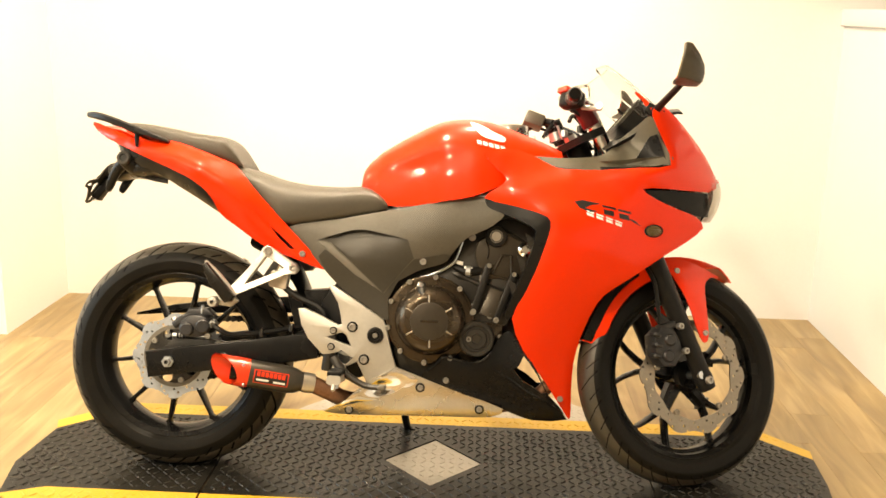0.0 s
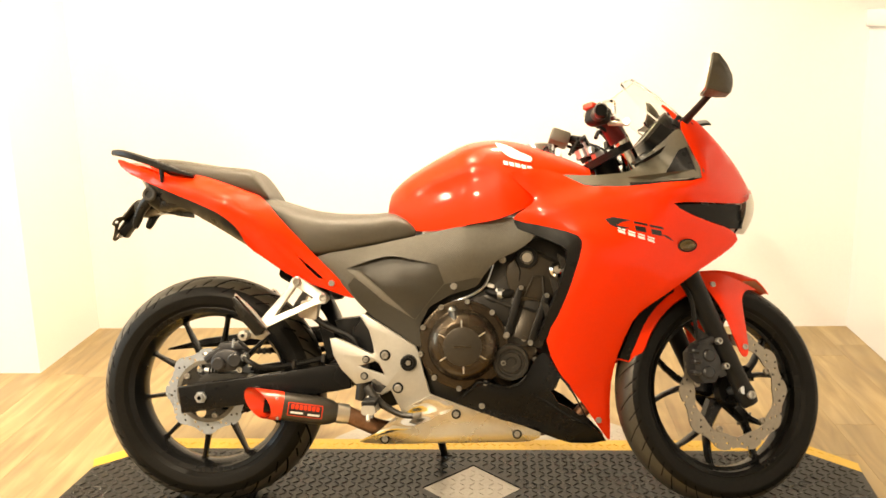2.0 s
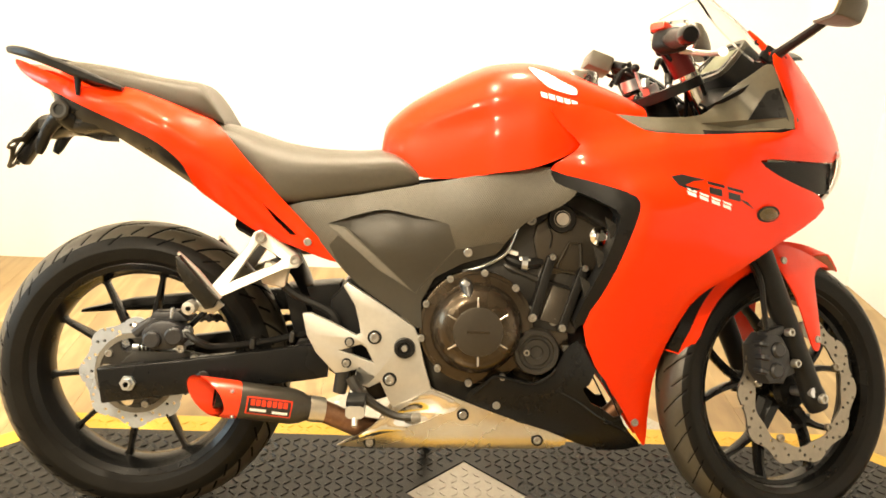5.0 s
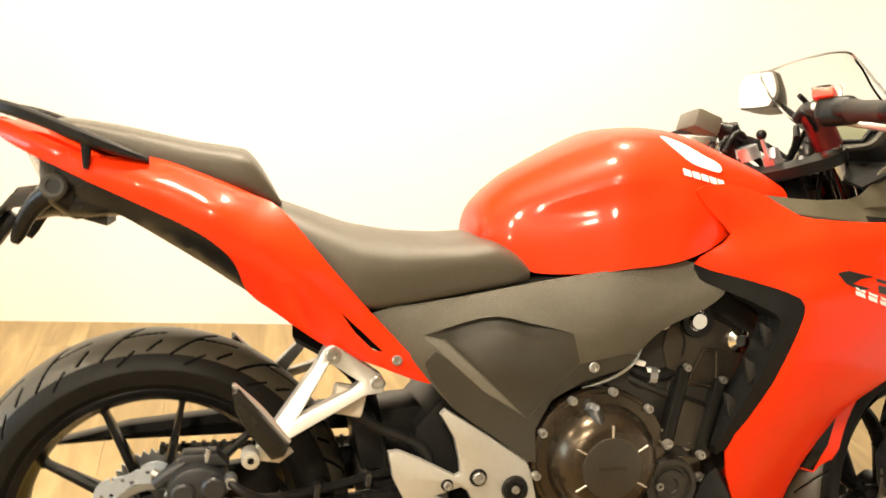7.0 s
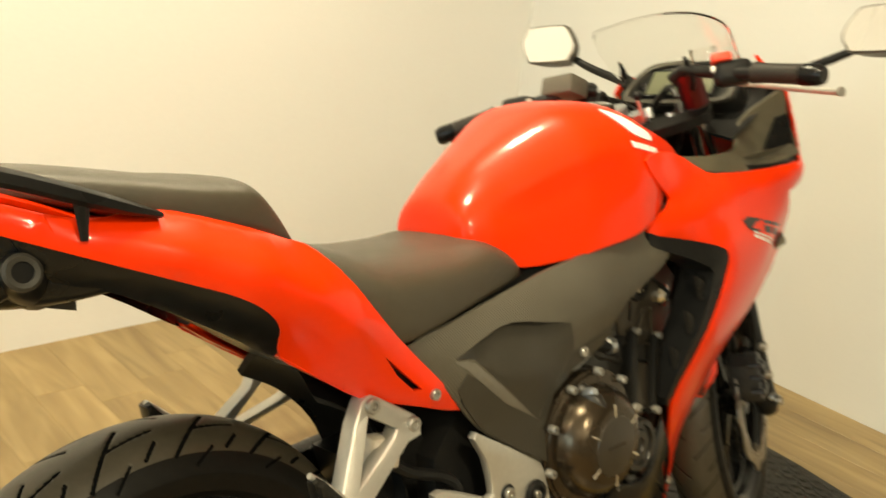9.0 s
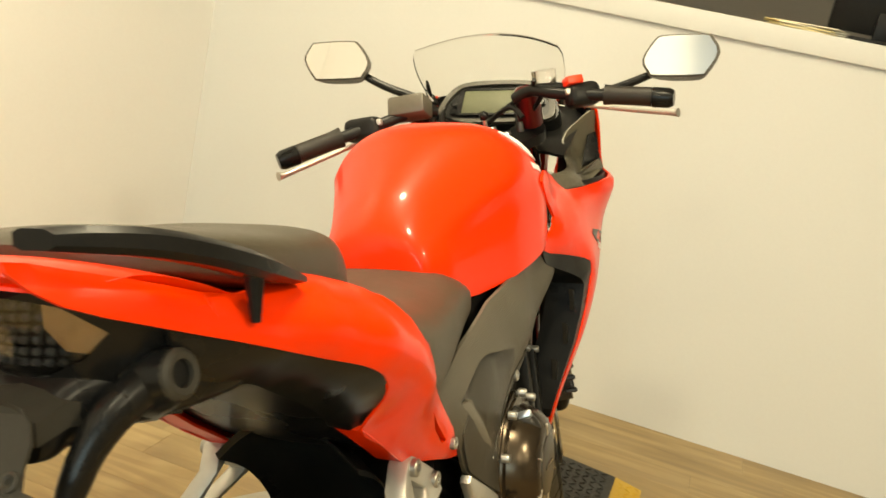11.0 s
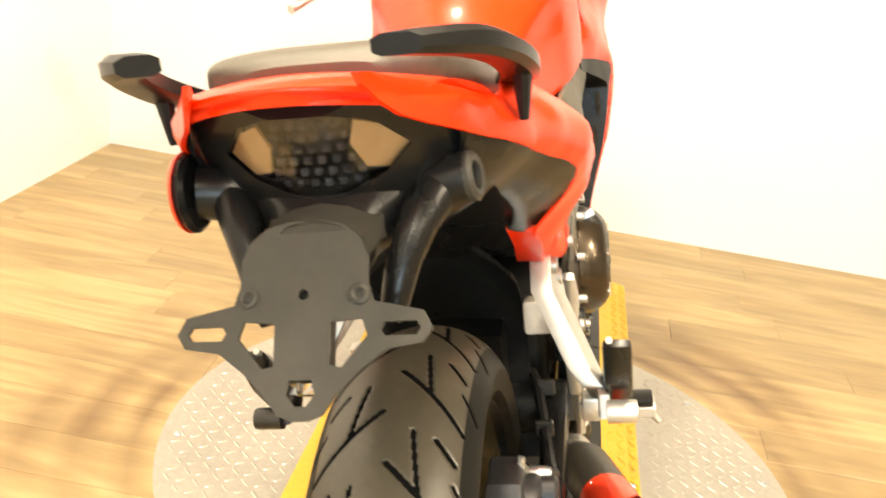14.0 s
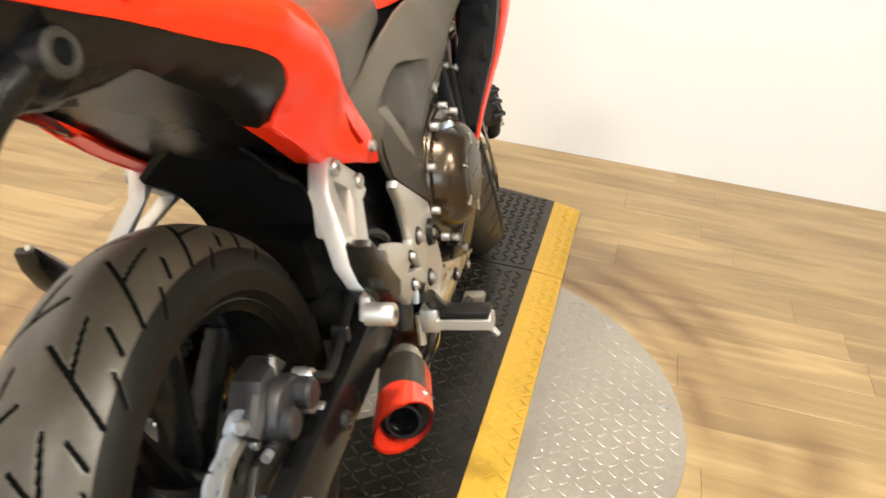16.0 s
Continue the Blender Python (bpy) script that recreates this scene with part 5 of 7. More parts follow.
part("head_rib", tube([(0.160, -0.151, 0.565), (0.163, -0.152, 0.576), (0.182, -0.152, 0.616), (0.206, -0.152, 0.615), (0.209, -0.152, 0.562)], 0.0035, 8, 1), BADGE, engine, "raised six-sided rib")
part("head_seam", tube([(0.136, -0.152, 0.656), (0.146, -0.152, 0.63), (0.143, -0.152, 0.605)], 0.002, 6), ENGDARK, engine)
part("head_edge", tube([(0.185, -0.152, 0.678), (0.225, -0.152, 0.66), (0.262, -0.152, 0.636)], 0.004, 8), ENGDARK, engine)
part("water_hose", tube([(0.03, -0.12, 0.60), (0.07, -0.14, 0.575), (0.10, -0.145, 0.57), (0.13, -0.14, 0.575)], 0.012, 10), BLACKPL, engine, "black rubber hose")
part("hose_joint", tube([(0.088, -0.145, 0.571), (0.10, -0.146, 0.57)], 0.0145, 10, 1), STEEL, engine)
part("head_cap", lathe([(0.0001, -0.012), (0.013, -0.012), (0.015, -0.009), (0.016, -0.004), (0.023, -0.004), (0.024, 0.006)], (0.165, -0.152, 0.665), 20), POLISHED, engine, "bright head plug")
part("head_cap_low", lathe([(0.0001, -0.012), (0.010, -0.012), (0.013, -0.009), (0.02, -0.004), (0.021, 0.006)], (0.243, -0.152, 0.633), 20), POLISHED, engine)
part("head_ring", lathe([(0.017, -0.005), (0.027, -0.005), (0.029, 0.0), (0.029, 0.006)], (0.165, -0.153, 0.665), 24), ENGDARK, engine)
part("top_bolt", bolt((0.102, -0.158, 0.66), 0.010, 0.008), BOLT, engine)
part("vent_pipe", tube([(0.076, -0.152, 0.648), (0.062, -0.154, 0.607), (0.05, -0.154, 0.588), (0.021, -0.154, 0.569), (-0.009, -0.154, 0.557), (-0.032, -0.154, 0.55)], 0.0038, 8), STEEL, engine, "bright metal vent pipe")
part("sensor_lead", tube([(0.045, -0.135, 0.57), (0.07, -0.14, 0.558), (0.09, -0.14, 0.55), (0.125, -0.14, 0.537)], [0.006, 0.010, 0.007, 0.010], 10), ENGBLACK, engine, "dark sensor body")
part("throttle_body", plate([(0.02, 0.60), (0.10, 0.67), (0.12, 0.60), (0.05, 0.565)], -0.1, 0.1, bevel=0.01), BLACKPL, engine)
# the head and barrel are narrower than the crankcase
for ob in engine.children:
    if ob != clutch:
        for v in ob.data.vertices:
            v.co.y += math.copysign(0.024, -v.co.y) * min(max((v.co.z - 0.49) / 0.04, 0), 1) * (abs(v.co.y) > 0.05)
part("frame_spar", tube([(-0.25, -0.12, 0.605), (-0.15, -0.13, 0.625), (0.05, -0.135, 0.70), (0.25, -0.11, 0.80), (0.36, -0.05, 0.85)], 0.022, 12), BLACKPL, bike, "black steel frame tube")
part("frame_spar_left", tube([(-0.25, 0.12, 0.605), (-0.15, 0.13, 0.625), (0.05, 0.135, 0.70), (0.25, 0.11, 0.80), (0.36, 0.05, 0.85)], 0.022, 12), BLACKPL, bike, "black steel frame tube")
part("head_stock", tube([(0.45, 0, 0.77), (0.378, 0, 0.925)], 0.032, 14, 1), BLACKPL, bike, "black steering head")
part("pivot_casting", plate([(-0.12, 0.48), (-0.10, 0.30), (-0.20, 0.27), (-0.30, 0.33), (-0.30, 0.48), (-0.24, 0.55)], -0.10, 0.10, bevel=0.008), BLACKPL, bike, "black pivot casting")
part("inner_fender", loft([[(x, y, z + 0.05 * (1 - (y / 0.09) ** 2)) for y in np.linspace(-0.09, 0.09, 9)] + [(x + 0.006, y, z - 0.01 + 0.05 * (1 - (y / 0.09) ** 2)) for y in np.linspace(0.09, -0.09, 9)] for x, z in spline([(-0.345, 0.36), (-0.35, 0.45), (-0.385, 0.53), (-0.44, 0.59), (-0.50, 0.625)], 3)]), BLACKPL, bike, "black inner mudguard")
part("battery_box", plate([(-0.31, 0.60), (-0.46, 0.65), (-0.44, 0.72), (-0.20, 0.70), (-0.20, 0.56)], -0.11, 0.11, bevel=0.01), BLACKPL, bike, "black airbox and battery housing")
coil = [(-0.255 - 0.0045 * k / 10 + 0.034 * math.cos(k * 0.628), 0.034 * math.sin(k * 0.628), 0.37 + 0.02 * k / 10) for k in range(56)]
part("shock_shield", plate([(-0.402, 0.494), (-0.286, 0.506), (-0.262, 0.458), (-0.258, 0.40), (-0.378, 0.40)], -0.06, 0.06, bevel=0.004), BLACKPL, bike, "black rubber shield before the rear wheel")
part("shock_spring", tube(coil, 0.006, 8, 1), BLACKGL, bike, "black rear shock spring")
part("frame_filler", plate([(-0.36, 0.60), (-0.34, 0.70), (-0.12, 0.73), (0.10, 0.76), (0.26, 0.78), (0.24, 0.70), (0.0, 0.62), (-0.15, 0.56)], -0.115, 0.115, bevel=0.01), BLACKPL, bike, "black frame cover under the tank")
part("radiator", plate([(0.30, 0.68), (0.335, 0.70), (0.352, 0.50), (0.32, 0.48)], -0.12, 0.12, bevel=0.004), BLACKPL, bike, "black radiator")

# ---- fairing
fairw = crease(plate_spline([(0.13, 0.76, 0.178), (0.18, 0.81, 0.185), (0.13, 0.88, 0.178), (0.22, 0.9, 0.162), (0.31, 0.88, 0.17), (0.31, 0.845, 0.178), (0.42, 0.845, 0.199), (0.60, 0.863, 0.21), (0.55, 0.985, 0.205), (0.58, 1.02, 0.165), (0.66, 1.0, 0.10), (0.72, 0.94, 0.07), (0.755, 0.88, 0.06), (0.775, 0.83, 0.05), (0.69, 0.79, 0.15), (0.53, 0.79, 0.222), (0.58, 0.765, 0.2), (0.69, 0.73, 0.135), (0.705, 0.70, 0.125), (0.61, 0.63, 0.15), (0.52, 0.565, 0.156), (0.435, 0.5, 0.145), (0.38, 0.33, 0.085), (0.38, 0.18, 0.052), (0.25, 0.37, 0.148), (0.21, 0.456, 0.176), (0.266, 0.577, 0.213), (0.3, 0.69, 0.231), (0.29, 0.72, 0.231), (0.19, 0.746, 0.19), (0.45, 0.7, 0.22), (0.55, 0.70, 0.187), (0.4, 0.55, 0.182), (0.64, 0.9, 0.165), (0.62, 0.96, 0.16)]), [(0.205, 0.775), (0.29, 0.805), (0.36, 0.816), (0.48, 0.825), (0.56, 0.835)], 0.010, 0.045)
FAIR = [(0.13, 0.764), (0.158, 0.788), (0.186, 0.814), (0.155, 0.845), (0.124, 0.882), (0.16, 0.893), (0.205, 0.893), (0.255, 0.878), (0.312, 0.848), (0.36, 0.844), (0.42, 0.843), (0.52, 0.85), (0.602, 0.861), (0.58, 0.925), (0.552, 0.985), (0.56, 1.012), (0.58, 1.02), (0.625, 0.99), (0.672, 0.945), (0.71, 0.90), (0.735, 0.86), (0.75, 0.828), (0.72, 0.80), (0.60, 0.80), (0.53, 0.797), (0.575, 0.77), (0.64, 0.747), (0.685, 0.733), (0.708, 0.705), (0.66, 0.665), (0.608, 0.632), (0.517, 0.567), (0.47, 0.535), (0.435, 0.498), (0.40, 0.41), (0.384, 0.328), (0.383, 0.24), (0.384, 0.178), (0.368, 0.19), (0.31, 0.278), (0.245, 0.367), (0.212, 0.452), (0.24, 0.515), (0.266, 0.577), (0.285, 0.635), (0.30, 0.69), (0.292, 0.718), (0.245, 0.735), (0.195, 0.747)]
LIP = [(0.135, 0.768), (0.19, 0.755), (0.288, 0.728), (0.304, 0.692), (0.27, 0.577), (0.214, 0.46), (0.192, 0.462), (0.238, 0.577), (0.262, 0.662), (0.254, 0.692), (0.18, 0.724), (0.14, 0.74)]
for sy in (-1, 1):
    fr = part("fairing_side", skin(FAIR, fairw, sy, 0.005, 0.016, smooth=2), RED, bike, "glossy red fairing side panel")
    part("fairing_lip", skin(LIP, lambda x, z: fairw(x, z) - 0.002, sy, 0.068, 0.03, smooth=2), BLACKPL, fr, "black inner fairing edge")
    for nx, nz in ((0.262, 0.655), (0.243, 0.597), (0.222, 0.535)):
        part("lip_notch", moved(loft([[(-0.006, a, -0.022), (0.010, a, -0.012), (0.010, a, 0.006), (-0.006, a, 0.022)] for a in (-0.004, 0.004)]), pose(nx - 0.012, sy * (fairw(nx, nz) - 0.024), nz, 0, -15, 0)), ENGBLACK, fr, "small moulded notch on the black edge")
    part("air_duct", skin([(0.53, 0.794), (0.60, 0.797), (0.72, 0.797), (0.725, 0.735), (0.69, 0.735), (0.58, 0.770)], lambda x, z: fairw(x, z) - 0.012, sy, 0.004, 0.03, smooth=0), BLACKPL, fr, "black fairing air duct")
    part("lower_bolt", bolt((0.352, sy * (fairw(0.352, 0.232) + 0.001), 0.232), 0.008, 0.005, sy), BOLT, fr)
    ind = part("indicator", lathe([(0.0001, sy * 0.012), (0.012, sy * 0.011), (0.018, sy * 0.006), (0.021, sy * 0.0), (0.021, -sy * 0.01)], (0.568, sy * (fairw(0.568, 0.692) + 0.001), 0.692), 24), LENS, fr, "clear flush indicator lens")
    bmesh_scale = Matrix.Translation((0.568, 0, 0.692)) @ Matrix.Diagonal((1.0, 1, 0.66, 1)) @ Matrix.Translation((-0.568, 0, -0.692))
    ind.data.transform(bmesh_scale)
    base = part("indicator_seat", skin(circle(0.568, 0.692, 0.0255, 20), fairw, sy, 0.003, 0.0, 0.0025, 0, roll=0), BLACKPL, fr)
    base.data.transform(bmesh_scale)
    bowl = part("indicator_bowl", skin(circle(0.568, 0.692, 0.020, 20), fairw, sy, 0.002, 0.0, 0.004, 0, roll=0), LENSOLIVE, fr)
    bowl.data.transform(bmesh_scale)
    panelw = plate_spline([(0.25, 0.876, 0.14), (0.42, 0.842, 0.193), (0.60, 0.861, 0.203), (0.55, 0.985, 0.198), (0.43, 0.885, 0.165), (0.50, 0.93, 0.15)])
    inner = part("cockpit_panel", skin([(0.250, 0.878), (0.312, 0.848), (0.42, 0.840), (0.60, 0.860), (0.578, 0.925), (0.55, 0.985), (0.52, 0.965), (0.48, 0.93), (0.43, 0.885), (0.34, 0.875)], panelw, sy, 0.004, 0.02), COCKPIT, bike, "olive grey cockpit inner panel")
    part("panel_shelf", skin([(0.250, 0.879), (0.312, 0.850), (0.42, 0.842), (0.60, 0.862), (0.592, 0.884), (0.42, 0.866), (0.33, 0.873)], panelw, sy, 0.003, 0.02, 0.002 if sy < 0 else -0.0115, 0, roll=0), COCKPIT, inner, "olive grey lower shelf")
    recess = [(0.514, 0.872), (0.548, 0.934), (0.566, 0.94), (0.590, 0.872)] if sy < 0 else [(0.521, 0.883), (0.553, 0.942), (0.57, 0.95), (0.593, 0.89)]
    part("panel_recess", skin(recess, panelw, sy, 0.003, 0.02, 0.003 if sy < 0 else -0.0105, 0, roll=0), BLACKGL, inner, "glossy black recess")
    if sy < 0:
        part("panel_pocket", skin([(0.475, 0.872), (0.502, 0.918), (0.545, 0.968), (0.57, 0.93), (0.592, 0.878), (0.52, 0.866)], panelw, sy, 0.003, 0.02, -0.0105, 0, roll=0), BLACKGL, inner, "black pocket on the inner face")
    part("panel_screw", bolt((0.545, sy * (panelw(0.545, 0.955) - 0.012), 0.955), 0.006, 0.005, -sy), BOLT, inner)
    part("fairing_liner", skin([(0.33, 0.858), (0.45, 0.852), (0.60, 0.866), (0.578, 0.925), (0.555, 0.985), (0.565, 1.005), (0.59, 1.02), (0.615, 0.985), (0.66, 0.94), (0.70, 0.89), (0.71, 0.82), (0.45, 0.80), (0.33, 0.82)], lambda x, z: fairw(x, z) - 0.012, sy, 0.004, 0.03), BLACKPL, fr, "dark inner liner")
    # stylised lettering patches on the flank
    def decal(name, loop, mat):
        part(name, skin(loop, fairw, sy, 0.0006, 0.02, 0.0012, 0, roll=0), mat, fr)
    decal("decal_sweep", [(0.358, 0.760), (0.378, 0.765), (0.425, 0.756), (0.40, 0.752), (0.385, 0.744), (0.42, 0.737), (0.398, 0.734), (0.372, 0.744)], DECALBLACK)
    for x0, z0 in ((0.428, 0.754), (0.468, 0.745)):
        decal("decal_bar", [(x0, z0), (x0 + 0.034, z0 - 0.007), (x0 + 0.036, z0 - 0.013), (x0 + 0.002, z0 - 0.006)], DECALBLACK)
        decal("decal_bar", [(x0 + 0.004, z0 - 0.011), (x0 + 0.03, z0 - 0.016), (x0 + 0.032, z0 - 0.029), (x0 + 0.006, z0 - 0.024)], DECALBLACK)
    decal("decal_tail", [(0.498, 0.721), (0.515, 0.716), (0.533, 0.702), (0.512, 0.712)], DECALBLACK)
    for k in range(4):
        x0 = 0.388 + 0.0245 * k
        z0 = 0.7395 - 0.0075 * k
        decal("decal_block", [(x0, z0), (x0 + 0.0205, z0 - 0.0065), (x0 + 0.0195, z0 - 0.010), (x0 + 0.004, z0 - 0.005)], WHITE)
        decal("decal_block", [(x0 + 0.001, z0 - 0.006), (x0 + 0.0185, z0 - 0.0115), (x0 + 0.0205, z0 - 0.0185), (x0 + 0.003, z0 - 0.013)], WHITE)

# nose, headlight and screen
nose = part("nose_cowl", loft([[(x + 0.03 * (1 - s * s) * k, h * s, z) for s in np.linspace(-1, 1, 13)] + [(x - 0.015, h * 0.9 * s, z - 0.012) for s in np.linspace(1, -1, 13)] for x, h, z, k in spline([(0.575, 0.13, 1.02, 1.3), (0.615, 0.105, 0.995, 1.1), (0.662, 0.085, 0.948, 0.9), (0.70, 0.07, 0.90, 0.7), (0.725, 0.06, 0.86, 0.6), (0.742, 0.054, 0.826, 0.5)], 3)]), RED, bike, "glossy red nose cowl")
light = part("headlight", loft([[(x + 0.045 * (1 - s * s), h * s, z) for s in np.linspace(-1, 1, 15)] + [(x - 0.06, h * 0.9 * s, z) for s in np.linspace(1, -1, 15)] for x, h, z in spline([(0.725, 0.10, 0.838), (0.733, 0.11, 0.80), (0.724, 0.11, 0.755), (0.705, 0.10, 0.722)], 3)]), LENS, bike, "clear headlight lens")
part("reflector", loft([[(x + 0.03 * (1 - s * s), h * s, z) for s in np.linspace(-1, 1, 15)] + [(x - 0.05, h * 0.9 * s, z) for s in np.linspace(1, -1, 15)] for x, h, z in ((0.705, 0.085, 0.83), (0.712, 0.095, 0.79), (0.692, 0.085, 0.73))]), BRUSHED, light, "bright reflector bowl")
screen = part("windscreen", loft([[(x - back * s * s, h * s, z - dz * s * s) for s in np.linspace(-1, 1, 21)] + [(x - back * s * s - 0.0035, h * s, z - dz * s * s - 0.003) for s in np.linspace(1, -1, 21)] for x, h, z, back, dz in spline([(0.622, 0.135, 1.008, 0.085, 0.012), (0.585, 0.146, 1.045, 0.09, 0.022), (0.532, 0.152, 1.092, 0.085, 0.028), (0.487, 0.152, 1.124, 0.065, 0.028), (0.462, 0.145, 1.141, 0.05, 0.03)], 4)]), GLASS, bike, "clear curved windscreen")
screen.visible_shadow = False
for sy in (-1, 1):
    part("screen_strip", tube([(0.512, sy * 0.156, 1.052), (0.535, sy * 0.16, 1.03), (0.556, sy * 0.166, 1.005)], [0.003, 0.006, 0.008], 8), RED if sy < 0 else BLACKPL, screen, "red screen edge trim")
    part("screen_screw", bolt((0.53, sy * 0.16, 1.03), 0.006, 0.004, sy), BLACKPL, screen)

part("screen_edge", tube([(0.460 - 0.05 * s * s, 0.145 * s, 1.142 - 0.03 * s * s) for s in np.linspace(-1, 1, 15)], 0.0007, 6, 1), SATIN, screen, "thin screen edge")

# instruments
dash = part("instrument_panel", moved(slab([[tuple(p) for p in spline([(-0.13, -0.03), (-0.11, 0.03), (-0.06, 0.055), (0.06, 0.055), (0.11, 0.03), (0.13, -0.03), (0.08, -0.05), (-0.08, -0.05)], 4, True)]], lambda u, v: (0, u, v), lambda u, v: (0.05, u, v)), pose(0.505, 0, 1.0, 0, 40, 0)), BLACKPL, bike, "black instrument housing")
part("display", moved(box((-0.002, 0, 0.005), (0.006, 0.15, 0.06), (0, 0, 0), 0.003), pose(0.505, 0, 1.0, 0, 40, 0)), LCD, dash, "grey liquid crystal display")
part("display_rim", moved(slab([[tuple(p) for p in spline([(-0.085, -0.03), (-0.085, 0.04), (0.085, 0.04), (0.085, -0.03)], 1, True)], [(-0.075, -0.025), (-0.075, 0.035), (0.075, 0.035), (0.075, -0.025)]], lambda u, v: (-0.006, u, v), lambda u, v: (0.0, u, v)), pose(0.505, 0, 1.0, 0, 40, 0)), BLACKGL, dash)

part("dash_surround", loft([[(x, h * t, z + 0.02 * (1 - t * t)) for t in np.linspace(-1, 1, 13)] + [(x + 0.006, h * t * 0.97, z - 0.006 + 0.02 * (1 - t * t)) for t in np.linspace(1, -1, 13)] for x, h, z in spline([(0.44, 0.15, 0.90), (0.50, 0.16, 0.935), (0.56, 0.165, 0.975), (0.61, 0.13, 1.005), (0.645, 0.10, 1.012)], 3)]), BLACKPL, bike, "matt black dash surround")
part("dash_rim", moved(slab([[tuple(p) for p in spline([(-0.125, -0.03), (-0.105, 0.032), (-0.06, 0.056), (0.06, 0.056), (0.105, 0.032), (0.125, -0.03), (0.08, -0.048), (-0.08, -0.048)], 4, True)], [tuple(p) for p in spline([(-0.112, -0.026), (-0.095, 0.026), (-0.055, 0.046), (0.055, 0.046), (0.095, 0.026), (0.112, -0.026), (0.075, -0.040), (-0.075, -0.040)], 4, True)]], lambda u, v: (-0.008, u, v), lambda u, v: (0.0, u, v)), pose(0.505, 0, 1.0, 0, 40, 0)), GRAYPL, dash, "dark grey display rim")
for ku, kv in ((0.092, 0.0), (0.092, -0.02), (-0.092, 0.0)):
    part("dash_button", moved(lathe([(0.0001, 0.004), (0.006, 0.004), (0.008, 0.002), (0.008, -0.002)], (0, 0, 0), 14), pose(0.505, 0, 1.0, 0, 40, 0) @ pose(-0.003, ku, kv, 0, 0, 90)), BLACKGL, dash)

# mirrors
for sy in (-1, 1):
    hexa = spline([(-0.076, -0.006), (-0.052, 0.034), (-0.03, 0.043), (0.05, 0.042), (0.064, 0.034), (0.078, 0.004), (0.056, -0.036), (0.04, -0.043), (-0.05, -0.042), (-0.064, -0.034)], 3, True)
    my = 0.362 if sy < 0 else 0.374
    pm = pose(0.592 if sy < 0 else 0.553, sy * my, 1.088 if sy < 0 else 1.10, 0, 10, sy * 4)
    mir = part("mirror", moved(loft([[(x, sy * u * k, v * k + dz) for u, v in hexa] for x, k, dz in ((-0.012, 0.9, 0), (-0.01, 1.0, 0), (0.004, 0.98, 0), (0.026, 0.78, -0.010), (0.044, 0.52, -0.02), (0.05, 0.25, -0.024))]), pm), VINYL, bike, "black mirror with its stalk")
    part("mirror_glass", moved(slab([[(sy * u * 0.93, v * 0.92) for u, v in (hexa if sy > 0 else hexa[::-1])]], lambda u, v: (-0.0145, u, v), lambda u, v: (-0.012, u, v)), pm), MIRROR, mir, "silvered mirror glass")
    part("mirror_stalk", tube([(0.605 if sy < 0 else 0.568, sy * (my - 0.05), 1.058 if sy < 0 else 1.069), (0.59 if sy < 0 else 0.572, sy * (my - 0.1), 1.038 if sy < 0 else 1.043), (0.57, sy * 0.19, 1.012), (0.562, sy * 0.165, 1.0)], [0.008, 0.009, 0.010, 0.014], 10), BLACKPL, mir)
    part("stalk_foot", box((0.562, sy * 0.162, 1.002), (0.05, 0.02, 0.03), (0, 30, 0), 0.006), BLACKPL, mir)

# handlebars (built straight ahead, then steered)
def bar_place(bm):
    for v in bm.verts:
        reach = min(max((abs(v.co.y) - 0.11) / 0.1, 0), 1)
        v.co.x += 0.018 * reach * (v.co.y < 0)
        v.co.y += reach * (-0.010 if v.co.y < 0 else 0.025)
    return moved(moved(bm, Matrix.Translation((-0.004, 0, -0.016))), BARS)


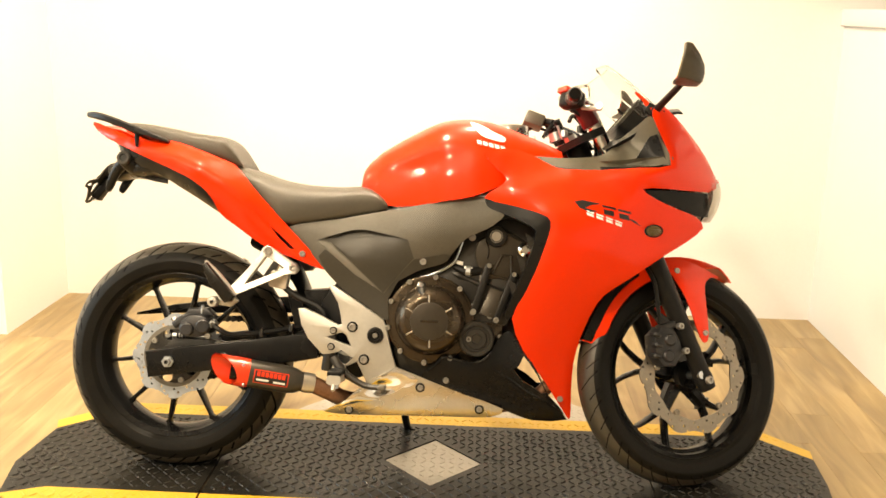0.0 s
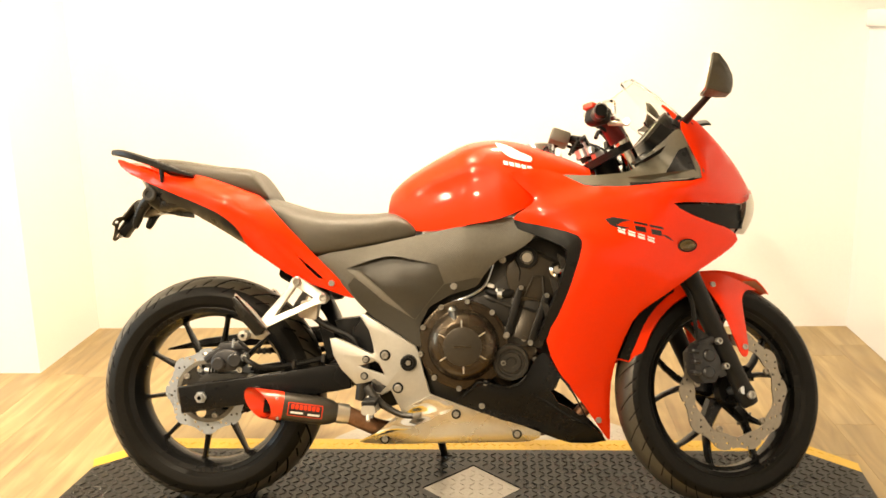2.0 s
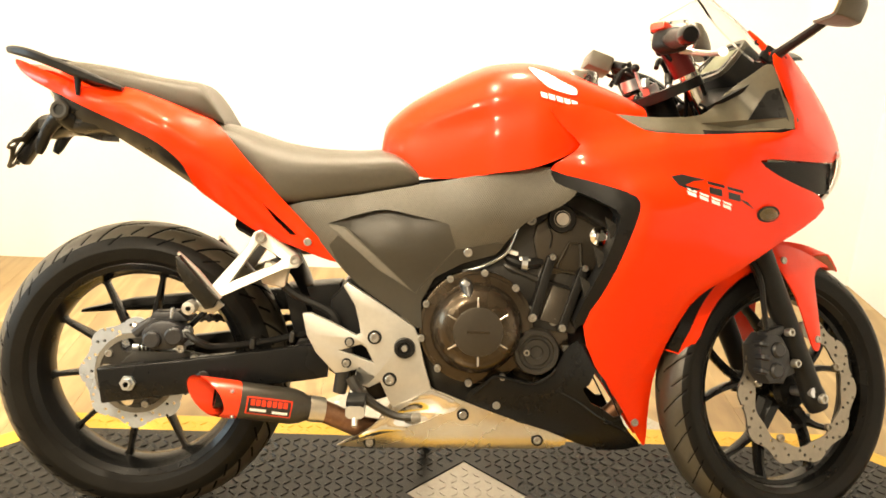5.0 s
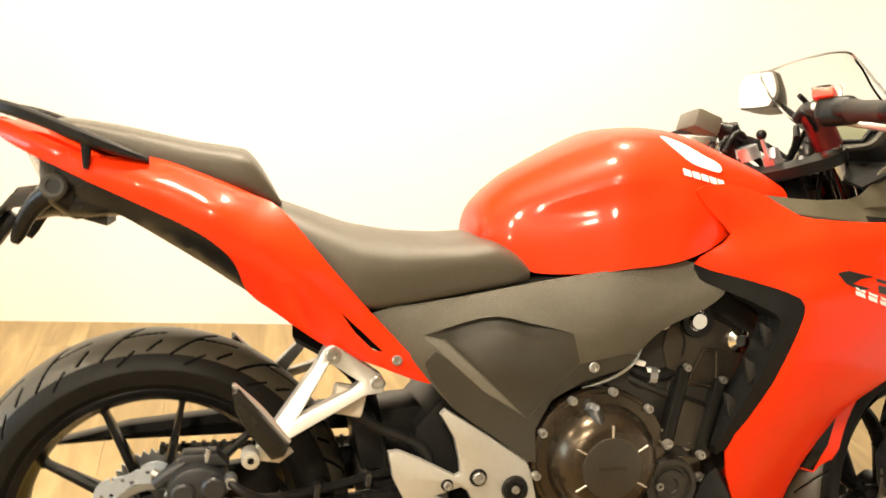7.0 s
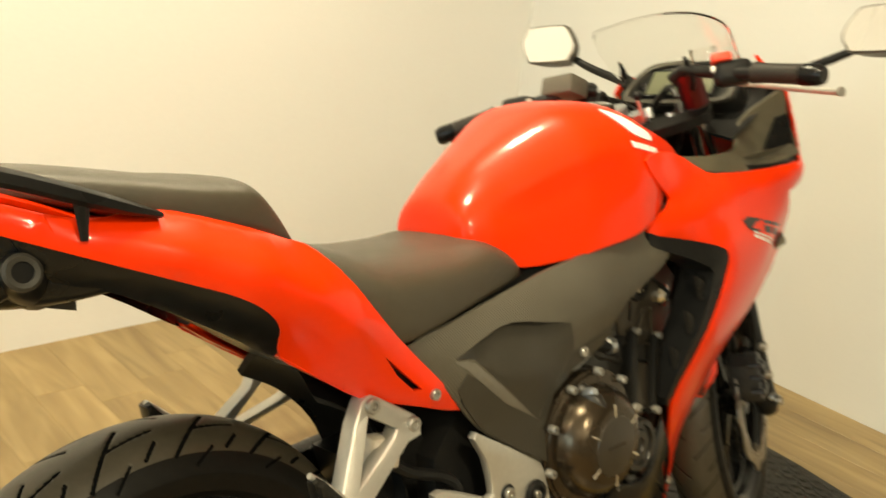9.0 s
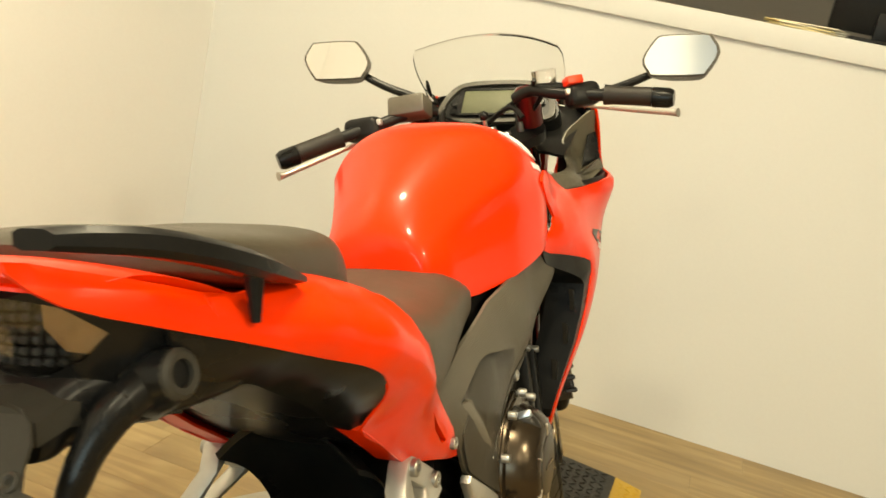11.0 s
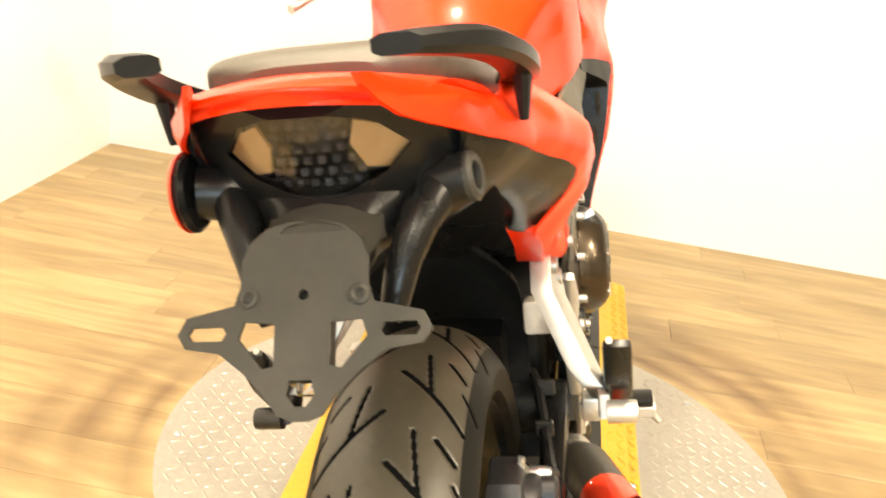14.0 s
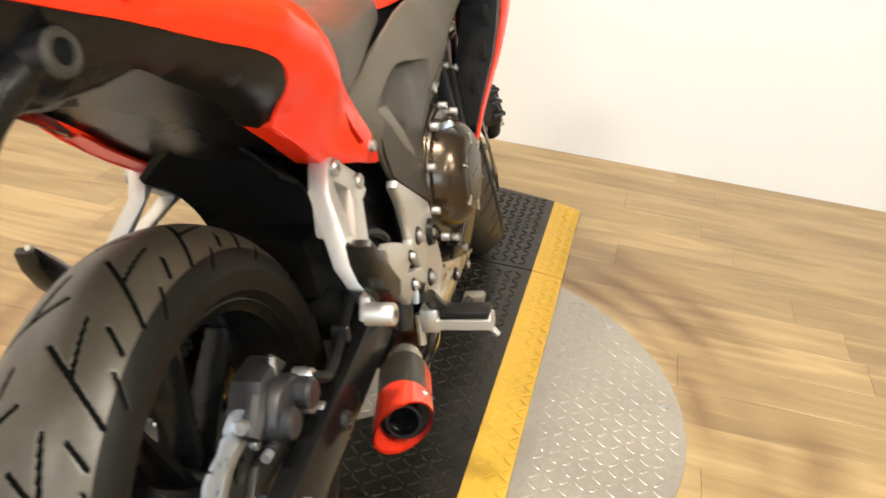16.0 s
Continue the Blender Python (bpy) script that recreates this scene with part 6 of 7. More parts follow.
for sy in (-1, 1):
    bar = part("handlebar", bar_place(tube([(0.345, sy * 0.075, 1.02), (0.325, sy * 0.11, 1.03), (0.28, sy * 0.16, 1.015), (0.226, sy * 0.318, 0.982)], 0.011, 12)), BLACKPL, bike, "black clip-on handlebar")
    # right riser carries the tank's reflection as a maroon colour
    part("bar_riser", bar_place(tube([(0.385, sy * 0.102, 0.97), (0.35, sy * 0.1, 1.03)], 0.024, 14, 1)), TANKREFLECT if sy < 0 else BLACKPL, bar)
    part("grip", bar_place(tube([(0.259, sy * 0.226, 1.002), (0.254, sy * 0.245, 0.998), (0.233, sy * 0.306, 0.985)], [0.019, 0.017, 0.0175], 18, 1)), GRIPRUB, bar, "black ribbed rubber grip")
    part("bar_end", bar_place(tube([(0.232, sy * 0.308, 0.984), (0.222, sy * 0.334, 0.9786), (0.219, sy * 0.342, 0.977)], [0.0185, 0.018, 0.014], 16, 1)), BLACKGL, bar, "black bar end weight")
    sw = part("switch_housing", bar_place(box((0.277, sy * 0.190, 1.008), (0.042, 0.06, 0.044), (0, 12, sy * -18), 0.014, 3)), BLACKPL, bar, "black switch housing")
    part("switch_button", bar_place(box((0.262, sy * 0.17, 1.018), (0.01, 0.02, 0.012), (0, 12, sy * -18), 0.003)), ALU, sw)
    if sy < 0:
        part("kill_switch", bar_place(box((0.268, sy * 0.176, 1.036), (0.028, 0.03, 0.016), (0, 12, sy * -18), 0.004)), TIPRED, sw, "red engine stop switch")
        part("brake_reservoir", bar_place(tube([(0.34, -0.135, 1.03), (0.337, -0.135, 1.065)], [0.02, 0.022], 16, 1)), LENS, sw, "translucent brake fluid reservoir")
        part("master_cylinder", bar_place(tube([(0.33, -0.12, 1.03), (0.30, -0.185, 1.02)], 0.013, 10, 1)), BLACKPL, sw)
    else:
        part("hazard_box", bar_place(box((0.302, 0.116, 1.034), (0.055, 0.062, 0.038), (0, 20, -15), 0.006)), SWITCHGREY, sw, "grey switch box with an orange button")
        part("hazard_button", bar_place(box((0.290, 0.113, 1.0535), (0.018, 0.018, 0.006), (0, 20, -15), 0.002)), TIPRED, sw)
    part("lever", bar_place(tube([(0.322, sy * 0.165, 1.0), (0.336, sy * 0.2, 0.988), (0.312, sy * 0.28, 0.966), (0.282, sy * 0.345, 0.95), (0.274, sy * 0.358, 0.948)], [0.007, 0.006, 0.0055, 0.006, 0.009], 10)), ALU, bar, "bare aluminium hand lever")
for k, (y0, z0, y1, z1) in enumerate(((0.1, 1.03, -0.04, 0.95), (0.13, 1.02, 0.02, 0.94), (-0.12, 1.03, 0.03, 0.95), (-0.13, 1.0, -0.05, 0.9))):
    part("control_cable", front(tube([(0.31, y0, z0), (0.355, y0 * 0.9, z0 - 0.022), (0.41, (y0 + y1) / 2, z0 - 0.055), (0.44, y1, z1 - 0.04)], 0.0045, 8)), BLACKPL, bike, "black control cable")
for k, (hx3, hy3, hz3, r3) in enumerate(((0.353, -0.03, 0.957, 0.009), (0.348, 0.035, 0.957, 0.010), (0.394, -0.06, 0.942, 0.008), (0.391, 0.06, 0.942, 0.008), (0.42, 0.02, 0.942, 0.011), (0.373, -0.085, 0.957, 0.008))):
    part("yoke_bolt", front(moved(bolt((0, 0, 0), r3, 0.012), pose(hx3, hy3, hz3 - 0.012, -90, 0, 0) @ pose(0, 0, 0, 0, 0, 0))), STEEL if k % 2 == 0 else ENGBLACK, bike, "small metal yoke fitting")
part("steering_nut", front(tube([(0.392, 0, 0.93), (0.382, 0, 0.952)], [0.02, 0.018], 6, 1)), STEEL, bike, "bright hexagonal steering nut")
for k, (ya, yb) in enumerate(((-0.09, 0.03), (0.09, -0.02), (0.07, 0.05))):
    part("wiring_loop", front(tube([(0.34, ya, 0.965), (0.362, ya * 0.8, 0.988 + 0.006 * k), (0.41, (ya + yb) / 2, 0.965), (0.44, yb, 0.915)], 0.0055, 8)), BLACKPL, bike, "black wiring loop")
part("ignition_lock", front(tube([(0.36, 0.03, 0.945), (0.351, 0.03, 0.967)], [0.022, 0.02], 16, 1)), STEEL, bike, "metal ignition lock")
part("lock_key_stem", front(tube([(0.352, -0.02, 0.935), (0.337, -0.018, 0.975)], [0.004, 0.004], 8, 1)), STEEL, bike, "small bright stem")
part("stem_ball", front(lathe([(0.0001, -0.0095), (0.0055, -0.0078), (0.0085, -0.0045), (0.0095, 0.0), (0.0085, 0.0045), (0.0055, 0.0078), (0.0001, 0.0095)], (0.336, -0.018, 0.981), 16)), BLACKGL, bike, "small dark ball knob")

# ---- foot controls
BRACKET = [(-0.352, 0.457), (-0.335, 0.459), (-0.30, 0.445), (-0.243, 0.417), (-0.235, 0.42), (-0.238, 0.441), (-0.248, 0.478), (-0.272, 0.516), (-0.264, 0.524), (-0.195, 0.482), (-0.126, 0.437), (-0.118, 0.42), (-0.106, 0.372), (-0.088, 0.310), (-0.165, 0.269), (-0.192, 0.322), (-0.215, 0.310), (-0.247, 0.320), (-0.240, 0.347), (-0.262, 0.341), (-0.284, 0.338), (-0.323, 0.378), (-0.343, 0.415)]
HOLEB = [(-0.273, 0.385), (-0.233, 0.398), (-0.223, 0.392), (-0.208, 0.363)]
HOLEC = [(-0.236, 0.338), (-0.210, 0.331), (-0.221, 0.320), (-0.235, 0.323)]
footb = part("footrest_bracket", plate(BRACKET, -0.155, -0.138, [HOLEB, HOLEC], 0.004), ALU, bike, "cast aluminium footrest bracket")
part("footrest_bracket_left", plate(BRACKET, 0.148, 0.165, [HOLEB, HOLEC], 0.004), ALU, bike, "cast aluminium footrest bracket")
for bx, bz, r in ((-0.206, 0.414, 0.010), (-0.256, 0.403, 0.007), (-0.261, 0.360, 0.007), (-0.173, 0.329, 0.010)):
    part("bolt_boss", lathe([(0.0001, -0.002), (r * 1.35, -0.002), (r * 1.5, 0.002)], (bx, -0.1555, bz), 24), BLACKPL, footb)
    part("bracket_bolt", bolt((bx, -0.158, bz), r, 0.006), BOLT, footb)
part("pivot_ring", lathe([(0.0001, -0.003), (0.012, -0.003), (0.014, -0.008), (0.020, -0.007), (0.022, 0.0), (0.022, 0.004)], (-0.145, -0.156, 0.394), 28), BLACKPL, footb, "black pivot cap")
part("pivot_dot", bolt((-0.145, -0.160, 0.394), 0.0065, 0.004), BOLT, footb)
peg = part("footrest", loft([[(-0.236 + a * 0.018, y, 0.287 + b * 0.012) for a, b in ((-1, -0.6), (-0.6, -1), (0.6, -1), (1, -0.6), (1, 0.6), (0.6, 1), (-0.6, 1), (-1, 0.6))] for y in (-0.175, -0.19, -0.255, -0.262)]), ALU, bike, "aluminium rider footrest with rubber top")
part("footrest_rubber", box((-0.236, -0.222, 0.303), (0.036, 0.075, 0.012), (0, 0, 0), 0.003), BLACKPL, peg)
part("feeler", tube([(-0.236, -0.255, 0.278), (-0.236, -0.268, 0.262)], [0.006, 0.005], 8, 1), ALU, peg)
part("peg_clevis", box((-0.236, -0.168, 0.292), (0.034, 0.03, 0.04), (0, 0, 0), 0.005), ALU, peg)
part("brake_pedal", tube([(-0.25, -0.172, 0.335), (-0.232, -0.18, 0.308), (-0.20, -0.188, 0.284), (-0.16, -0.195, 0.266), (-0.125, -0.20, 0.264)], [0.012, 0.012, 0.009, 0.008, 0.008], 10), ENGBLACK, bike, "dark steel rear brake pedal")
part("pedal_tip", box((-0.118, -0.208, 0.266), (0.02, 0.034, 0.012), (0, -4, 0), 0.003), SATIN, bike, "ribbed pedal tip")
part("rear_master_cylinder", tube([(-0.275, -0.135, 0.295), (-0.265, -0.137, 0.355), (-0.26, -0.137, 0.40)], [0.014, 0.016, 0.012], 12), ENGBLACK, bike, "dark rear master cylinder")
part("heel_spring", tube([(-0.245, -0.15, 0.25), (-0.24, -0.15, 0.30)], 0.007, 8, 1), STEEL, bike, "bright return spring")
for sy in (-1, 1):
    HANG = [(-0.455, 0.615), (-0.441, 0.622), (-0.428, 0.615), (-0.365, 0.575), (-0.356, 0.56), (-0.365, 0.548), (-0.39, 0.545), (-0.505, 0.492), (-0.527, 0.482), (-0.538, 0.49), (-0.528, 0.512), (-0.47, 0.585)]
    HH = [(-0.445, 0.592), (-0.398, 0.563), (-0.412, 0.553), (-0.492, 0.518)]
    out_y = lambda z: 0.119 + max(0.0, 0.562 - z) * 0.8
    hang_bm = slab([HANG, HH], lambda x, z: (x, sy * (out_y(z) + 0.016), z), lambda x, z: (x, sy * (out_y(z) - 0.01), z))
    bmesh.ops.bevel(hang_bm, geom=[e for e in hang_bm.edges if e.is_manifold and e.calc_face_angle() > 0.9], offset=0.003, segments=2, affect="EDGES", profile=0.5)
    hg = part("pillion_hanger", hang_bm, ALU, bike, "cast aluminium pillion footrest hanger")
    for bx, bz in ((-0.441, 0.607), (-0.371, 0.563)):
        part("hanger_bolt", bolt((bx, sy * (out_y(bz) + 0.017), bz), 0.011, 0.007, sy), BOLT, hg)
    block = [(-0.590, 0.572), (-0.582, 0.577), (-0.508, 0.494), (-0.515, 0.478), (-0.532, 0.474), (-0.570, 0.518), (-0.586, 0.548)]
    pp = part("pillion_footrest", plate([(x, z - 0.004) for x, z in block], sy * 0.192, sy * 0.224, bevel=0.005), RUBBERMAT, bike, "folded pillion footrest with black rubber")
    part("peg_edge", tube([(-0.589, sy * 0.200, 0.576), (-0.55, sy * 0.198, 0.539), (-0.508, sy * 0.195, 0.488)], [0.004, 0.0055, 0.0055], 8), ALU, pp, "bare metal footrest edge")
    part("peg_joint", lathe([(0.005, sy * 0.03), (0.0125, sy * 0.029), (0.0135, sy * 0.025), (0.0135, -sy * 0.005), (0.0001, -sy * 0.005)], (-0.562, sy * 0.199, 0.472), 20), ALU if sy < 0 else ENGBLACK, pp, "round metal hinge boss")
    part("joint_arm", plate([(-0.565, 0.464), (-0.552, 0.488), (-0.515, 0.490), (-0.50, 0.474), (-0.52, 0.458)], sy * 0.184, sy * 0.198, bevel=0.003), ALU if sy < 0 else ENGBLACK, pp)
part("fluid_reservoir", box((-0.412, -0.112, 0.53), (0.05, 0.036, 0.045), (0, 10, 0), 0.006), material("reservoir_white", (0.5, 0.45, 0.38), 0.4), bike, "translucent white brake fluid reservoir")
part("reservoir_hose", tube([(-0.42, -0.115, 0.53), (-0.37, -0.12, 0.49), (-0.31, -0.125, 0.465), (-0.285, -0.13, 0.44), (-0.29, -0.13, 0.40)], 0.009, 8), BLACKPL, bike, "black rubber hose")

# ---- exhaust and belly
E0, E1 = Vector((-0.537, -0.206, 0.298)), Vector((-0.33, -0.146, 0.262))
ed = (E1 - E0).normalized()


def along(profile, n=36, slant=0.0):
    """Rings about the silencer's axis: (distance, radius); slant tips the end rings so that they open up and outwards."""
    s = ed.cross(Vector((0, 0, 1))).normalized()
    u = s.cross(ed)
    return loft([[E0 + ed * (d + (slant * (0.55 * math.sin(a) - 1.0 * math.cos(a)) if k in (0, len(profile) - 1) else 0)) + (s * math.cos(a) + u * math.sin(a)) * r for a in (2 * math.pi * j / n for j in range(n))] for k, (d, r) in enumerate(profile)], caps=False)


silencer = part("silencer", along([(0.066, 0.036), (0.178, 0.036), (0.196, 0.032), (0.21, 0.025), (0.222, 0.022), (0.066, 0.02)]), MUFFLER, bike, "short black silencer with a red slash-cut tip")
part("silencer_tip", along([(0.006, 0.0375), (0.048, 0.038), (0.07, 0.0372), (0.07, 0.032), (0.054, 0.033), (0.0065, 0.0345)], 36, -0.031), TIPRED, silencer, "red slash-cut exhaust tip")
part("inner_pipe", along([(0.024, 0.019), (0.024, 0.023), (0.09, 0.023), (0.09, 0.0)]), BLACKGL, silencer)
part("baffle", along([(0.046, 0.0335), (0.044, 0.022), (0.065, 0.001)]), BLACKGL, silencer)
for k in range(4):
    a = radians(90 * k + 40)
    part("tip_rivet", lathe([(0.0001, -0.004), (0.003, -0.003), (0.0045, 0.0), (0.0045, 0.004)], tuple(E0 + ed * 0.064 + Vector((0, -0.035 * math.cos(a) - 0.005, 0.036 * math.sin(a)))), 10), STEEL, silencer)
s0 = ed.cross(Vector((0, 0, 1))).normalized()
u0 = s0.cross(ed)


def wrap(d0, d1, a0, a1, r, mat, name, parent):
    """A decal patch on the silencer's flank."""
    sgn = -1 if s0.y > 0 else 1
    rings = []
    for i in range(6):
        d = d0 + (d1 - d0) * i / 5
        row = [E0 + ed * d + (s0 * sgn * math.cos(radians(a)) + u0 * math.sin(radians(a))) * r for a in np.linspace(a0, a1, 8)]
        row2 = [E0 + ed * d + (s0 * sgn * math.cos(radians(a)) + u0 * math.sin(radians(a))) * (r - 0.0006) for a in np.linspace(a1, a0, 8)]
        rings.append(row + row2)
    part(name, loft(rings), mat, parent)


wrap(0.082, 0.172, -28, 28, 0.0365, TIPRED, "label_border", silencer)
wrap(0.0845, 0.1695, -24, 24, 0.0369, DECALBLACK, "label_field", silencer)
for k in range(7):
    wrap(0.090 + 0.0108 * k, 0.098 + 0.0108 * k, 2, 20, 0.0373, TIPRED, "label_bar", silencer)
wrap(0.09, 0.122, -16, -8, 0.0373, WHITE, "label_line", silencer)
wrap(0.134, 0.165, -18, -10, 0.0373, WHITE, "label_line", silencer)
part("pipe_clamp", along([(0.212, 0.026), (0.224, 0.027), (0.244, 0.026), (0.244, 0.022), (0.212, 0.022)]), BRUSHED, silencer, "stainless pipe clamp")
part("link_pipe", tube([tuple(E0 + ed * 0.235), (-0.27, -0.128, 0.238), (-0.22, -0.11, 0.215), (-0.12, -0.09, 0.2)], 0.0225, 18), RUST, bike, "heat-tinted exhaust link pipe")
part("header_pipe", tube([(0.29, -0.05, 0.60), (0.36, -0.05, 0.50), (0.34, -0.05, 0.30), (0.24, -0.04, 0.21), (0.0, -0.04, 0.195)], 0.019, 14), RUST, bike, "heat-tinted header pipe")
BELLY = [(-0.276, 0.187), (-0.235, 0.209), (-0.20, 0.238), (-0.165, 0.270), (-0.125, 0.293), (-0.09, 0.311), (-0.078, 0.308), (-0.021, 0.288), (0.092, 0.247), (0.197, 0.210), (0.165, 0.184), (0.063, 0.181), (-0.087, 0.178), (-0.208, 0.176)]
bellyw = plate_spline([(-0.278, 0.185, 0.150), (-0.2, 0.225, 0.158), (-0.09, 0.31, 0.155), (0.197, 0.21, 0.14), (0.165, 0.184, 0.122), (-0.03, 0.178, 0.122), (-0.24, 0.176, 0.125), (-0.02, 0.245, 0.15)])
SCOOPHOLE = [(-0.20, 0.217), (-0.175, 0.223), (-0.131, 0.228), (-0.09, 0.243), (-0.063, 0.262), (-0.045, 0.280), (-0.078, 0.298), (-0.09, 0.301), (-0.125, 0.283), (-0.165, 0.258), (-0.19, 0.235)]
belly = part("belly_shield", skin(BELLY, bellyw, -1, 0.004, 0.02, smooth=2, holes=[SCOOPHOLE]), BRUSHED, bike, "brushed aluminium exhaust shield")
SCOOP = [(-0.276, 0.190), (-0.235, 0.200), (-0.175, 0.217), (-0.131, 0.222), (-0.086, 0.238), (-0.057, 0.257), (-0.028, 0.282), (-0.078, 0.306), (-0.09, 0.309), (-0.125, 0.291), (-0.165, 0.268), (-0.20, 0.236), (-0.235, 0.208)]
part("shield_scoop", skin(SCOOP, lambda x, z: bellyw(x, z) + 0.003 - 0.02 * math.exp(-((x + 0.125) / 0.05) ** 2 - ((z - 0.255) / 0.024) ** 2), -1, 0.004, 0.008, 0.002, 2, roll=0.003), POLISHED, belly, "polished hollow at the back of the shield")
for bx, bz in ((-0.21, 0.192), (-0.022, 0.261), (0.135, 0.206)):
    part("shield_bolt", bolt((bx, -(bellyw(bx, bz) + 0.002), bz), 0.0125, 0.003), BLACKPL, belly)
    part("shield_screw", bolt((bx, -(bellyw(bx, bz) + 0.004), bz), 0.008, 0.005), BOLT, belly)
LOWER = [(-0.021, 0.290), (0.022, 0.332), (0.037, 0.346), (0.059, 0.344), (0.111, 0.334), (0.14, 0.343), (0.162, 0.364), (0.178, 0.397), (0.205, 0.42), (0.24, 0.385), (0.285, 0.31), (0.335, 0.215), (0.375, 0.172), (0.276, 0.174), (0.197, 0.207), (0.092, 0.244)]
LOWHOLE = [(0.222, 0.318), (0.236, 0.326), (0.247, 0.352), (0.262, 0.335), (0.287, 0.298), (0.312, 0.251), (0.300, 0.249), (0.27, 0.272), (0.245, 0.285)]
lowerw = plate_spline([(-0.03, 0.284, 0.155), (0.16, 0.33, 0.165), (0.22, 0.39, 0.152), (0.38, 0.172, 0.046), (0.21, 0.184, 0.116), (0.15, 0.26, 0.15), (0.3, 0.25, 0.102)])
for sy in (-1, 1):
    lo = part("belly_panel", skin(LOWER, lowerw, sy, 0.005, 0.022, smooth=2, holes=[LOWHOLE]), BLACKGL, bike, "glossy black belly panel")
    part("panel_ridge", tube([(x, sy * (lowerw(x, z) + 0.0), z) for x, z in ((0.164, 0.32), (0.217, 0.288), (0.256, 0.258), (0.30, 0.232), (0.335, 0.21))], [0.001, 0.004, 0.004, 0.004, 0.002], 8), BLACKGL, lo)
    part("panel_lip_edge", tube([(x, sy * (lowerw(x, z) + 0.001), z) for x, z in ((-0.005, 0.305), (0.022, 0.331), (0.037, 0.345), (0.059, 0.343), (0.111, 0.333), (0.14, 0.342), (0.162, 0.363))], 0.003, 8), BLACKGL, lo)
    part("panel_bolt", bolt((0.045, sy * (lowerw(0.045, 0.283) + 0.001), 0.283), 0.008, 0.005, sy), BOLT, lo)
part("exhaust_box", plate([(-0.15, 0.25), (0.1, 0.24), (0.2, 0.2), (0.15, 0.178), (-0.2, 0.178)], -0.10, 0.10, bevel=0.01), BLACKPL, bike, "dark catalyst box under the engine")
stand = part("side_stand", tube([(-0.10, 0.12, 0.27), (-0.09, 0.19, 0.15), (-0.08, 0.262, 0.07)], [0.013, 0.012, 0.011], 10), BLACKPL, bike, "black steel side stand")
part("stand_foot", box((-0.08, 0.272, 0.063), (0.05, 0.04, 0.008), (-12.5, 0, 0), 0.003), BLACKPL, stand)

# tank emblem: a plain white swept shape, and bars in place of letters
for sy in (-1, 1):
    def emblem(loop, name):
        def ontank(u, v, lift):
            return (u, sy * (tank_y(u, v) + lift), v + lift * 0.6)
        part(name, slab([loop], lambda u, v: ontank(u, v, 0.0022), lambda u, v: ontank(u, v, 0.0005), 0.01), WHITE, tank)
    emblem([tuple(p) for p in spline([(0.085, 0.966), (0.12, 0.955), (0.15, 0.938), (0.178, 0.925), (0.176, 0.912), (0.145, 0.917), (0.115, 0.93)], 3, True)], "emblem")
    for k in range(5):
        emblem([(0.105 + 0.0155 * k, 0.915 - 0.0035 * k), (0.117 + 0.0155 * k, 0.912 - 0.0035 * k), (0.119 + 0.0155 * k, 0.902 - 0.0035 * k), (0.107 + 0.0155 * k, 0.905 - 0.0035 * k)], "emblem_bar")

# the subframe rises towards the tail
for ob in bike.children_recursive:
    if ob.type == "MESH" and ob.name.split(".")[0] not in ("tyre", "rear_wheel"):
        for v in ob.data.vertices:
            if v.co.x < -0.40 and v.co.z > 0.64:
                v.co.z += 0.036 * (-0.40 - v.co.x) * min(1.0, (v.co.z - 0.64) / 0.05)

# ---------------------------------------------------------------- things on the partition, ceiling lamps
def monitor():
    m = thing("monitor", box((1.645, -0.566, 1.46), (0.03, 0.30, 0.26), (0, -6, 3), 0.006), BLACKPL, "back of a black flat monitor on the partition", "monitor")
    part("stand_base", box((1.63, -0.566, 1.310), (0.11, 0.18, 0.012), (0, 0, 3), 0.004), BLACKPL, m)
    part("stand_neck", box((1.632, -0.566, 1.35), (0.02, 0.05, 0.09), (0, 0, 3), 0.004), BLACKPL, m)


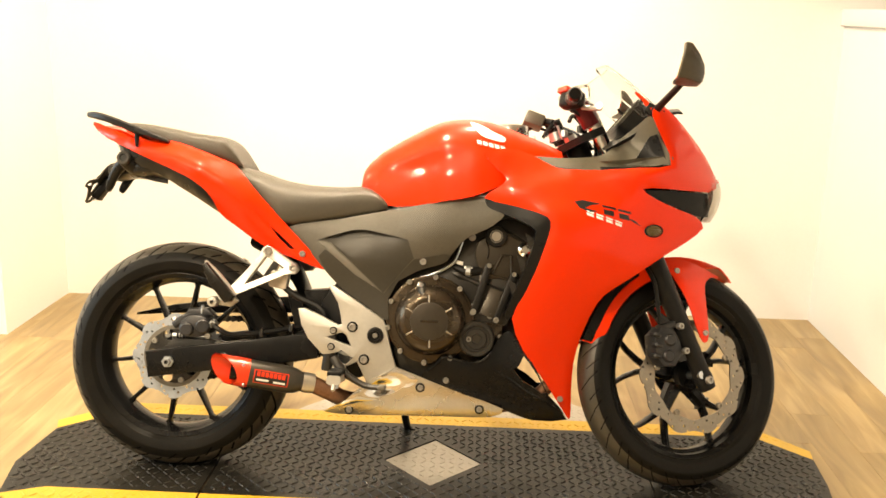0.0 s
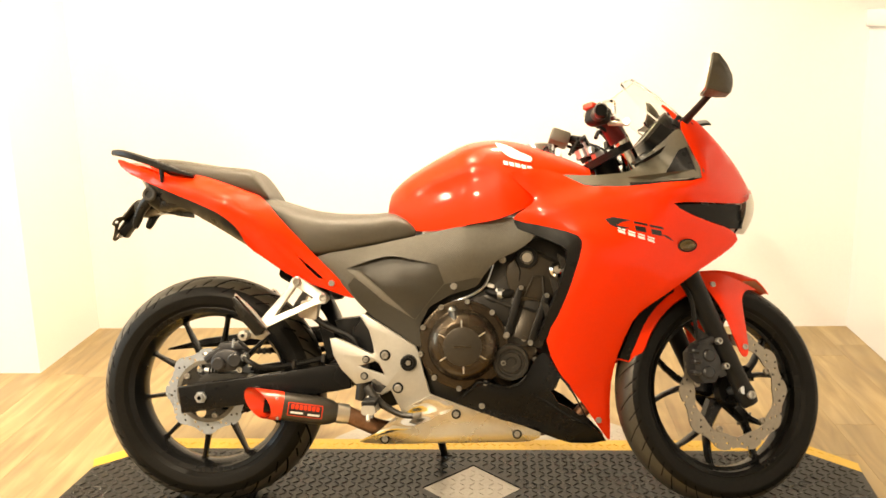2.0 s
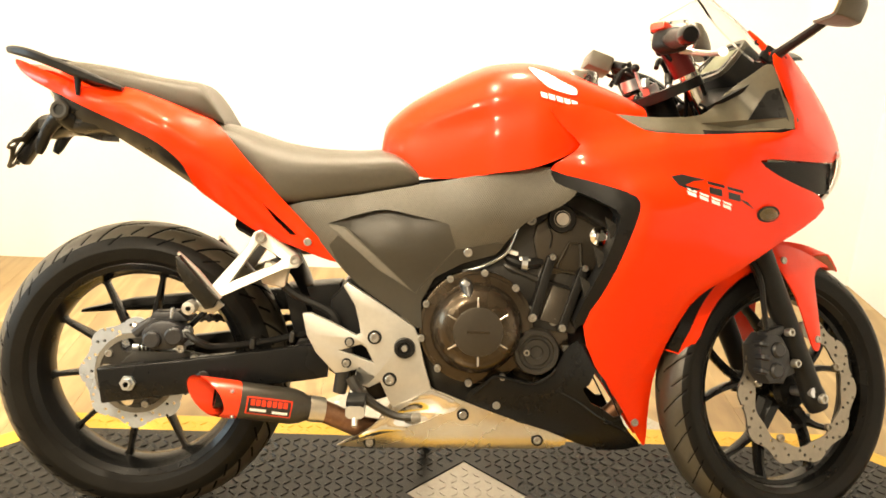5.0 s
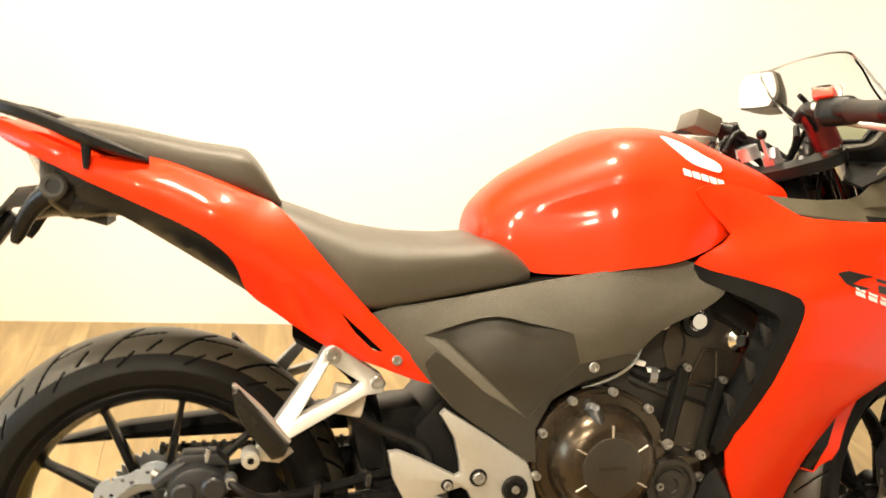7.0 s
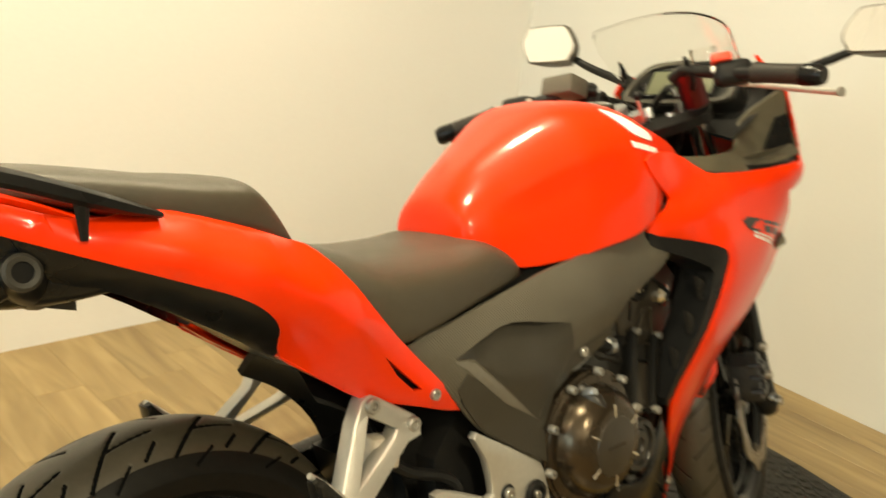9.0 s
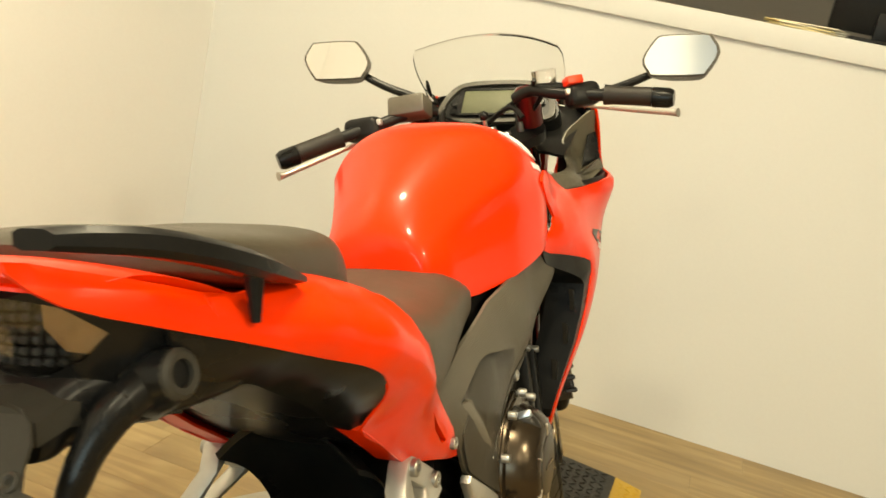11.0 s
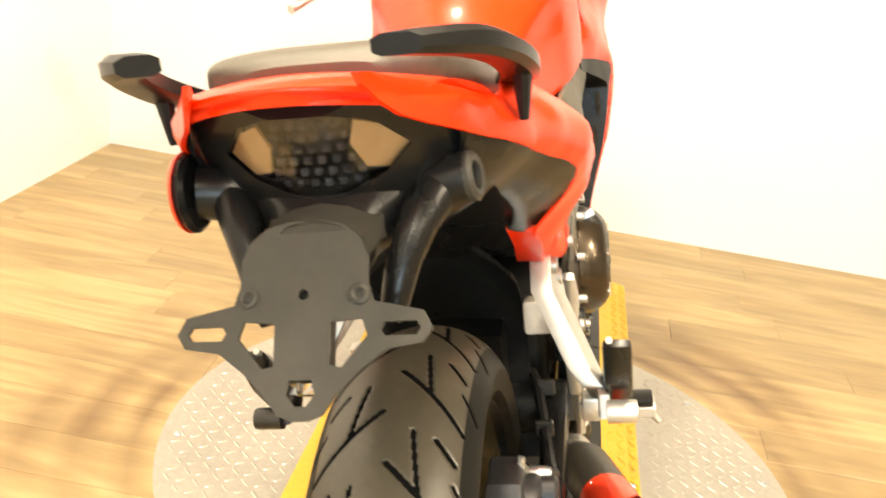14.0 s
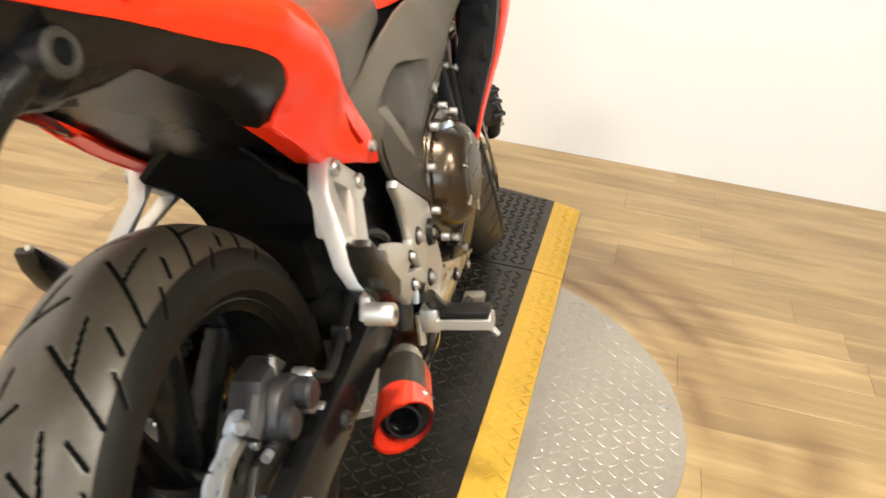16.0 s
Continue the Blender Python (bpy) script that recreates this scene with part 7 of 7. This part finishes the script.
def carton():
    c = thing("carton", box((1.665, -0.815, 1.379), (0.14, 0.13, 0.15), (0, 0, 8), 0.003), material("kraft_card", (0.36, 0.2, 0.09), 0.8), "brown cardboard carton on the partition", "carton")
    part("tape", box((1.665, -0.815, 1.4545), (0.142, 0.03, 0.002), (0, 0, 8)), material("parcel_tape", (0.45, 0.3, 0.15), 0.4), c)


def paper_stack():
    p = tagged(new("paper_stack"), "loose pile of yellow and cream papers on the partition", "papers")
    for k in range(7):
        part("sheet", box((1.645 + rng0.uniform(-0.01, 0.01), -0.36 + rng0.uniform(-0.03, 0.03), 1.3055 + 0.003 * k), (0.13, 0.19, 0.0026), (0, 0, rng0.uniform(-20, 20))), material("paper", (0.75, 0.62, 0.3) if k % 2 else (0.78, 0.74, 0.62), 0.7), p)


rng0 = random.Random(2)
monitor()
carton()
paper_stack()
thing("tape_roll", moved(lathe([(0.018, -0.012), (0.03, -0.012), (0.031, -0.01), (0.031, 0.01), (0.03, 0.012), (0.018, 0.012)], (0, 0, 0), 24, True), pose(1.60, -0.715, 1.3355, 0, 0, 80)), BLACKPL, "black roll of tape standing on the partition", "tape")

for lx, ly, _ in LAMPS:
    lampring = lathe([(0.085, 0.0), (0.105, 0.0), (0.11, 0.006), (0.11, 0.02), (0.085, 0.02)], (0, 0, 0), 28, True)
    ob = thing("ceiling_lamp", moved(lampring, pose(lx, ly, CEIL - 0.0205, 90)), WHITE, "round white recessed ceiling lamp", "lamp", "ceiling lamps")

# ---------------------------------------------------------------- floor boards
BW, BL = 0.128, 0.92
bm = box((0, 0, -0.005), (BW - 0.0005, BL - 0.0005, 0.01), (0, 0, 0), 0.0004, 1)
board_mesh = bpy.data.meshes.new("board")
bm.to_mesh(board_mesh)
bm.free()
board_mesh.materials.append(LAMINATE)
rng = random.Random(4)
for i in range(int(6.9 / BW)):
    x = 1.548 - BW / 2 - i * BW
    off = rng.random() * BL
    y = 1.546 + off
    while y > -4.8:
        if y - BL / 2 < 1.52 and y + BL / 2 > -2.2 and x > -3.4:
            o = new("board", board_mesh)
            o.parent = floor
            o.location = (x, y, 0)
        y -= BL
